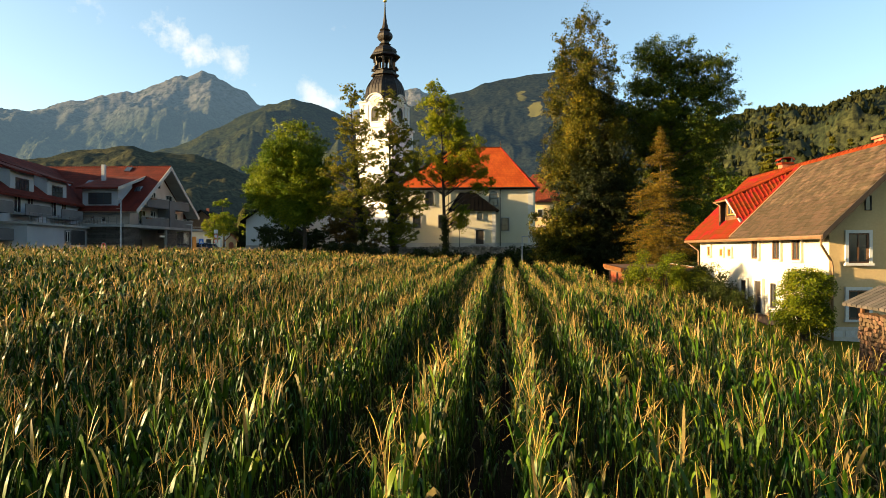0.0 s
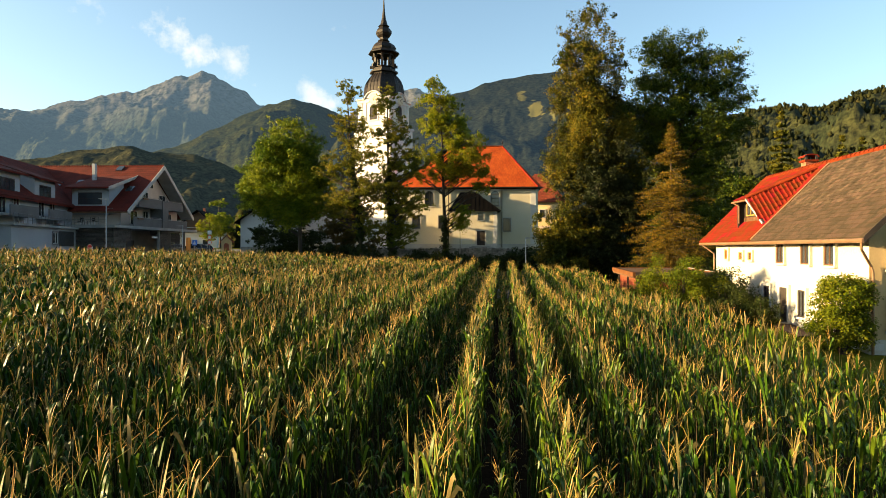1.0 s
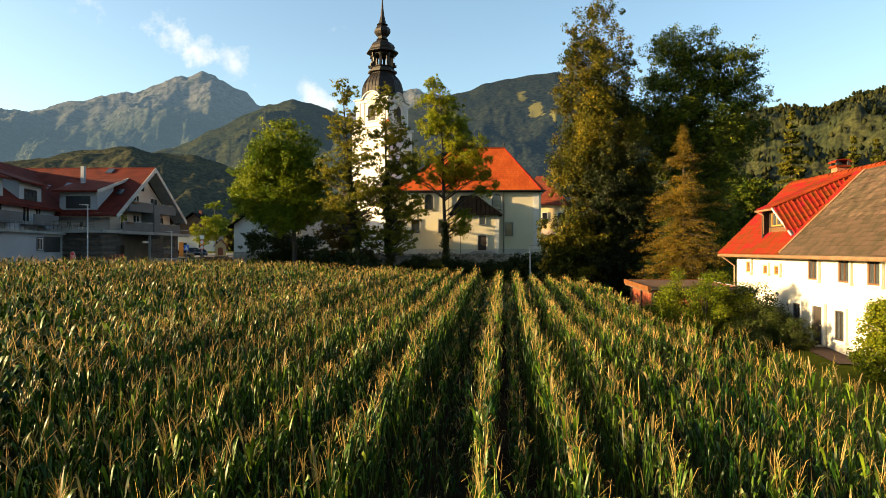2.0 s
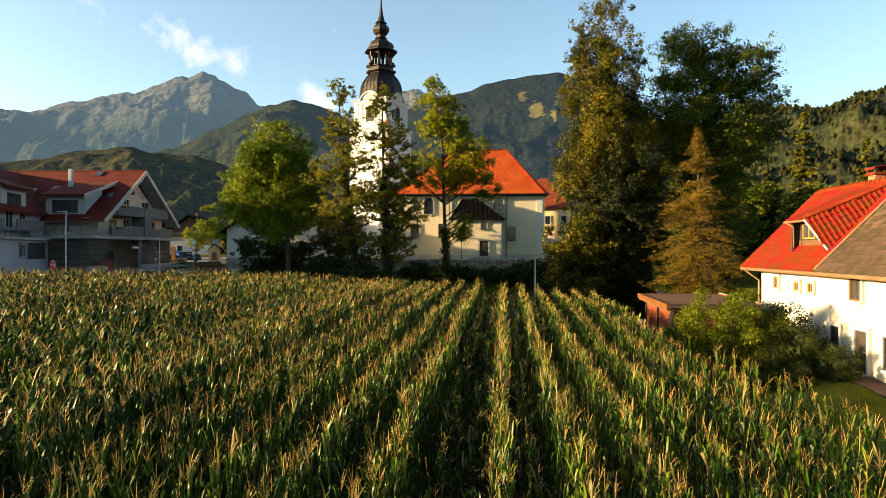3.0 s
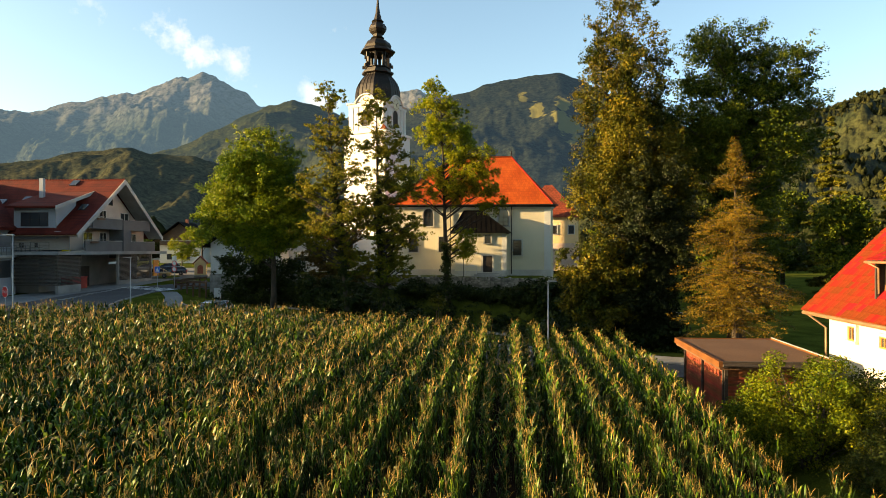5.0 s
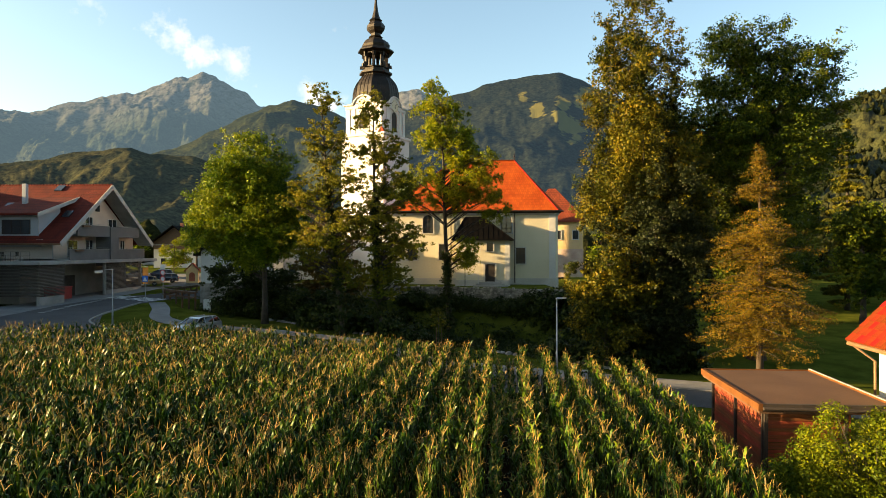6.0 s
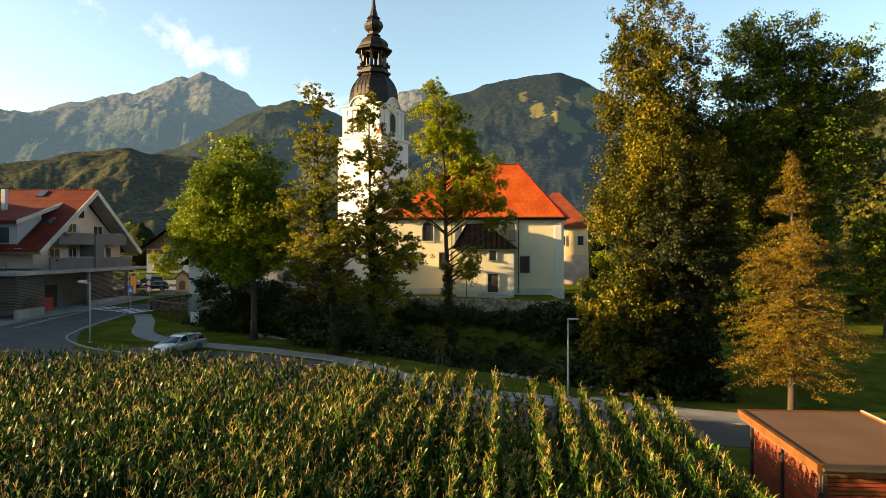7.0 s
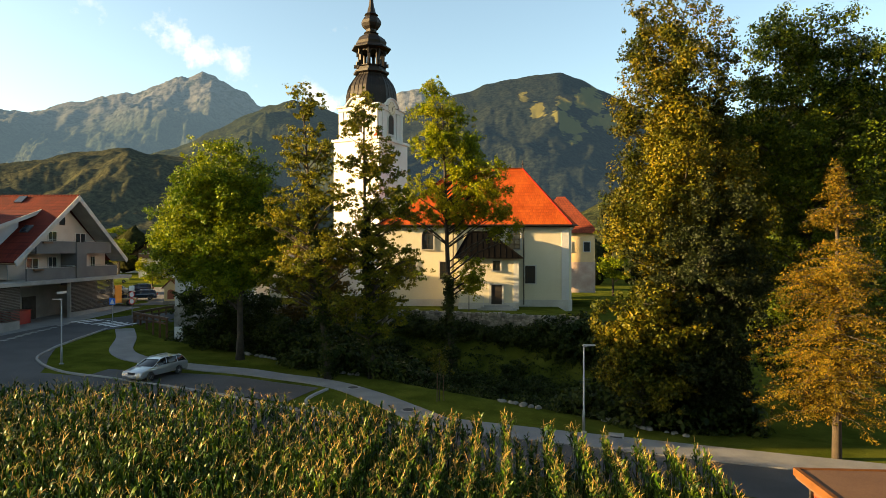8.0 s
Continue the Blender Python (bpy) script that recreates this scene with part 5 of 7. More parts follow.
    cap = [(r * (0.86 if z > lz + 6.5 else 1.0), z if z < lz + 3.5 else lz + 3.45 + 0.68 * (z - lz - 3.45) if z < lz + 11 else lz + 8.58 + 1.54 * (z - lz - 11)) for r, z in cap]
    part("onion_spire", Shape().lathe(cap, 8, turn=math.pi / 8), M_COPPER, tw, "dark onion-shaped spire")
    z = lz + 13.2
    part("ball", Shape().lathe([(0.05, z), (0.28, z + 0.15), (0.34, z + 0.36), (0.26, z + 0.58), (0.05, z + 0.7)], 12), M_GOLD, tw, "gilded ball", True)
    cr = Shape()
    cr.box(-0.05, 0.05, -0.05, 0.05, z + 0.7, z + 2.0), cr.box(-0.42, 0.42, -0.05, 0.05, z + 1.4, z + 1.5)
    part("cross", cr, M_GOLD, tw, "gilded cross")


def build_churchyard():
    s = Shape()
    xs = [-30 + 2 * k for k in range(22)]
    front = [(x, wall_line(x) + 0.35) for x in xs]
    s.prism([p for p in front] + [(12.5, 130), (-30, 130)], 0.5, CHURCH_Z - 0.12)
    tagged(part("churchyard_lawn", s, M_GRASS), "short green churchyard grass behind the wall", "lawn", kind="structure")
    rng = np.random.default_rng(5)
    w = Shape()
    x = -29.5
    core = Shape()
    for a, b in zip(front, front[1:]):
        core.add([(a[0], a[1] - 0.3, 0.6), (b[0], b[1] - 0.3, 0.6), (b[0], b[1] + 0.05, 0.6), (a[0], a[1] + 0.05, 0.6), (a[0], a[1] - 0.3, CHURCH_Z - 0.05), (b[0], b[1] - 0.3, CHURCH_Z - 0.05),
                  (b[0], b[1] + 0.05, CHURCH_Z - 0.05), (a[0], a[1] + 0.05, CHURCH_Z - 0.05)], [(0, 1, 5, 4), (4, 5, 6, 7), (2, 3, 7, 6)])
    wall = tagged(part("retaining_wall", core, M_STONE), "old rubble stone retaining wall below the church", "stone wall", kind="structure")
    while x < 12:
        z = CHURCH_Z - 2.0
        while z < CHURCH_Z - 0.1:
            hh, ww = rng.uniform(0.16, 0.3), rng.uniform(0.25, 0.5)
            y = wall_line(x) + 0.02 - rng.uniform(0, 0.07)
            c = Matrix.Translation((x + rng.uniform(-0.1, 0.1), y, z + hh / 2)) @ Matrix.Rotation(-math.atan(0.4), 4, "Z") @ Matrix.Rotation(rng.normal(0, 0.08), 4, "Y")
            a, b = ww / 2 * 0.96, hh / 2 * 0.92
            w.add([c @ Vector(p) for p in ((-a, 0.12, -b), (a, 0.12, -b), (a, 0.12, b), (-a, 0.12, b), (-a * 0.8, -0.05, -b * 0.75), (a * 0.75, -0.05, -b * 0.8), (a * 0.8, -0.05, b * 0.7), (-a * 0.75, -0.05, b * 0.8))],
                  [(4, 5, 6, 7), (0, 1, 5, 4), (1, 2, 6, 5), (2, 3, 7, 6), (3, 0, 4, 7)])
            z += hh + 0.02
        x += 0.36
    st = part("stone", w, M_STONE, wall)
    st["kind"] = "stuff"


build_church()
build_tower()
build_churchyard()


# ---- block of flats ----
def build_flats():
    A = pose(-41.8, 86.0, 4.2, 0, 0, 88)            # x runs along the gable, y into the block
    fl = thing("apartment_block", A, "grey and white block of flats with red tiled gabled roofs", "apartment building")
    W, eave, apex, Ld = 18.6, 6.5, 13.3, 46.0
    c = W / 2
    part("wall", Shape().prism([(0.9, 4.6), (W - 0.9, 4.6), (W - 0.9, eave + 0.6), (c, apex - 0.55), (0.9, eave + 0.6)], 1.4, Ld, "y"), M_GABLEPINK, fl, "pale cream rendered gable")
    ro = Shape()
    for s in (1, -1):
        x0 = c - s * (c + 0.5)
        ro.prism([(x0, eave - 0.3), (c, apex), (c, apex + 0.28), (x0 - s * 0.2, eave - 0.15)], -0.5, Ld + 0.5, "y")
    part("roof", ro, M_APTTILE_Y, fl, "red tiled gable roof")
    bg = Shape()
    for s in (1, -1):
        x0 = c - s * (c + 0.55)
        bg.prism([(x0, eave - 0.55), (c, apex - 0.3), (c, apex + 0.32), (x0 - s * 0.25, eave - 0.1)], -0.62, -0.5, "y")
    so = Shape()
    for s in (1, -1):
        x0 = c - s * (c + 0.45)
        so.prism([(x0, eave - 0.33), (c, apex - 0.03), (c, apex - 0.07), (x0, eave - 0.37)], -0.49, 1.39, "y")
    part("soffit", so, M_BARGE, fl, "pale grey soffit boards")
    part("barge_board", bg, M_BARGE, fl, "white verge boards")
    rg = Shape()
    for k in range(120):
        y = -0.5 + k * (Ld + 1) / 120
        rg.tube([(c, y, apex + 0.28), (c, y + 0.42, apex + 0.24)], [0.17, 0.13], 6)
    part("ridge_tile", rg, M_APTTILE, fl)
    # balconies in the gable
    bal = Shape()
    for z in (4.6, 7.4):
        in0, in1 = (1.2, W - 1.2) if z < 5 else (2.6, W - 2.6)
        part("balcony_slab", Shape().box(in0, in1, -0.2, 1.4, z - 0.22, z), M_CONC, fl)
        part("balcony_parapet", Shape().box(in0, c - 0.3, -0.35, -0.2, z - 0.25, z + 1.05), M_APTGREY, fl, "grey balcony parapet")
        part("balcony_parapet", Shape().box(c + 1.5, in1, -0.35, -0.2, z - 0.25, z + 1.05), M_APTGREY, fl, "grey balcony parapet")
        for x, w in ((4.4, 1.9), (7.6, 1.5), (12.6, 2.0), (15.0, 1.0)):
            if z > 5 and (x < 4.6 or x > 14):
                continue
            window_unit(fl, x, 1.38, z + (0.1 if w > 1.6 else 0.9), w, 2.0 if w > 1.6 else 1.3, M_WHITE, bars=(1, 0))
    part("balcony_pillar", Shape().box(c - 0.28, c + 1.48, -0.5, 1.38, 3.6, 8.4), M_APTGREY, fl, "dark grey balcony pier")
    window_unit(fl, c, 1.38, 10.3, 0.9, 0.9, M_WOODDARK, bars=(0, 0), label="dark shuttered attic window")
    # shed dormers on the camera side
    for y0, y1 in ((2.7, 7.6),):
        part("dormer_wall", Shape().prism([(0.4, eave - 0.6), (4.2, eave - 0.6), (4.2, 10.6), (0.4, 9.7)], y0, y1, "y"), M_APT, fl, "pale grey rendered dormer")
        part("dormer_roof", Shape().prism([(-0.4, 9.35), (c - 1.6, 11.9), (c - 1.6, 12.1), (-0.4, 9.6)], y0 - 0.5, y1 + 0.5, "y"), M_APTTILE_Y, fl)
        part("dormer_barge", Shape().prism([(-0.4, 9.2), (c - 1.6, 11.75), (c - 1.6, 12.15), (-0.4, 9.62)], y0 - 0.6, y0 - 0.5, "y"), M_BARGE, fl)
        wn = thing("dormer_window", Matrix.Translation((0.38, (y0 + y1) / 2, 7.3)) @ Matrix.Rotation(-math.pi / 2, 4, "Z"), "", "")
        wn.parent = fl
        del_tags(wn)
        window_unit(wn, 0, 0, 0, 3.2, 1.6, M_WOODDARK, bars=(2, 1))
    for y, t in ((1.6, 0.45), (5.6, 0.93), (9.6, 0.6), (12.4, 0.55)):
        sl = math.atan2(apex - eave + 0.3, c + 0.5)
        m = Matrix.Translation((-0.5 + (c + 0.5) * t, y, eave - 0.05 + (apex + 0.2 - eave + 0.1) * t)) @ Matrix.Rotation(-sl, 4, "Y")
        part("roof_window", Shape().box(-0.6, 0.6, -0.45, 0.45, 0.02, 0.16, m), M_GLASS, fl, "skylight")
    part("chimney", Shape().box(3.7, 4.15, 6.45, 6.9, 9, 13.2), M_APT, fl, "white chimney")
    # gutters, pipes, parapet caps and sills
    part("gutter", Shape().tube([(-0.65, -0.5, eave - 0.3), (-0.65, Ld, eave - 0.3)], 0.09, 6), M_GUTTER, fl)
    part("downpipe", Shape().tube([(-0.6, 0.4, eave - 0.3), (0.7, 1.25, eave - 1.0), (0.75, 1.3, 4.5)], 0.06, 6), M_GALV, fl)
    part("dormer_pipe", Shape().tube([(-0.35, 2.4, 9.4), (0.3, 2.6, 9.0), (0.34, 2.62, 6.6)], 0.05, 6), M_GALV, fl)
    for z in (4.6, 7.4):
        in0, in1 = (1.2, W - 1.2) if z < 5 else (2.6, W - 2.6)
        for x0, x1 in ((in0, c - 0.3), (c + 1.5, in1)):
            part("parapet_cap", Shape().box(x0 - 0.03, x1 + 0.03, -0.39, -0.16, z + 1.05, z + 1.1), M_GALV, fl)
            part("balcony_rail", Shape().tube([(x0, -0.27, z + 1.22), (x1, -0.27, z + 1.22)], 0.022, 5), M_GALV, fl)
            for k in range(4):
                x = x0 + 0.2 + (x1 - x0 - 0.4) * k / 3
                part("rail_post", Shape().box(x - 0.02, x + 0.02, -0.29, -0.25, z + 1.1, z + 1.21), M_GALV, fl)
        part("flower_box", Shape().box(in0 + 0.8, in0 + 2.2, -0.6, -0.4, z + 0.8, z + 1.0), M_WOODBROWN, fl, "brown flower box on the parapet")
    # podium with slatted screens
    part("podium_slab", Shape().box(-5.0, W + 0.6, -1.2, 60, 4.05, 4.42), M_CONC, fl)
    part("podium_wall", Shape().box(-2.6, W - 0.5, 2.6, 60, -0.5, 4.05), M_CONC, fl)
    for y0, y1 in ((-0.8, 5.6), (11.5, 17.5), (22, 34)):
        for k in range(22):
            z = 0.8 + k * 0.148
            part("slat", Shape().box(-4.6, -4.54, y0, y1, z, z + 0.1), M_WOODGREY, fl)
    for x0, x1 in ((-4.5, -0.5), (7.5, 15.5)):
        for k in range(22):
            z = 0.8 + k * 0.148
            part("slat", Shape().box(x0, x1, -0.86, -0.8, z, z + 0.1), M_WOODGREY, fl)
    for x, y in ((-4.3, -0.7), (7.4, -0.7), (15.6, -0.7), (-4.3, 8.6), (-4.3, 19.5)):
        part("column", Shape().box(x - 0.15, x + 0.15, y - 0.1, y + 0.2, -0.3, 4.05), M_CONC, fl)
    part("letter_box_panel", Shape().box(16.0, 17.4, -0.9, -0.8, 1.0, 3.2), M_PANEL, fl, "bright orange entrance panel")
    bin_ = part("waste_bin", Shape().box(0.6, 3.4, 0.8, 2.2, -0.1, 1.35), M_SIGNRED_, fl, "dark red waste container", bevel=0.04)
    part("bin_lid", Shape().box(0.55, 3.45, 0.75, 2.25, 1.36, 1.46), M_SIGNRED_, bin_, bevel=0.03)
    part("gate", Shape().box(4.6, 6.6, 2.5, 2.58, -0.1, 2.6), M_WOODGREY, fl, "grey slatted gate")
    part("name_plate", Shape().box(5.0, 6.6, -0.9, -0.86, 2.9, 3.15), M_PAINTW, fl, "pale plate with unreadable writing")
    part("low_wall", Shape().box(-4.7, -4.5, 5.6, 34, -0.3, 0.75), M_CONC, fl)
    for x0, x1 in ((-4.5, -0.5), (7.5, 15.5)):
        part("low_wall", Shape().box(x0, x1, -0.84, -0.6, -0.3, 0.75), M_CONC, fl)
    # terrace railing
    for k in range(40):
        y = 0.0 + k * 1.0
        part("railing_post", Shape().box(-4.715, -4.675, y, y + 0.04, 4.42, 5.42), M_RAIL, fl)
    for z in (5.4, 5.05, 4.75):
        part("railing_bar", Shape().tube([(-4.7, 0, z), (-4.7, 40, z)], 0.016, 5), M_RAIL, fl)
    # wing that comes forward
    wing = thing("apartment_wing", pose(-44.5, 56.0, 3.7, 0, 0, 99.5), "grey flats wing with red tiled roof and balconies", "apartment building")
    LW, WW = 44.0, 14.0
    # the first 3.5 m, out of view, are added to shade the lane
    part("wall", Shape().prism([(0, 0), (WW, 0), (WW, 7.8), (WW / 2, 13.3), (0, 7.8)], -3.5, LW, "x", Matrix.Identity(4)), M_APT, wing)
    rr = Shape()
    for s in (1, -1):
        y0 = WW / 2 - s * (WW / 2 + 0.7)
        rr.prism([(y0, 7.3), (WW / 2, 13.4), (WW / 2, 13.7), (y0, 7.6)], -4.1, LW + 0.6, "x")
    part("roof", rr, M_APTTILE, wing, "red tiled roof")
    for x in (3, 12, 21):
        for z in (2.8, 5.6):
            if x > 5 and z < 4:
                continue
            part("balcony_slab", Shape().box(x, x + 6.4, -1.5, -0.003, z - 0.2, z), M_CONC, wing)
            part("balcony_parapet", Shape().box(x, x + 6.4, -1.62, -1.5, z - 0.22, z + 1.0), M_APTGREY, wing, "grey balcony parapet")
            window_unit(wing, x + 1.6, -0.02, z + 0.1, 1.6, 2.0, M_WHITE, bars=(1, 0))
            window_unit(wing, x + 4.6, -0.02, z + 0.9, 1.4, 1.2, M_WHITE, bars=(1, 0))
        part("dormer_wall", Shape().prism([(0.2, 7.4), (4.4, 7.4), (4.4, 11.4), (0.2, 10.3)], x + 0.5, x + 6.0, "x"), M_APT, wing)
        part("dormer_roof", Shape().prism([(-0.5, 10.1), (5.4, 12.2), (5.4, 12.4), (-0.5, 10.35)], x, x + 6.5, "x"), M_APTTILE, wing)
        window_unit(wing, x + 3.2, 0.18, 8.1, 3.0, 1.5, M_WOODDARK, bars=(2, 0))


M_RAIL = surface("dull_steel_rail", (0.10, 0.10, 0.105), (0.15, 0.15, 0.155), 2, 30, 0.5, 0.1, metal=0.4)
M_SIGNRED_ = surface("container_red", (0.25, 0.015, 0.015), (0.32, 0.02, 0.02), 2, 30, 0.5, 0.1)


def build_terrace():
    """The raised garage deck in front of the wing."""
    tr = thing("terrace_deck", pose(-44.5, 56.0, 3.7, 0, 0, 99.5), "raised terrace deck with pale blue-grey walls and a railing", "terrace")
    part("wall", Shape().box(9.5, 26.0, -2.8, -0.01, -0.8, 4.3), M_APT, tr, "pale blue-grey wall")
    part("slab", Shape().box(9.2, 30.0, -3.2, -0.01, 4.3, 4.55), M_CONC, tr)
    window_unit(tr, 19.5, -2.82, 2.5, 1.3, 1.3, M_WHITE, bars=(1, 0), surround=M_APTGREY)
    # no hollow here: a thin black sheet paints the shade of a recess
    part("recess_dark_panel", Shape().box(20.6, 24.8, -2.82, -2.8, 2.2, 4.0), M_BLACK, tr, "flat black panel for the shade inside a recess")
    for k in range(20):
        part("railing_post", Shape().box(9.4 + k, 9.45 + k, -3.1, -3.06, 4.55, 5.55), M_RAIL, tr)
    for z in (5.52, 5.2, 4.9):
        part("railing_bar", Shape().tube([(9.4, -3.07, z), (28.6, -3.07, z)], 0.016, 5), M_RAIL, tr)


build_terrace()
M_APTTILE_Y = courses("apartment_red_tile_long", (0.105, 0.0150, 0.0095), (0.155, 0.0230, 0.0125), 0.36, 0.30, "Y", lichen=0.5)
build_flats()


# ---- farmhouse ----
def tile_field(parent, origin, ux, uy, w, h, tw, th, material, name, limit=300, curve=0.05, thick=0.02, lap=1.18, label="", skip=None, sag=0.0):
    """Roof tiles laid in courses: ux along the eave, uy up the slope. The first of them are single parts, the rest one joined part."""
    n = ux.cross(uy).normalized()
    rng = random.Random(3)
    me = None
    rest = Shape()
    cols, rows_ = int(w / tw), int(h / th)
    cs = w / cols
    rs = h / rows_
    prof = [(-0.5, 0.0), (-0.28, curve), (0.0, curve * 0.4), (0.28, 0.0), (0.5, 0.0)] if curve > 0.02 else [(-0.48, 0), (0.48, 0)]

    def tile_shape(at):
        s = Shape(at)
        vs, fs = [], []
        for z_, lift in ((0.0, thick + 0.012), (lap, 0.002)):
            for u, hgt in prof:
                vs.append((u * cs, z_ * rs, hgt + lift))
        k = len(prof)
        for i in range(k - 1):
            fs.append((i, i + 1, k + i + 1, k + i))
        for u, hgt in prof:
            vs.append((u * cs, 0, hgt - thick + 0.012))
        for i in range(k - 1):
            fs.append((2 * k + i, 2 * k + i + 1, i + 1, i))
        return s.add(vs, fs)

    made = 0
    for r in range(rows_):
        for c in range(cols):
            if skip and skip((c + 0.5) * cs, (r + 0.5) * rs):
                continue
            shift = 0.5 * cs if (r % 2 and curve <= 0.02) else 0
            if shift and c == cols - 1:
                continue
            p = Vector(origin) + ux * ((c + 0.5) * cs + shift) + uy * (r * rs)
            rot = Matrix((ux, uy, n)).transposed().to_4x4()
            m = Matrix.Translation(p) @ rot @ Matrix.Rotation(rng.gauss(0, 0.012), 4, "Z") @ Matrix.Rotation(rng.gauss(0, 0.01), 4, "X")
            if made < limit:
                if me is None:
                    me = tile_shape(Matrix()).mesh(name)
                    me.materials.append(material)
                ob = new(name, me)
                ob.parent, ob.matrix_basis = parent, m
                made += 1
            else:
                o = tile_shape(m)
                rest.add(o.v, o.f)
    if rest.v:
        ob = part(name + "_field", rest, {M_SLATE: M_SLATEFIELD, M_TILEPIECE: M_TILEFIELD}.get(material, material), parent, label)
        ob["kind"] = "stuff"


M_PATH = surface("worn_clay_paving", (0.030, 0.010, 0.006), (0.045, 0.016, 0.010), 1.0, 14, 0.9, 0.4, dirt=0.4)


def build_house():
    hs = thing("farmhouse", pose(16.2, 26.5, 0.95, 0, 0, -4.2), "cream farmhouse with a half red tiled and half grey shingled roof", "house")
    Ld, W, eave, apex = 16.3, 6.8, 5.57, 9.0            # y along the long wall, x into the house
    c = W / 2
    part("wall", Shape().prism([(0, -0.2), (W, -0.2), (W, eave), (c, apex - 0.2), (0, eave)], 0.02, Ld, "y"), M_HOUSE, hs, "sunlit cream render")
    part("gable_wall", Shape().prism([(-0.02, -0.2), (W + 0.02, -0.2), (W + 0.02, eave), (c, apex - 0.18), (-0.02, eave)], 0, 0.02, "y"), M_GABLE, hs, "ochre rendered gable")
    part("plinth", Shape().box(-0.05, W + 0.05, -0.05, Ld + 0.05, -0.9, 1.18), M_CHURCHGREY, hs)
    sl = math.atan2(apex - eave, c)
    ov = 0.65
    low = (-ov, eave - ov * math.tan(sl))
    split = 9.3
    deck = Shape()
    for s in (0, 1):
        xa, za = (low if not s else (W + ov, low[1]))
        deck.prism([(xa, za), (c, apex), (c, apex + 0.14), (xa, za + 0.14)], -0.9, split, "y")
        deck.prism([(xa, za - 0.02), (c, apex - 0.02), (c, apex + 0.12), (xa, za + 0.12)], split, Ld + 1.1, "y")
    part("roof_deck", deck, M_WOODDARK, hs)
    ux, uy = Vector((0, -1, 0)), Vector((math.cos(sl), 0, math.sin(sl)))
    slope = (c + ov) / math.cos(sl)
    nrm = ux.cross(uy)
    if nrm.z < 0:
        nrm = -nrm
    off = nrm * 0.10
    red = part("red_roof", Shape().prism([(low[0] - 0.05, low[1] + 0.1), (c, apex + 0.14), (c, apex + 0.155), (low[0] - 0.05, low[1] + 0.125)], split, Ld + 1.1, "y"), M_TILEPIECE, hs, "bright red tiled half of the roof")
    grey = part("grey_roof", Shape().prism([(low[0] - 0.05, low[1] + 0.12), (c, apex + 0.14), (c, apex + 0.155), (low[0] - 0.05, low[1] + 0.145)], -0.9, split, "y"), M_SLATE, hs, "weathered grey-brown shingled half of the roof")
    o_grey = Vector((low[0] - 0.05, split - 0.05, low[1] + 0.15))
    tile_field(grey, o_grey, ux, uy, split + 0.85, slope + 0.05, 0.30, 0.25, M_SLATE, "shingle", 300, 0.0, 0.02, label="grey shingles")
    o_red = Vector((low[0] - 0.05, Ld + 1.1, low[1] + 0.13))
    tile_field(red, o_red, ux, uy, Ld + 1.1 - split - 0.1, slope + 0.05, 0.33, 0.37, M_TILEPIECE, "roof_tile", 290, 0.045, 0.02, label="red clay tiles",
               skip=lambda a, b: 1.5 < b < 5.0 and 9.9 + 0.1 * (b - 1.5) < Ld + 1.1 - a < 13.1)
    part("far_roof", Shape().prism([(W + ov + 0.05, low[1] + 0.1), (c, apex + 0.14), (c, apex + 0.17), (W + ov + 0.05, low[1] + 0.15)], -0.9, Ld + 1.1, "y"), M_REDTILE_S, hs)
    rg = Shape()
    for k in range(48):
        y = -0.9 + k * (Ld + 1.6) / 48
        rg.tube([(c, y, apex + 0.2), (c, y + 0.46, apex + 0.17)], [0.15, 0.12], 7)
    part("ridge_tile", rg, M_TILEPIECE, hs, "orange ridge tiles")
    part("roof_seam", Shape().box(low[0], c, split - 0.1, split + 0.1, 0, 0.07, Matrix.Translation((0, 0, 0)) @ Matrix(((1, 0, 0, 0), (0, 1, 0, 0), (math.tan(sl), 0, 1, apex - c * math.tan(sl) + 0.2), (0, 0, 0, 1)))), M_GUTTER, hs, "brown sheet-metal seam between the roof halves")
    # verge, gutter, pipe
    vg = Shape()
    vg.prism([(low[0] - 0.1, low[1] - 0.1), (c, apex - 0.06), (c, apex + 0.2), (low[0] - 0.1, low[1] + 0.18)], -0.96, -0.9, "y")
    vg.prism([(W + ov + 0.1, low[1] - 0.1), (c, apex - 0.06), (c, apex + 0.2), (W + ov + 0.1, low[1] + 0.18)], -0.96, -0.9, "y")
    part("barge_board", vg, M_WOODDARK, hs)
    part("gutter", Shape().tube([(low[0] - 0.1, -0.95, low[1] + 0.02), (low[0] - 0.1, Ld + 0.8, low[1] + 0.02)], 0.085, 8), M_GUTTER, hs)
    part("downpipe", Shape().tube([(low[0] - 0.1, -0.8, low[1]), (low[0] - 0.05, -0.7, low[1] - 0.3), (-0.02, -0.12, low[1] - 0.95), (0.05, -0.12, low[1] - 1.2), (0.05, -0.12, 0)], 0.05, 8), M_GUTTER, hs)
    part("downpipe", Shape().tube([(low[0] - 0.1, Ld + 0.5, low[1]), (-0.1, Ld + 0.1, low[1] - 0.6), (-0.1, Ld + 0.08, 0)], 0.05, 8), M_GUTTER, hs)
    # windows of the long wall
    long = thing("long_side", Matrix.Rotation(-math.pi / 2, 4, "Z"), "", "")
    long.parent = hs
    del_tags(long)
    for y in (2.75, 4.8, 7.3):
        window_unit(hs_side(long, y), 0, 0, 3.92, 0.80, 0.95, M_WOODBROWN, bars=(1, 0), surround=M_HOUSE, label="brown wooden window with a white surround")
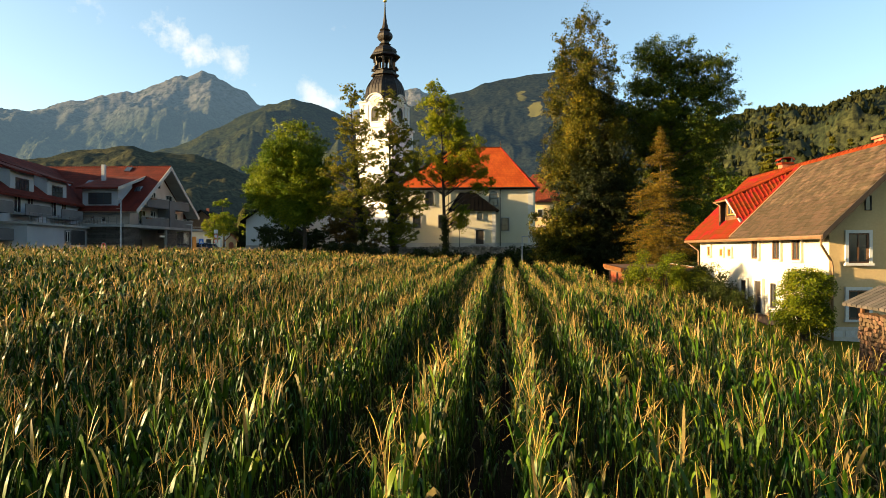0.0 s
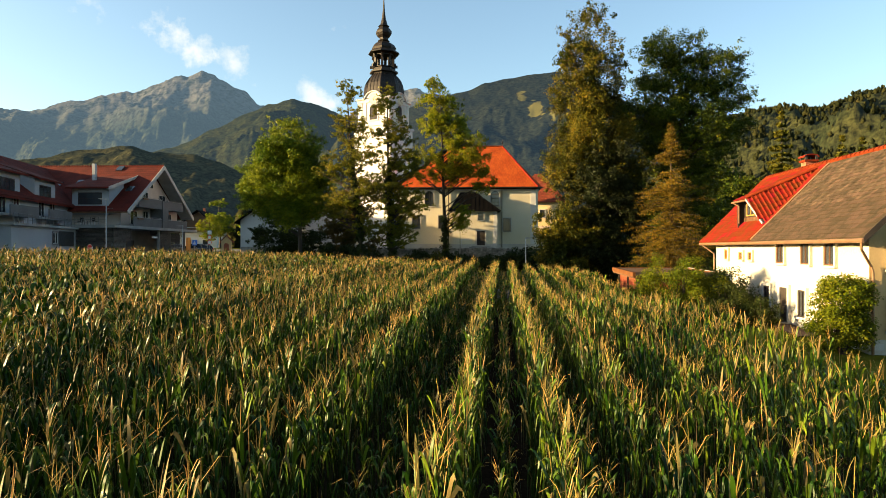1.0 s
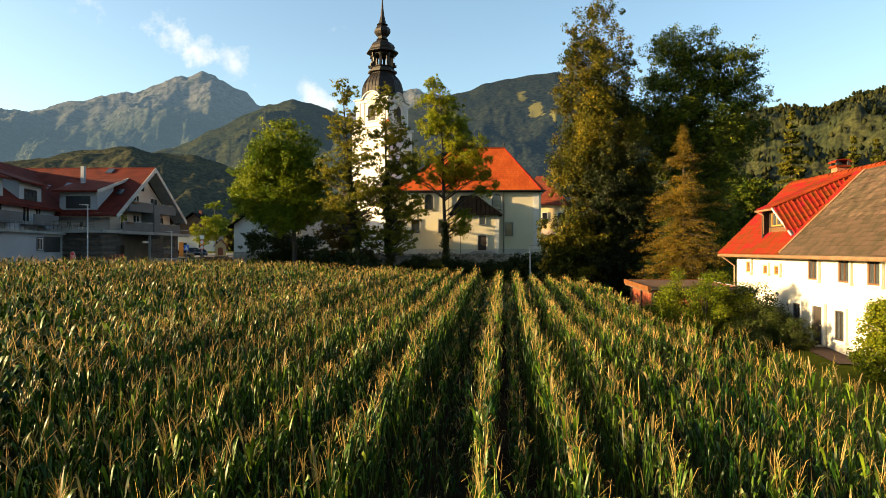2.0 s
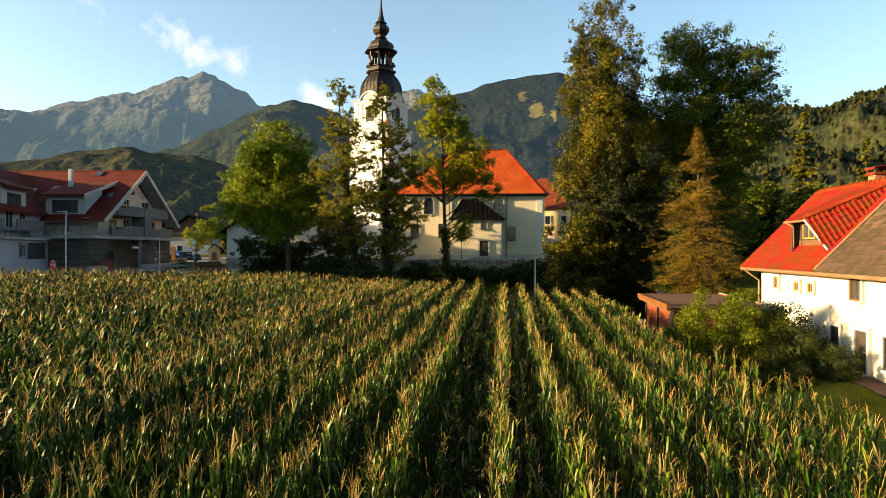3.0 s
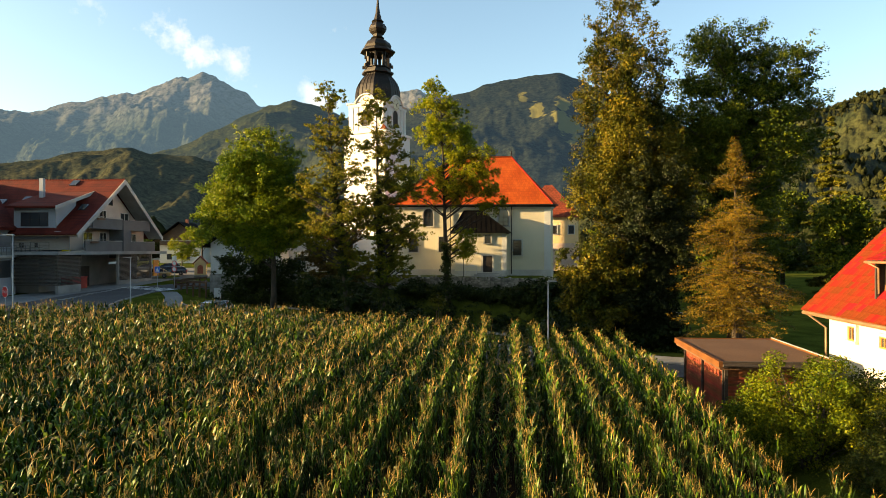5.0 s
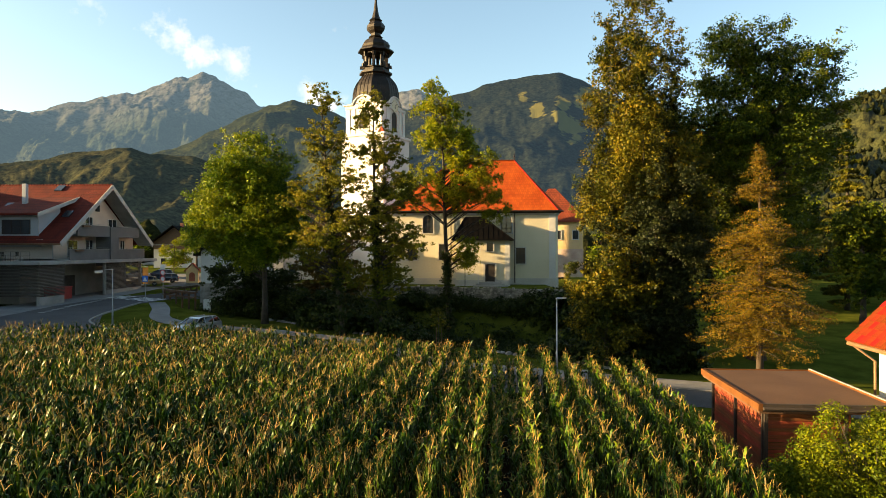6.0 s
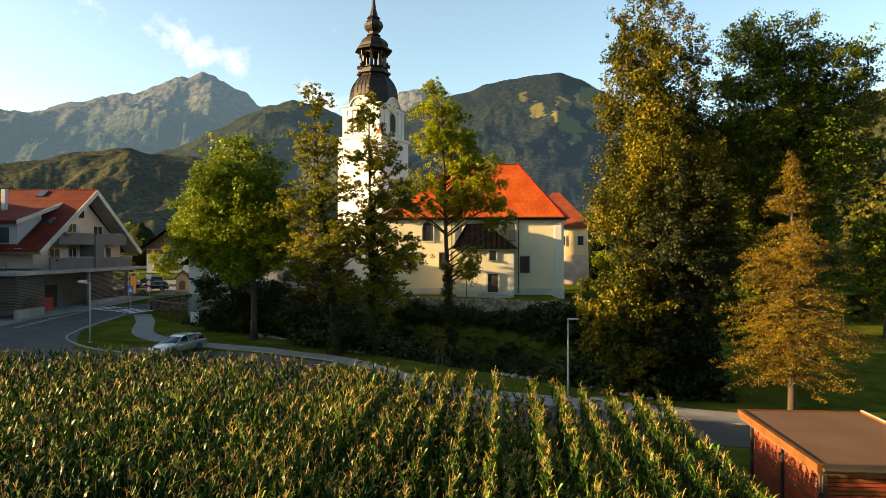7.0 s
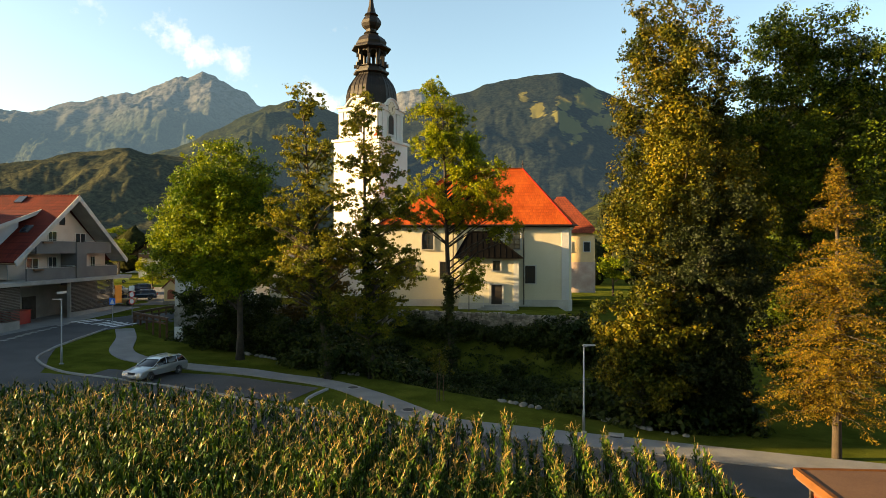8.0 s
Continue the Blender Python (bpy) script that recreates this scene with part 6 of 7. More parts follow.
    for y, z, w, hh in ((10.9, 4.0, 0.5, 0.45), (12.2, 4.0, 0.5, 0.45), (14.4, 4.0, 0.5, 0.6), (10.6, 1.72, 0.5, 0.45), (12.4, 1.72, 0.5, 0.45)):
        window_unit(hs_side(long, y), 0, 0, z, w, hh, M_WINORANGE, bars=(1, 0), surround=M_HOUSE, label="small lacquered wooden window")
    for y in (8.8, 5.1):
        window_unit(hs_side(long, y), 0, 0, 1.48, 0.7, 1.25, M_WOODDARK, bars=(1, 0), surround=M_WHITE)
    dr = thing("front_door", Matrix.Translation((-6.85, -0.02, 1.1)), "", "")
    dr.parent = long
    del_tags(dr)
    part("door_leaf", Shape().box(-0.42, 0.42, -0.05, 0.04, 0, 1.66), M_WOODDARK, dr, "dark panelled door")
    fr = Shape()
    fr.box(-0.58, -0.42, -0.12, 0, 0, 1.8), fr.box(0.42, 0.58, -0.12, 0, 0, 1.8), fr.box(-0.42, 0.42, -0.12, 0, 1.66, 1.8)
    part("door_frame", fr, M_WHITE, dr)
    part("door_step", Shape().box(-0.7, 0.7, -0.5, -0.06, -0.3, -0.01), M_CONC, dr)
    part("door_handle", Shape().tube([(0.32, -0.1, 0.85), (0.2, -0.1, 0.85)], 0.015, 6), M_METAL, dr)
    # gable windows
    for x, z, w, hh in ((1.12, 3.85, 0.82, 1.25), (1.12, 1.5, 0.82, 1.22), (5.0, 3.85, 0.85, 1.25), (5.0, 1.5, 0.85, 1.22)):
        window_unit(hs, x, -0.02, z, w, hh, M_WOODBROWN, bars=(1, 0), surround=M_WHITE, label="brown window with a broad white surround")
    window_unit(hs, 1.52, -0.02, 6.05, 0.26, 0.62, M_WOODDARK, bars=(0, 0))
    for x in (0.12, 0.6):
        part("vent_plate", Shape().box(x, x + 0.36, -0.08, -0.05, 0.78, 1.02), M_METAL, hs)
    # dormer
    dm = thing("dormer", Matrix.Translation((0, 0, 0)), "", "")
    dm.parent = hs
    del_tags(dm)
    # a dormer with a straight front eave, its roof running back to the ridge, and a tiled slope on the near side
    x0, zl, zt = 0.45, 6.02, 7.3
    F, Q = Vector((-0.1, 11.25, 7.4)), Vector((-0.1, 13.25, 7.4))
    B, R = Vector((3.15, 10.1, 8.9)), Vector((3.15, 13.25, 8.9))
    V = Vector((0.2, 9.75, 5.98))
    part("dormer_wall", Shape().prism([(9.95, zl - 0.2), (13.0, zl - 0.2), (13.0, zt), (11.35, zt)], x0, 2.2, "x"), M_WOODDARK, dm, "dark boarded dormer front")
    for k in range(15):
        yy = 10.0 + k * 0.2
        part("board", Shape().box(x0 - 0.035, x0 - 0.004, yy, yy + 0.18, zl - 0.12, zl + (0.42 if yy > 10.3 else 0.1)), M_WOODBROWN, dm)
    for yy in (12.92,):
        part("dormer_post", Shape().box(0.06, 0.16, yy, yy + 0.1, zl - 0.28, zt), M_WOODDARK, dm)
    part("dormer_cheek", Shape().prism([(0.1, 5.75), (3.0, 8.75), (0.1, zt)], 13.0, 13.08, "y"), M_WOODDARK, dm, "dark boarded cheek")
    window_unit(hs_side(long, 11.95), 0, x0 - 0.02, 6.5, 1.15, 0.75, M_WINORANGE, bars=(1, 0), label="lacquered wooden dormer window")
    part("dormer_soffit", Shape().add([(-0.1, 11.3, 7.3), (-0.1, 13.2, 7.3), (0.6, 13.2, 7.5), (0.6, 11.1, 7.5), (-0.1, 11.3, 7.36), (-0.1, 13.2, 7.36)], [(0, 1, 2, 3), (0, 1, 5, 4)]), M_WOODDARK, dm)
    part("dormer_gutter", Shape().tube([(-0.16, 11.2, 7.34), (-0.16, 13.3, 7.34)], 0.055, 6), M_GUTTER, dm)
    part("dormer_pipe", Shape().tube([(-0.16, 13.1, 7.3), (0.02, 12.7, 7.1), (0.02, 12.68, 6.1)], 0.035, 6), M_GUTTER, dm)
    ux_, uy_ = Vector((0, -1, 0)), (R - Q).normalized()
    n_ = ux_.cross(uy_)
    top_ = part("dormer_roof", Shape().add([tuple(q + n_ * o) for o in (-0.1, 0.0) for q in (Q, F, B, R)], [(0, 1, 2, 3), (4, 5, 6, 7), (0, 1, 5, 4), (3, 0, 4, 7)]), M_WOODDARK, dm, "red tiled dormer roof")
    reach = (R - Q).length
    tile_field(top_, Q + n_ * 0.015, ux_, uy_, 3.2, reach, 0.33, 0.37, M_TILEPIECE, "roof_tile", 90, 0.045, 0.02, skip=lambda a, b: a > 2.05 + 1.15 * b / reach)
    n_ = (B - F).cross(V - F).normalized()
    n_ = n_ if n_.z > 0 else -n_
    side_ = part("dormer_roof", Shape().add([tuple(q + n_ * o) for o in (-0.08, 0.0) for q in (F, V, B)], [(0, 1, 2), (3, 4, 5), (0, 1, 4, 3), (1, 2, 5, 4), (2, 0, 3, 5)]), M_WOODDARK, dm, "red pantiled side slope of the dormer")
    ux_ = (B - F).normalized()
    uy_ = n_.cross(ux_)
    uy_ = uy_ if uy_.z > 0 else -uy_
    deep, ln, vx = -(V - F).dot(uy_), (B - F).length, (V - F).dot(ux_)

    def outside(a, b):
        t = b / deep
        return a < vx * (1 - t) - 0.02 or a > vx + (ln - vx) * t + 0.2
    tile_field(side_, F - uy_ * deep + n_ * 0.015, ux_, uy_, ln, deep, 0.22, 0.30, M_TILEPIECE, "roof_tile", 150, 0.075, 0.03, skip=outside)
    part("dormer_barge", Shape().tube([V + Vector((-0.06, 0, 0.0)), F + Vector((-0.06, 0, 0.0))], 0.065, 4), M_CONC, dm)
    part("dormer_ridge", Shape().tube([F + Vector((-0.05, 0, 0.08)), B + Vector((0, 0, 0.12))], 0.1, 7), M_TILEPIECE, dm)
    # chimney
    ck = part("chimney", Shape().box(c - 0.03, c + 0.53, 11.87, 12.43, apex - 0.7, apex + 0.55), M_BRICK, hs, "red brick chimney")
    part("chimney_cap", Shape().box(c - 0.12, c + 0.62, 11.78, 12.52, apex + 0.55, apex + 0.66), M_TILEPIECE, ck)
    cc = Shape()
    arc = [(c + 0.25 - 0.40 * math.cos(math.pi * k / 8), apex + 0.84 + 0.14 * math.sin(math.pi * k / 8)) for k in range(9)]
    cc.prism(arc + [(x, z - 0.05) for x, z in arc[::-1]], 11.78, 12.52, "y")
    part("chimney_hood", cc, M_TILEPIECE, ck, "half-round red chimney hood")
    for y in (11.82, 12.38):
        for x in (c - 0.08, c + 0.48):
            part("hood_prop", Shape().box(x, x + 0.1, y, y + 0.1, apex + 0.66, apex + 0.95), M_BLACK, ck)
    ck2 = part("chimney", Shape().box(c + 0.3, c + 1.0, 2.6, 3.3, apex - 0.9, apex + 0.55), M_BRICK, hs, "low brick chimney")
    part("chimney_cap", Shape().box(c + 0.2, c + 1.1, 2.5, 3.4, apex + 0.55, apex + 0.66), M_BRICK, ck2)
    strip("house_terrace", [(15.75, 29.5, 1.1), (16.9, 42, 1.1)], 1.1, 0.05, M_PATH, "dark reddish paved strip along the farmhouse", "terrace", 0.1)


def hs_side(side, y):
    """A spot on the long wall, y metres along it, facing out."""
    ob = new("wall_bay")
    ob.parent, ob.matrix_basis = side, Matrix.Translation((-y, -0.02, 0))
    return ob


build_house()


# ---- garage ----
def build_garage():
    g = thing("timber_garage", pose(11.4, 40.4, 1.12, 1.2, 0, -4.0), "red boarded timber garage with a flat brown roof", "garage")
    W, D, H = 4.7, 6.1, 3.0
    for k in range(19):
        z = 0.15 + k * 0.135
        part("side_slat", Shape().box(0.40, 0.44, 0.6, D - 0.3, z, z + 0.125), M_WOODRED, g)
    for k in range(3):
        y = 0.55 + k * (D - 0.9) / 2
        part("post", Shape().box(0.3, 0.42, y - 0.05, y + 0.05, 0, H - 0.3), M_WOODDARK, g)
    for k in range(19):
        z = 0.15 + k * 0.135
        part("board", Shape().box(0.45, 3.2, 0.5, 0.54, z, z + 0.11), M_WOODRED, g)
    for x in (0.36, 3.2, W - 0.3):
        part("post", Shape().box(x, x + 0.13, 0.42, 0.55, 0, H - 0.3), M_WOODDARK, g)
    part("back_wall", Shape().box(0.43, W - 0.2, D - 0.36, D - 0.3, 0, H - 0.3), M_WOODRED, g)
    part("side_wall", Shape().box(W - 0.26, W - 0.2, 2.4, D - 0.36, 0, H - 0.3), M_WOODRED, g)
    part("roof_slab", Shape().box(0, W, 0, D, H - 0.3, H + 0.02), M_ROOFPANEL, g, "flat brown roof membrane")
    part("fascia", Shape().box(-0.06, 0.1, -0.06, D + 0.06, H - 0.2, H + 0.06), M_FASCIA, g, "raised brown roof edge")
    part("fascia", Shape().box(0.1, W, -0.06, 0.04, H - 0.2, H + 0.06), M_WOODDARK, g)
    part("fascia", Shape().box(0.1, W, D - 0.04, D + 0.06, H - 0.2, H + 0.06), M_FASCIA, g)
    part("fascia", Shape().box(W - 0.06, W + 0.06, 0.04, D - 0.04, H - 0.2, H + 0.1), M_FASCIA, g)
    part("roof_trim", Shape().box(W - 0.06, W + 0.03, 0.04, D - 0.04, H + 0.1, H + 0.13), M_KERB, g, "pale metal roof edge")
    part("gutter", Shape().tube([(0.1, -0.12, H - 0.1), (W, -0.12, H - 0.14)], 0.06, 8), M_WOODDARK, g)


build_garage()


# ---- street furniture ----
def street_lamp(x, y, h, turn, lean=0.0):
    lp = thing("street_lamp", pose(x, y, ground_z(x, y) + 0.05, 0, lean, turn), "slim galvanised street lamp with a flat head", "street lamp", "street lamps")
    part("base_plate", Shape().lathe([(0.16, 0), (0.16, 0.06), (0.09, 0.1)], 12), M_CONC, lp)
    part("pole", Shape().lathe([(0.075, 0), (0.07, 1.2), (0.05, 1.25), (0.042, h)], 12), M_GALV, lp, smooth=True)
    hd = Shape()
    hd.prism([(-0.06, h), (0.05, h + 0.05), (0.62, h + 0.03), (0.62, h - 0.02), (-0.06, h - 0.06)], -0.11, 0.11, "y")
    part("lamp_head", hd, M_GALV, lp)
    return lp


street_lamp(7.4, 59.2, 4.75, 0)
street_lamp(-28.3, 71.2, 4.75, 180)


# ---- cars ----
def build_car(name, m, paint, label, estate=True):
    """A car at the origin, nose along +x, standing on z = 0."""
    c = thing(name, m, label, "car", "cars")
    W = 0.88

    def hull(s, side, half, inset=0.0):
        n = len(side)
        vs = [(x, -half + inset * max(0, z - 0.9), z) for x, z in side] + [(x, half - inset * max(0, z - 0.9), z) for x, z in side]
        return s.add(vs, [tuple(range(n))[::-1], tuple(range(n, 2 * n))] + [(i, (i + 1) % n, n + (i + 1) % n, n + i) for i in range(n)])

    def wheel_gap(cx):
        return [(cx - 0.36 * math.cos(math.pi * k / 6), 0.33 + 0.36 * math.sin(math.pi * k / 6)) for k in range(7)]

    low = [(2.36, 0.30), (2.40, 0.55), (2.28, 0.74), (1.7, 0.86), (1.05, 0.96), (-1.9, 0.98), (-2.32, 0.92), (-2.38, 0.55), (-2.3, 0.30)]
    under = [(-2.3, 0.25)] + wheel_gap(-1.42) + wheel_gap(1.42) + [(2.36, 0.25)]
    s = Shape()
    hull(s, low + under, W)
    part("body", s, paint, c, bevel=0.05, smooth=True)
    roof_back = -2.05 if estate else -1.35
    cab = [(1.15, 0.94), (0.35, 1.36), (-0.1, 1.44), (roof_back + 0.35, 1.42), (roof_back + 0.1, 1.34), (-2.28 if estate else -1.95, 0.97)]
    s = Shape()
    hull(s, cab, W - 0.06, 0.34)
    part("greenhouse", s, M_CARGLASS, c, "dark tinted glass", bevel=0.03, smooth=True)
    s = Shape()
    hull(s, [(0.36, 1.375), (-0.1, 1.455), (roof_back + 0.3, 1.44), (roof_back + 0.08, 1.355), (roof_back + 0.12, 1.33), (-0.1, 1.42), (0.34, 1.35)], W - 0.1, 0.34)
    part("roof", s, paint, c)
    for y in (-1, 1):
        for x0, z0, x1, z1 in ((1.15, 0.95, 0.35, 1.38), (-0.2, 0.96, -0.25, 1.44), (-1.3, 0.96, -1.3, 1.42), (-2.22 if estate else -1.9, 0.96, roof_back + 0.1, 1.36)):
            part("pillar", Shape().tube([(x0, y * (W - 0.055), z0), (x1, y * (W - 0.055 - 0.34 * (z1 - 0.9)), z1)], 0.024, 5), paint, c)
        if estate:
            part("roof_rail", Shape().tube([(0.1, y * 0.6, 1.47), (-0.1, y * 0.6, 1.5), (-1.7, y * 0.6, 1.49), (-1.85, y * 0.6, 1.44)], 0.02, 5), M_METAL, c)
        part("mirror", Shape().box(0.72, 0.86, y * 0.9 - 0.08, y * 0.9 + 0.08, 0.95, 1.08), paint, c, bevel=0.03)
        part("headlight", Shape().box(2.22, 2.36, y * 0.62 - 0.18, y * 0.62 + 0.18, 0.58, 0.72), M_WHITE, c, "clear headlight", bevel=0.04)
        part("tail_light", Shape().box(-2.37, -2.28, y * 0.72 - 0.12, y * 0.72 + 0.12, 0.62, 0.9), M_TAIL, c, "red tail light", bevel=0.03)
        for x in (1.42, -1.42):
            tyre = part("wheel", Shape().add([], []).lathe([(0.2, -0.1), (0.29, -0.105), (0.325, -0.07), (0.325, 0.07), (0.29, 0.105), (0.2, 0.1)], 20), M_BLACK, c, "", True,
                        Matrix.Translation((x, y * 0.79, 0.325)) @ Matrix.Rotation(math.pi / 2, 4, "X"))
            rim = Shape()
            rim.lathe([(0.22, -0.04), (0.22, 0.04)], 18)
            for k in range(5):
                rim.box(-0.03, 0.03, 0, 0.2, -0.1, 0.1, Matrix.Rotation(2 * math.pi * k / 5, 4, "Z"))
            part("rim", rim, M_METAL, tyre, "alloy rim")
    part("grille", Shape().box(2.33, 2.41, -0.32, 0.32, 0.56, 0.72), M_BLACK, c, "dark grille", bevel=0.02)
    part("bumper", Shape().box(2.28, 2.44, -0.8, 0.8, 0.32, 0.5), paint, c, bevel=0.05)
    part("number_plate", Shape().box(2.44, 2.455, -0.26, 0.26, 0.38, 0.48), M_WHITE, c, "pale plate with a dark bar")
    return c


M_TAIL = surface("tail_glass", (0.4, 0.01, 0.01), (0.5, 0.02, 0.015), 3, 20, 0.2, 0)
P_SILVER = surface("silver_paint", (0.30, 0.31, 0.32), (0.35, 0.36, 0.37), 1, 60, 0.3, 0, metal=0.6, coat=1.0, dirt=0.08)
P_DARK = surface("dark_blue_paint", (0.015, 0.025, 0.05), (0.02, 0.035, 0.065), 1, 60, 0.25, 0, metal=0.3, coat=1.0, dirt=0.08)
P_YELLOW = surface("yellow_paint", (0.45, 0.40, 0.06), (0.52, 0.46, 0.08), 1, 60, 0.3, 0, coat=1.0, dirt=0.08)
P_GOLD = surface("bronze_paint", (0.28, 0.17, 0.07), (0.34, 0.21, 0.09), 1, 60, 0.3, 0, metal=0.5, coat=1.0, dirt=0.08)


def parked(name, x, y, heading, paint, label, estate=True, lift=0.04):
    return build_car(name, pose(x, y, ground_z(x, y) + lift, 0, 0, heading) @ Matrix.Scale(0.92, 4), paint, label, estate)


parked("estate_car", -20.1, 68.5, 251, P_SILVER, "silver estate car parked in the bay", True, 0.05)
parked("parked_car", -41.6, 105.0, 200, P_GOLD, "bronze hatchback parked beside the street", False)
parked("parked_car", -41.7, 111.0, 200, P_DARK, "dark blue estate parked beside the street", True)
parked("parked_car", -49.4, 118.5, 200, P_SILVER, "silver car parked in the second row", False)
parked("parked_car", -46.6, 120.5, 200, P_DARK, "dark car parked in the second row", True)
parked("parked_car", -59.5, 139.0, 200, P_YELLOW, "small yellow car at the far end of the car park", False)
strip("car_park", [(-60, 108), (-36, 122)], 26, 0.03, M_ASPHALT, "grey asphalt car park behind the flats", "car park", 0, 2.0)


# ---- signs, cabinet, posts ----
M_SIGNBLUE = surface("sign_blue", (0.02, 0.14, 0.55), (0.03, 0.17, 0.62), 2, 30, 0.4, 0)
M_SIGNRED = surface("sign_red", (0.55, 0.02, 0.02), (0.62, 0.03, 0.03), 2, 30, 0.4, 0)
M_CABINET = surface("cabinet_grey", (0.55, 0.55, 0.53), (0.62, 0.62, 0.60), 2, 30, 0.6, 0.1)


def sign_post(name, x, y, turn, label, h=2.9):
    sp = thing(name, pose(x, y, ground_z(x, y) + 0.02, 0, 0, turn), label, "road sign", "road signs")
    part("post", Shape().lathe([(0.035, 0), (0.035, h), (0.02, h + 0.02)], 8), M_GALV, sp)
    return sp


def disc(r, z, y0, y1, n=24, turn=0.0):
    return Shape().prism([(r * math.cos(2 * math.pi * k / n + turn), z + r * math.sin(2 * math.pi * k / n + turn)) for k in range(n)], y0, y1, "y")


def build_signs():
    a = sign_post("crossing_sign", -34.2, 89.6, -12, "blue square pedestrian crossing sign on a post", 2.75)
    part("panel", Shape().box(-0.36, 0.36, -0.06, -0.04, 2.05, 2.77), M_SIGNBLUE, a, "blue panel", bevel=0.01)
    part("triangle", Shape().prism([(-0.27, 2.16), (0.27, 2.16), (0, 2.66)], -0.066, -0.061, "y"), M_PAINTW, a, "white triangle")
    b = sign_post("traffic_sign", -32.0, 89.2, -12, "tall post with two round red-rimmed traffic signs", 4.2)
    for z in (3.2, 2.5):
        part("panel", disc(0.32, z, -0.06, -0.04), M_SIGNRED, b, "red rim")
        part("centre", disc(0.24, z, -0.066, -0.061), M_PAINTW, b, "white centre")
    part("plate", Shape().box(-0.3, 0.3, -0.06, -0.04, 3.58, 4.1), M_PAINTW, b, "white plate")
    c = sign_post("stop_sign", -33.2, 62.0, -30, "red octagonal stop sign on a post", 2.7)
    part("rim", disc(0.45, 2.4, -0.06, -0.04, 8, math.pi / 8), M_PAINTW, c, "white rim")
    part("panel", disc(0.42, 2.4, -0.066, -0.061, 8, math.pi / 8), M_SIGNRED, c, "red octagon")
    cu = bpy.data.curves.new("lettering", "FONT")
    cu.body, cu.size, cu.align_x, cu.align_y, cu.extrude = "STOP", 0.3, "CENTER", "CENTER", 0.003
    cu.materials.append(M_PAINTW)
    tx = new("lettering", cu)
    tx.parent, tx.matrix_basis = c, Matrix.Translation((0, -0.072, 2.4)) @ Matrix.Rotation(math.pi / 2, 4, "X")
    tx["label"] = "white word STOP"
    bx = thing("utility_cabinet", pose(-24.8, 83.4, ground_z(-24.8, 83.4), 0, 0, 12), "pale grey utility cabinet on the grass", "cabinet")
    part("body", Shape().box(-0.35, 0.35, -0.2, 0.2, 0.15, 1.35), M_CABINET, bx, bevel=0.015)
    part("plinth", Shape().box(-0.37, 0.37, -0.22, 0.22, -0.1, 0.15), M_CONC, bx)
    part("lid", Shape().prism([(-0.4, 1.35), (0.4, 1.35), (0.36, 1.43), (-0.36, 1.43)], -0.24, 0.24, "y"), M_CABINET, bx)
    part("door", Shape().box(-0.31, 0.31, -0.215, -0.2, 0.2, 1.3), M_CABINET, bx)
    part("latch", Shape().box(0.2, 0.26, -0.23, -0.215, 0.7, 0.82), M_METAL, bx)
    # crossing stripes
    for k in range(7):
        x, y = -38.2 + 0.86 * k, 91.6 - 0.35 * k
        s = Shape()
        pts = [(-0.25, -1.4), (0.25, -1.4), (0.25, 1.4), (-0.25, 1.4)]
        q = Matrix.Rotation(radians(-28), 4, "Z")
        vs = []
        for px, py in pts:
            w = q @ Vector((px, py, 0))
            vs.append((x + w.x, y + w.y, ground_z(x + w.x, y + w.y) + 0.043))
        s.add(vs, [(0, 1, 2, 3)])
        tagged(part("crossing_stripe", s, M_PAINTW), "white painted crossing stripe on asphalt", "road marking", "crossing stripes", "structure")
    # pale pavers along the forecourt
    for k in range(13):
        x, y = -38.3 - 0.03 * k, 77.5 + 1.05 * k
        s = Shape()
        s.box(-0.28, 0.28, -0.34, 0.34, -0.03, 0.012)
        tagged(part("paver", s, M_KERB, None, "", False, pose(x, y, ground_z(x, y) + 0.043, 0, 0, 12)), "pale paving block at the road's edge", "paver", "edge pavers", "structure")
    # manholes and a drain
    for x, y in ((-2.3, 62.4), (-6.3, 67.2)):
        mh = thing("manhole", pose(x, y, ground_z(x, y) + 0.062), "round dark iron manhole cover in the path", "manhole", "manholes")
        part("ring", Shape().lathe([(0.5, 0), (0.5, 0.012), (0.36, 0.012)], 24), M_KERB, mh)
        part("cover", Shape().lathe([(0.35, 0), (0.35, 0.018), (0.02, 0.018)], 24), M_BLACK, mh, "dark iron cover")
    dr = thing("drain_inlet", pose(9.0, 58.6, ground_z(9.0, 58.6) + 0.1, 0, 0, -15), "concrete drain inlet beside the pavement", "drain")
    part("body", Shape().box(-0.4, 0.4, -0.25, 0.25, -0.1, 0.12), M_CONC, dr)
    # black sheet on the solid body, for the shade in the inlet
    part("opening", Shape().box(-0.3, 0.3, -0.26, -0.25, -0.05, 0.06), M_BLACK, dr)


build_signs()
street_lamp(-28.3, 55.6, 6.9, 180)


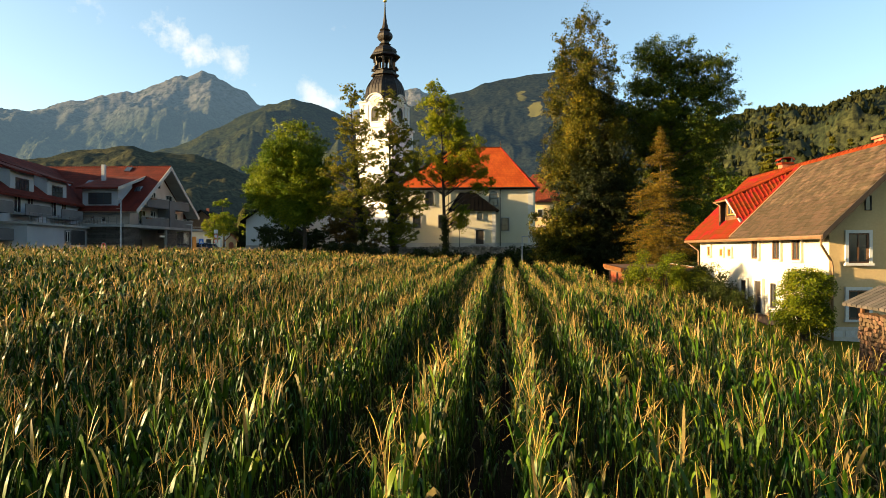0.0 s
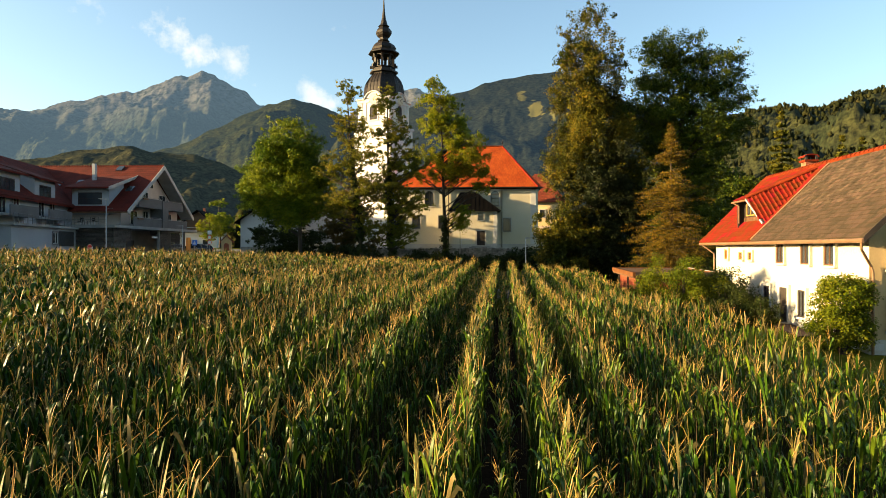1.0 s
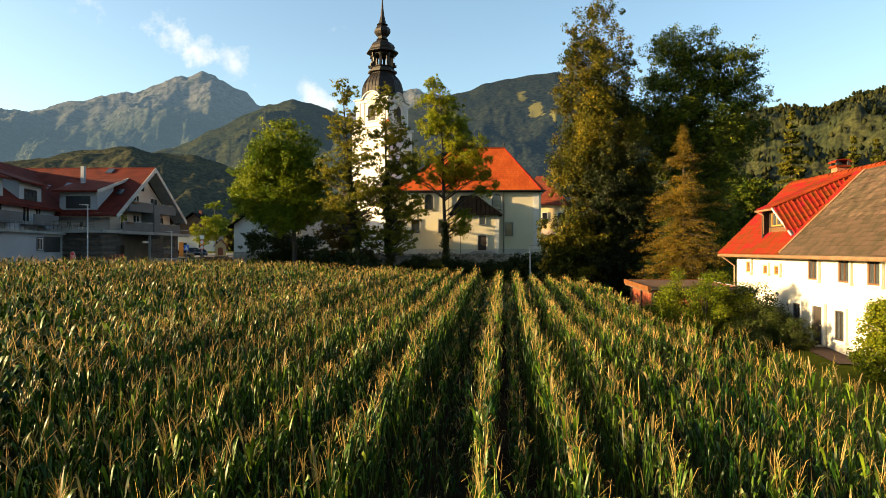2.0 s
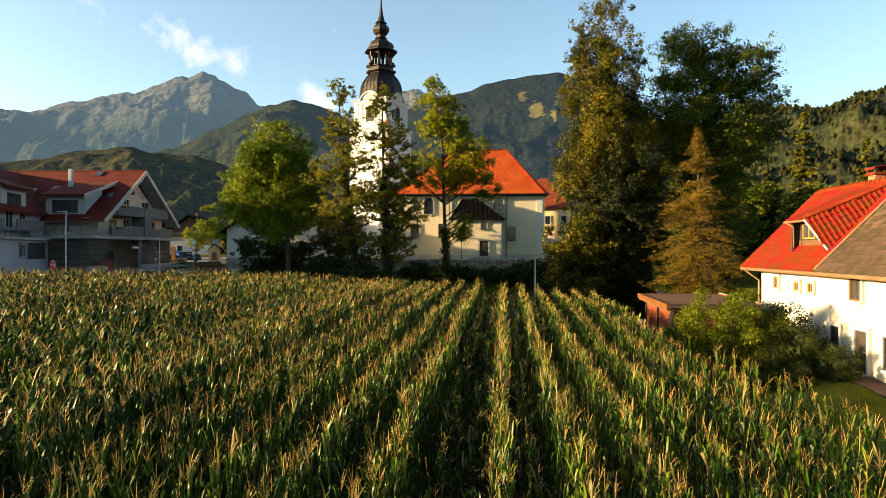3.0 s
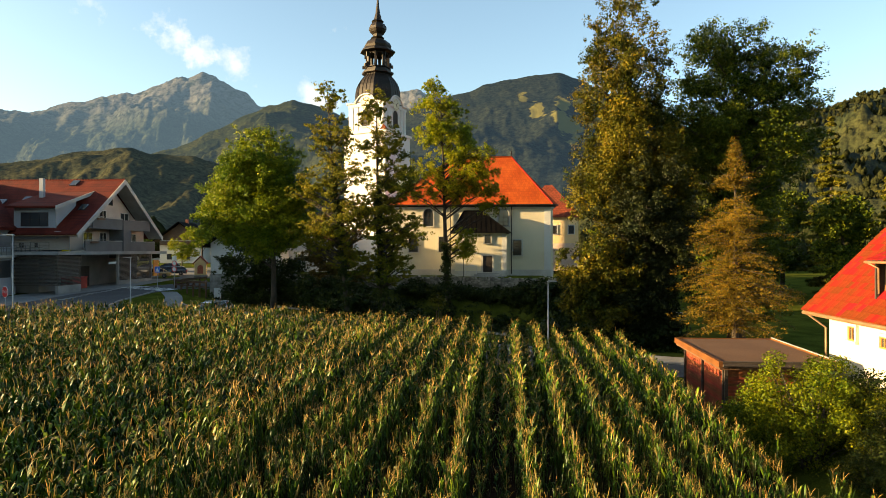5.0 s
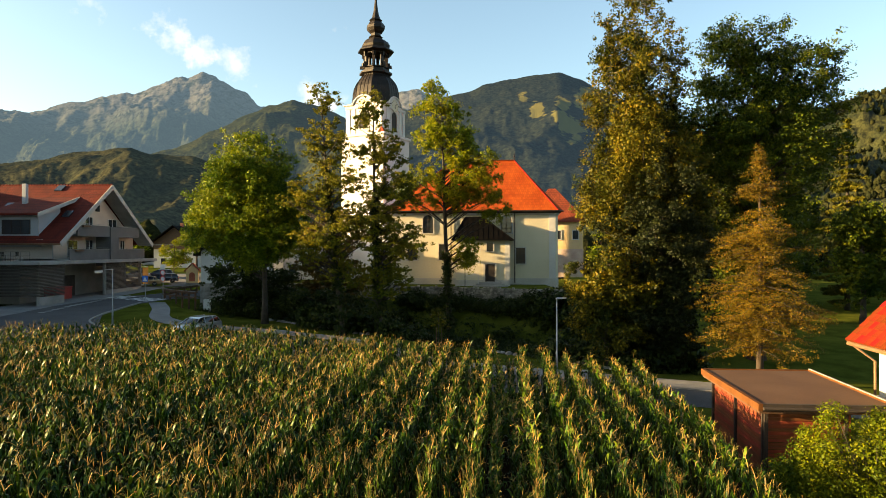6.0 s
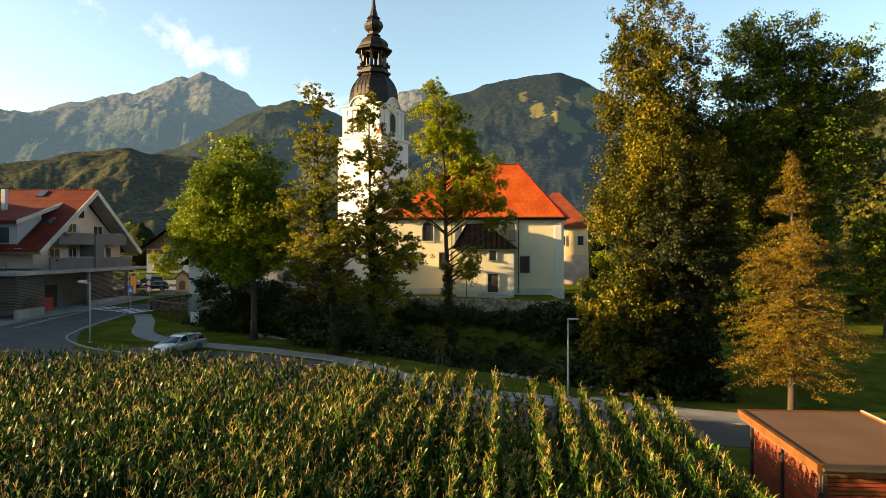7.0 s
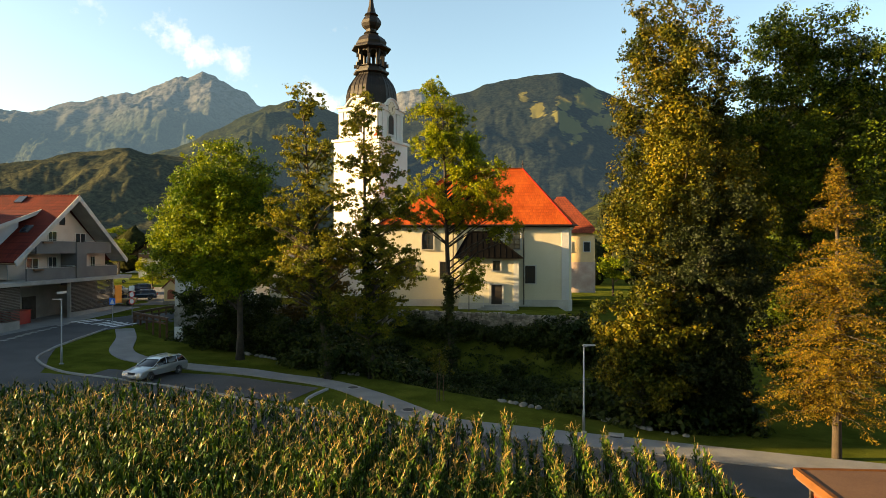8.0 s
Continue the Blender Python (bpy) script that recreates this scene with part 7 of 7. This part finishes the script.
def build_bank():
    rng = np.random.default_rng(9)
    for k in range(120):
        x = -17 + 31 * k / 120 + rng.uniform(-0.15, 0.15)
        if -6.5 < x < 3.4 or 6.3 < x < 9 or rng.random() < 0.3:
            continue
        y = bank(x) + 0.3 + rng.normal(0, 0.15)
        s = Shape()
        r = rng.uniform(0.10, 0.26)
        vs, fs = [], []
        for j in range(3):
            for i in range(7):
                a = 2 * math.pi * i / 7
                q = r * (1, 0.95, 0.5)[j] * rng.uniform(0.8, 1.15)
                vs.append((q * math.cos(a) * 1.25, q * math.sin(a), (-0.1, 0.35, 0.7)[j] * r * rng.uniform(0.9, 1.1)))
        for j in range(2):
            fs += [(j * 7 + i, j * 7 + (i + 1) % 7, (j + 1) * 7 + (i + 1) % 7, (j + 1) * 7 + i) for i in range(7)]
        fs.append(tuple(14 + i for i in range(7)))
        s.add(vs, fs)
        ob = part("bank_stone", s, M_ROCK, None, "", True, pose(x, y, ground_z(x, y) + 0.02, 0, 0, rng.uniform(0, 360)))
        tagged(ob, "pale rough boulder edging the stream bank", "rock", "bank stones")
    # young tree between stakes
    sp = thing("sapling", pose(-0.5, 64.9, ground_z(-0.5, 64.9)), "thin young tree tied between wooden stakes", "tree")
    for a in range(3):
        x, y = 0.3 * math.cos(2.1 * a), 0.3 * math.sin(2.1 * a)
        part("stake", Shape().tube([(x, y, -0.1), (x * 0.8, y * 0.8, 1.7)], 0.03, 6), M_LOG, sp)
    part("trunk", Shape().tube([(0, 0, -0.1), (0.05, 0, 1.6), (0, 0.03, 3.3)], [0.03, 0.025, 0.008], 6), M_BARK, sp)
    cs = [(rng.normal(0, 0.4), rng.normal(0, 0.4), rng.uniform(1.4, 3.4)) for _ in range(26)]
    v, f = leaf_cloud(rng, np.array(cs), 0.25, 22, 0.09)
    cr = bulk("crown", v, f, [L_OLIVE])
    cr.parent = sp
    # lantern in the churchyard
    ln = thing("path_lantern", pose(2.3, 88.6, CHURCH_Z - 0.12), "thin black lantern post in the churchyard", "lamp post")
    part("post", Shape().lathe([(0.06, 0), (0.04, 0.3), (0.035, 3.1)], 8), M_BLACK, ln)
    part("lantern_head", Shape().lathe([(0.05, 3.1), (0.16, 3.2), (0.2, 3.6), (0.05, 3.75)], 8), M_BLACK, ln)
    # stone border on the park lawn
    sb = thing("stone_border", pose(23.3, 82.6, ground_z(23.3, 82.6), 0, 0, 35), "low rectangular stone border in the park grass", "stone border")
    for x0, x1, y0, y1 in ((-2.2, 2.2, -1.4, -1.2), (-2.2, 2.2, 1.2, 1.4), (-2.2, -2.0, -1.2, 1.2), (2.0, 2.2, -1.2, 1.2)):
        part("edging", Shape().box(x0, x1, y0, y1, -0.1, 0.14), M_KERB, sb)


build_bank()


def build_bridge():
    for x, y, turn, length, label in ((-33.0, 92.0, 84, 7.5, "brown wooden bridge railing with two rails"), (-32.8, 91.3, -43, 7.9, "brown wooden railing down to the stream")):
        br = thing("bridge_railing", pose(x, y, 4.1, 0, 0, turn), label, "railing", "bridge railings")
        for k in range(6):
            px = length * k / 5
            part("post", Shape().box(px - 0.08, px + 0.08, -0.08, 0.08, -1.2, 1.05), M_WOODBROWN, br)
        for z in (0.95, 0.5):
            part("rail", Shape().box(-0.3, length + 0.3, -0.13, -0.08, z - 0.08, z + 0.08), M_WOODBROWN, br)
        part("handrail", Shape().box(-0.3, length + 0.3, -0.13, 0.13, 1.05, 1.12), M_WOODBROWN, br)


build_bridge()


# ---- neighbours ----
def simple_house(name, m, w, d, eave, apex, wall_m, roof_m, label, windows=(), hip=False, upper=None, ov=0.7):
    """A house with its ridge along x, seen gable or eave on; windows (x, z, w, h) are on the side that faces -y."""
    h = thing(name, m, label, "house", "village houses")
    if hip:
        part("wall", Shape().box(0, w, 0, d, -1, eave), wall_m, h)
        e = ov
        p = [(-e, -e, eave), (w + e, -e, eave), (w + e, d + e, eave), (-e, d + e, eave), (w * 0.5 - 0.6, d / 2, apex), (w * 0.5 + 0.6, d / 2, apex)]
        part("roof", Shape().add(p, [(0, 1, 5, 4), (1, 2, 5), (2, 3, 4, 5), (3, 0, 4), (3, 2, 1, 0)]), roof_m, h)
    else:
        part("wall", Shape().prism([(0, -1), (w, -1), (w, eave), (w / 2, apex - 0.2), (0, eave)], 0, d, "y"), wall_m, h)
        s = (apex - eave) / (w / 2)
        ro = Shape()
        for k in (0, 1):
            x0 = -ov if not k else w + ov
            ro.prism([(x0, eave - ov * s), (w / 2, apex), (w / 2, apex + 0.25), (x0, eave - ov * s + 0.25)], -ov, d + ov, "y")
        part("roof", ro, roof_m, h)
        if upper:
            part("gable_boarding", Shape().prism([(0.02, eave - 0.6), (w - 0.02, eave - 0.6), (w - 0.02, eave), (w / 2, apex - 0.25), (0.02, eave)], -0.08, -0.004, "y"), upper, h, "dark boarded gable")
            part("balcony", Shape().box(0.4, w - 0.4, -1.1, -0.09, eave - 1.7, eave - 0.75), upper, h, "dark wooden balcony")
    for x, z, ww, hh in windows:
        window_unit(h, x, -0.02, z, ww, hh, M_WOODDARK, bars=(1, 1), surround=M_WHITE)
    if not hip:
        part("chimney", Shape().box(w * 0.5 - 0.3, w * 0.5 + 0.3, d * 0.5, d * 0.5 + 0.6, eave, apex + 1.0), M_BRICK, h)
    return h


M_OCHRE = surface("ochre_render", (0.62, 0.43, 0.20), (0.70, 0.50, 0.26), 0.4, 10, 0.9, 0.15, dirt=0.2)
M_OLDWALL = surface("patched_pink_render", (0.50, 0.34, 0.26), (0.60, 0.46, 0.36), 0.8, 10, 0.95, 0.4, dirt=0.3)
rect = simple_house("rectory", pose(13.0, 121.5, 6.3, 0, 0, -8), 9.6, 11.0, 8.0, 14.0, M_OCHRE, M_REDTILE_S, "ochre rectory with a weathered red hipped roof", [(2.2, 5.2, 0.9, 1.4), (5.6, 5.2, 0.9, 1.4), (8.4, 5.2, 0.9, 1.4)], True)
part("lower_wall", Shape().box(-0.05, 9.65, -0.05, 11, -1, 3.6), M_OLDWALL, rect, "patched pinkish lower wall")
white = simple_house("white_barn", pose(-28.2, 90.5, 4.0, 0, 0, 8), 8.0, 12.0, 5.6, 8.6, M_WHITE, M_DARKROOF, "white rendered house with a stone base behind the tree")
part("stone_base", Shape().box(-0.06, 8.06, -0.06, 12.06, -1, 1.9), M_STONE, white, "grey stone base")
simple_house("chalet", pose(-65.6, 160, 5.6, 0, 0, 5), 9, 10, 6.0, 9.5, M_WHITE, M_DARKROOF, "white house with a dark wooden gable and balcony", [(2.2, 1.0, 1.2, 1.3), (6.2, 1.0, 1.2, 1.3)], upper=M_WOODBROWN, ov=1.3)
simple_house("chalet", pose(-62, 200, 5.8, 0, 0, -10), 11, 10, 6.0, 9.5, M_WHITE, M_DARKROOF, "white village house with a dark roof", [(2.2, 1.0, 1.2, 1.3), (7.2, 1.0, 1.2, 1.3)], ov=1.0)
simple_house("village_house", pose(-86, 190, 5.8, 0, 0, 20), 10, 12, 5.5, 9.5, M_WHITE, M_REDTILE_S, "white village house with a red roof", [(2.2, 1.0, 1.2, 1.3), (7.2, 1.0, 1.2, 1.3)], ov=1.0)
simple_house("village_house", pose(-48, 240, 5.6, 0, 0, 15), 10, 12, 5.5, 9.5, M_WHITE, M_REDTILE_S, "white village house with a steep red roof", [(2.2, 1.0, 1.2, 1.3), (7.2, 1.0, 1.2, 1.3)], ov=1.0)
simple_house("village_house", pose(-14, 118, 6.0, 0, 0, 4), 10, 9, 4.4, 7.6, M_WHITE, M_REDTILE_S, "low white house behind the churchyard trees", [(2.2, 1.2, 1.0, 1.2), (6.8, 1.2, 1.0, 1.2)], ov=0.8)
simple_house("village_house", pose(-23.5, 106, 5.3, 0, 0, 4), 8, 8, 4.0, 6.8, M_WHITE, M_REDTILE_S, "small white house beside the churchyard", [(2.2, 1.2, 1.0, 1.2), (5.8, 1.2, 1.0, 1.2)], ov=0.6)
hall = thing("industrial_hall", pose(-150, 330, 6, 0, 0, 8), "long pale blue industrial hall far across the village", "hall")
part("wall", Shape().box(0, 62, 0, 20, -1, 7.5), M_APT, hall)
part("roof", Shape().box(-1, 63, -1, 21, 7.5, 8.5), M_APTGREY, hall)
for k in range(10):
    window_unit(hall, 4 + 6 * k, -0.02, 3.5, 4.4, 2.2, M_METAL, bars=(2, 0))


def build_shrine():
    sh = thing("wayside_shrine", pose(-36.0, 107.5, ground_z(-36.0, 107.5) + 0.1, 0, 0, 14) @ Matrix.Scale(0.8, 4), "small ochre wayside shrine with an arched niche", "shrine")
    part("body", Shape().box(-1.0, 1.0, 0, 1.6, -0.2, 2.5), M_OCHRE, sh)
    part("gable", Shape().prism([(-1.15, 2.5), (1.15, 2.5), (0, 3.7)], -0.1, 1.75, "y"), M_OCHRE, sh)
    part("roof", Shape().prism([(-1.35, 2.4), (0, 3.85), (1.35, 2.4), (1.35, 2.55), (0, 4.0), (-1.35, 2.55)], -0.2, 1.85, "y"), M_REDTILE_S, sh)
    part("niche", Shape().arch(0, 1.0, 0.7, 2.3, -0.012, 0.02), M_BRICK, sh, "reddish arched niche")
    part("plinth", Shape().box(-1.12, 1.12, -0.12, 1.7, -0.2, 0.4), M_STONE, sh)


build_shrine()


def build_logstore():
    lg = thing("log_store", pose(14.2, 20.0, ground_z(15.0, 21), 0, 0, -4) @ Matrix.Diagonal((0.56, 1, 1, 1)), "open wooden log store stacked with firewood", "wood store")
    for x in (0.1, 3.2):
        for y in (0.1, 1.7):
            part("post", Shape().box(x, x + 0.14, y, y + 0.14, -0.1, 2.1 if y < 1 else 2.3), M_WOODBROWN, lg)
    rf = Shape()
    rf.prism([(-0.5, 2.15), (1.7, 2.75), (3.9, 2.15), (3.9, 2.23), (1.7, 2.84), (-0.5, 2.23)], -0.4, 2.3, "y")
    part("roof", rf, M_WOODGREY, lg, "grey board roof")
    for k in range(9):
        part("roof_board", Shape().prism([(-0.55, 2.17), (1.7, 2.79), (1.7, 2.86), (-0.55, 2.25)], -0.4 + k * 0.3, -0.14 + k * 0.3, "y"), M_WOODGREY, lg)
    rng = random.Random(4)
    for i in range(12):
        for j in range(13):
            if rng.random() < 0.08:
                continue
            r = rng.uniform(0.06, 0.085)
            z = 0.12 + j * 0.145 + rng.uniform(-0.02, 0.02)
            y = 0.28 + i * 0.13
            part("log", Shape().tube([(-0.05 + rng.uniform(-0.06, 0.06), y, z), (0.9, y, z)], r, 7), M_LOG, lg)
    for k in range(14):
        part("slat", Shape().box(0.2 + k * 0.21, 0.27 + k * 0.21, 0.02, 0.06, 0.1, 1.9), M_WOODBROWN, lg)


build_logstore()


# ---- far woods ----
def far_wood(name, label, spots, leaf, seed, size=(7, 12), sides=6, pointed=0.3):
    """Woods too far off to count: each tree an uneven crown of lumps; spots are (x, y, z) of tree feet."""
    rng = np.random.default_rng(seed)
    p = np.asarray(spots)
    n = len(p)
    h = rng.uniform(size[0], size[1], n)
    spruce = rng.random(n) < pointed
    levels = np.array((0.05, 0.30, 0.58, 0.84, 1.0))
    rings = len(levels)
    broad = np.array((0.18, 0.36, 0.38, 0.24, 0.03))
    cone = np.array((0.22, 0.21, 0.14, 0.07, 0.005))
    prof = np.where(spruce[:, None], cone, broad)
    ang = np.arange(sides) * 2 * np.pi / sides
    a = ang[None, None, :] + rng.uniform(0, 6.28, (n, 1, 1)) + rng.normal(0, 0.2, (n, rings, sides))
    r = h[:, None, None] * prof[:, :, None] * rng.uniform(0.5, 1.35, (n, rings, sides))
    z = h[:, None, None] * (levels[None, :, None] + rng.normal(0, 0.045, (n, rings, sides)))
    v = np.stack([p[:, 0, None, None] + r * np.cos(a), p[:, 1, None, None] + r * np.sin(a), p[:, 2, None, None] + z], -1).reshape(-1, 3)
    k, j = np.meshgrid(np.arange(sides), np.arange(rings - 1))
    quad = np.stack([j * sides + k, j * sides + (k + 1) % sides, (j + 1) * sides + (k + 1) % sides, (j + 1) * sides + k], -1).reshape(-1, 4)
    f = (np.arange(n)[:, None, None] * rings * sides + quad[None]).reshape(-1, 4)
    return tagged(bulk(name, v, f, [leaf]), label, "woods", kind="stuff")


def slope_spots(ob, count, seed, keep):
    """Feet of trees on a hillside: its own vertices, picked at random."""
    rng = np.random.default_rng(seed)
    v = np.empty(len(ob.data.vertices) * 3, dtype=np.float32)
    ob.data.vertices.foreach_get("co", v)
    v = v.reshape(-1, 3)
    v = v[[keep(*q) for q in v]]
    return v[rng.integers(0, len(v), count)] + rng.normal(0, 5, (count, 3)) * np.array((1, 1, 0)) - np.array((0, 0, 1.5))


M_WOODLAND = surface("woodland_crowns", (0.017, 0.022, 0.010), (0.033, 0.034, 0.013), 0.02, 1.1, 0.95, 1.0, vary=0.3, island=True, dirt=0.85, spec=0.0)
M_WOODLAND.node_tree.nodes["Bump"].inputs["Distance"].default_value = 0.8
rngw = np.random.default_rng(77)
belt = [(x, y, ground_z(x, y) - 0.3) for x, y in zip(rngw.uniform(-300, 40, 1300), rngw.uniform(170, 600, 1300))]
far_wood("valley_trees", "mixed dark trees between the village houses", belt, M_WOODLAND, 3, (6, 13))
belt2 = [(x, y, ground_z(x, y) - 0.3) for x, y in zip(rngw.uniform(20, 260, 300), rngw.uniform(150, 420, 300))]
far_wood("park_woods", "dark mixed woods behind the park", belt2, M_WOODLAND, 4, (8, 16))
far_wood("foothill_woods_right", "dense wood on the right foothill", slope_spots(bpy.data.objects["right_foothill"], 8500, 7, lambda x, y, z: 0.25 < x / y < 0.85 and z > 8), M_WOODLAND, 8, (4.5, 9.5), 5)


# ---- things on the flats' terrace ----
DECK = pose(-41.8, 86.0, 4.2, 0, 0, 88)


def patio_chair(m):
    ch = thing("patio_chair", m, "dark slim garden chair on the flats terrace", "chair", "terrace chairs")
    part("seat", Shape().box(-0.24, 0.24, -0.24, 0.24, 0.42, 0.46), M_WOODDARK, ch, bevel=0.01)
    part("backrest", Shape().box(-0.24, 0.24, 0.2, 0.24, 0.5, 0.95), M_WOODDARK, ch, bevel=0.01)
    for x in (-0.21, 0.21):
        for y in (-0.21, 0.22):
            part("leg", Shape().tube([(x, y, 0), (x, y, 0.5 if y > 0 else 0.42)], 0.02, 6), M_METAL, ch)
    return ch


CHAIR = patio_chair(DECK @ pose(-3.4, 2.0, 4.42, 0, 0, 20))
for x, y, a in ((-3.4, 4.1, 160), (-2.6, 3.1, 250), (-3.6, 9.6, 30), (-3.2, 12.4, 200)):
    copy_thing(CHAIR, DECK @ pose(x, y, 4.42, 0, 0, a))
table = thing("patio_table", DECK @ pose(-3.5, 3.05, 4.42), "pale patio table between garden chairs", "table")
part("tabletop", Shape().box(-0.45, 0.45, -0.7, 0.7, 0.70, 0.74), M_BARGE, table, bevel=0.01)
for x in (-0.38, 0.38):
    for y in (-0.6, 0.6):
        part("leg", Shape().tube([(x, y, 0), (x, y, 0.7)], 0.025, 6), M_METAL, table)
hut = thing("toy_playhouse", DECK @ pose(-3.2, 11.0, 4.42, 0, 0, 8), "small red and white toy playhouse on the terrace", "playhouse")
part("wall", Shape().prism([(-0.6, 0), (0.6, 0), (0.6, 1.1), (0, 1.55), (-0.6, 1.1)], -0.55, 0.55, "y"), M_SIGNRED_, hut, "faded red panels")
part("roof", Shape().prism([(-0.75, 1.0), (0, 1.58), (0.75, 1.0), (0.75, 1.08), (0, 1.66), (-0.75, 1.08)], -0.65, 0.65, "y"), M_WHITE, hut, "white plastic roof")
part("door", Shape().box(-0.615, -0.602, -0.2, 0.2, 0.05, 0.8), M_WHITE, hut)
unit = thing("air_conditioner", DECK @ pose(0.15, 2.1, 6.1), "white air conditioner unit on the flats wall", "air conditioner")
part("casing", Shape().box(-0.4, 0.2, -0.4, 0.4, 0, 0.6), M_WHITE, unit, bevel=0.02)
part("grille", Shape().lathe([(0.24, 0), (0.24, 0.02), (0.05, 0.03)], 16, (0, 0)), M_BLACK, unit, at=Matrix.Translation((-0.41, 0.05, 0.3)) @ Matrix.Rotation(-math.pi / 2, 4, "Y"))
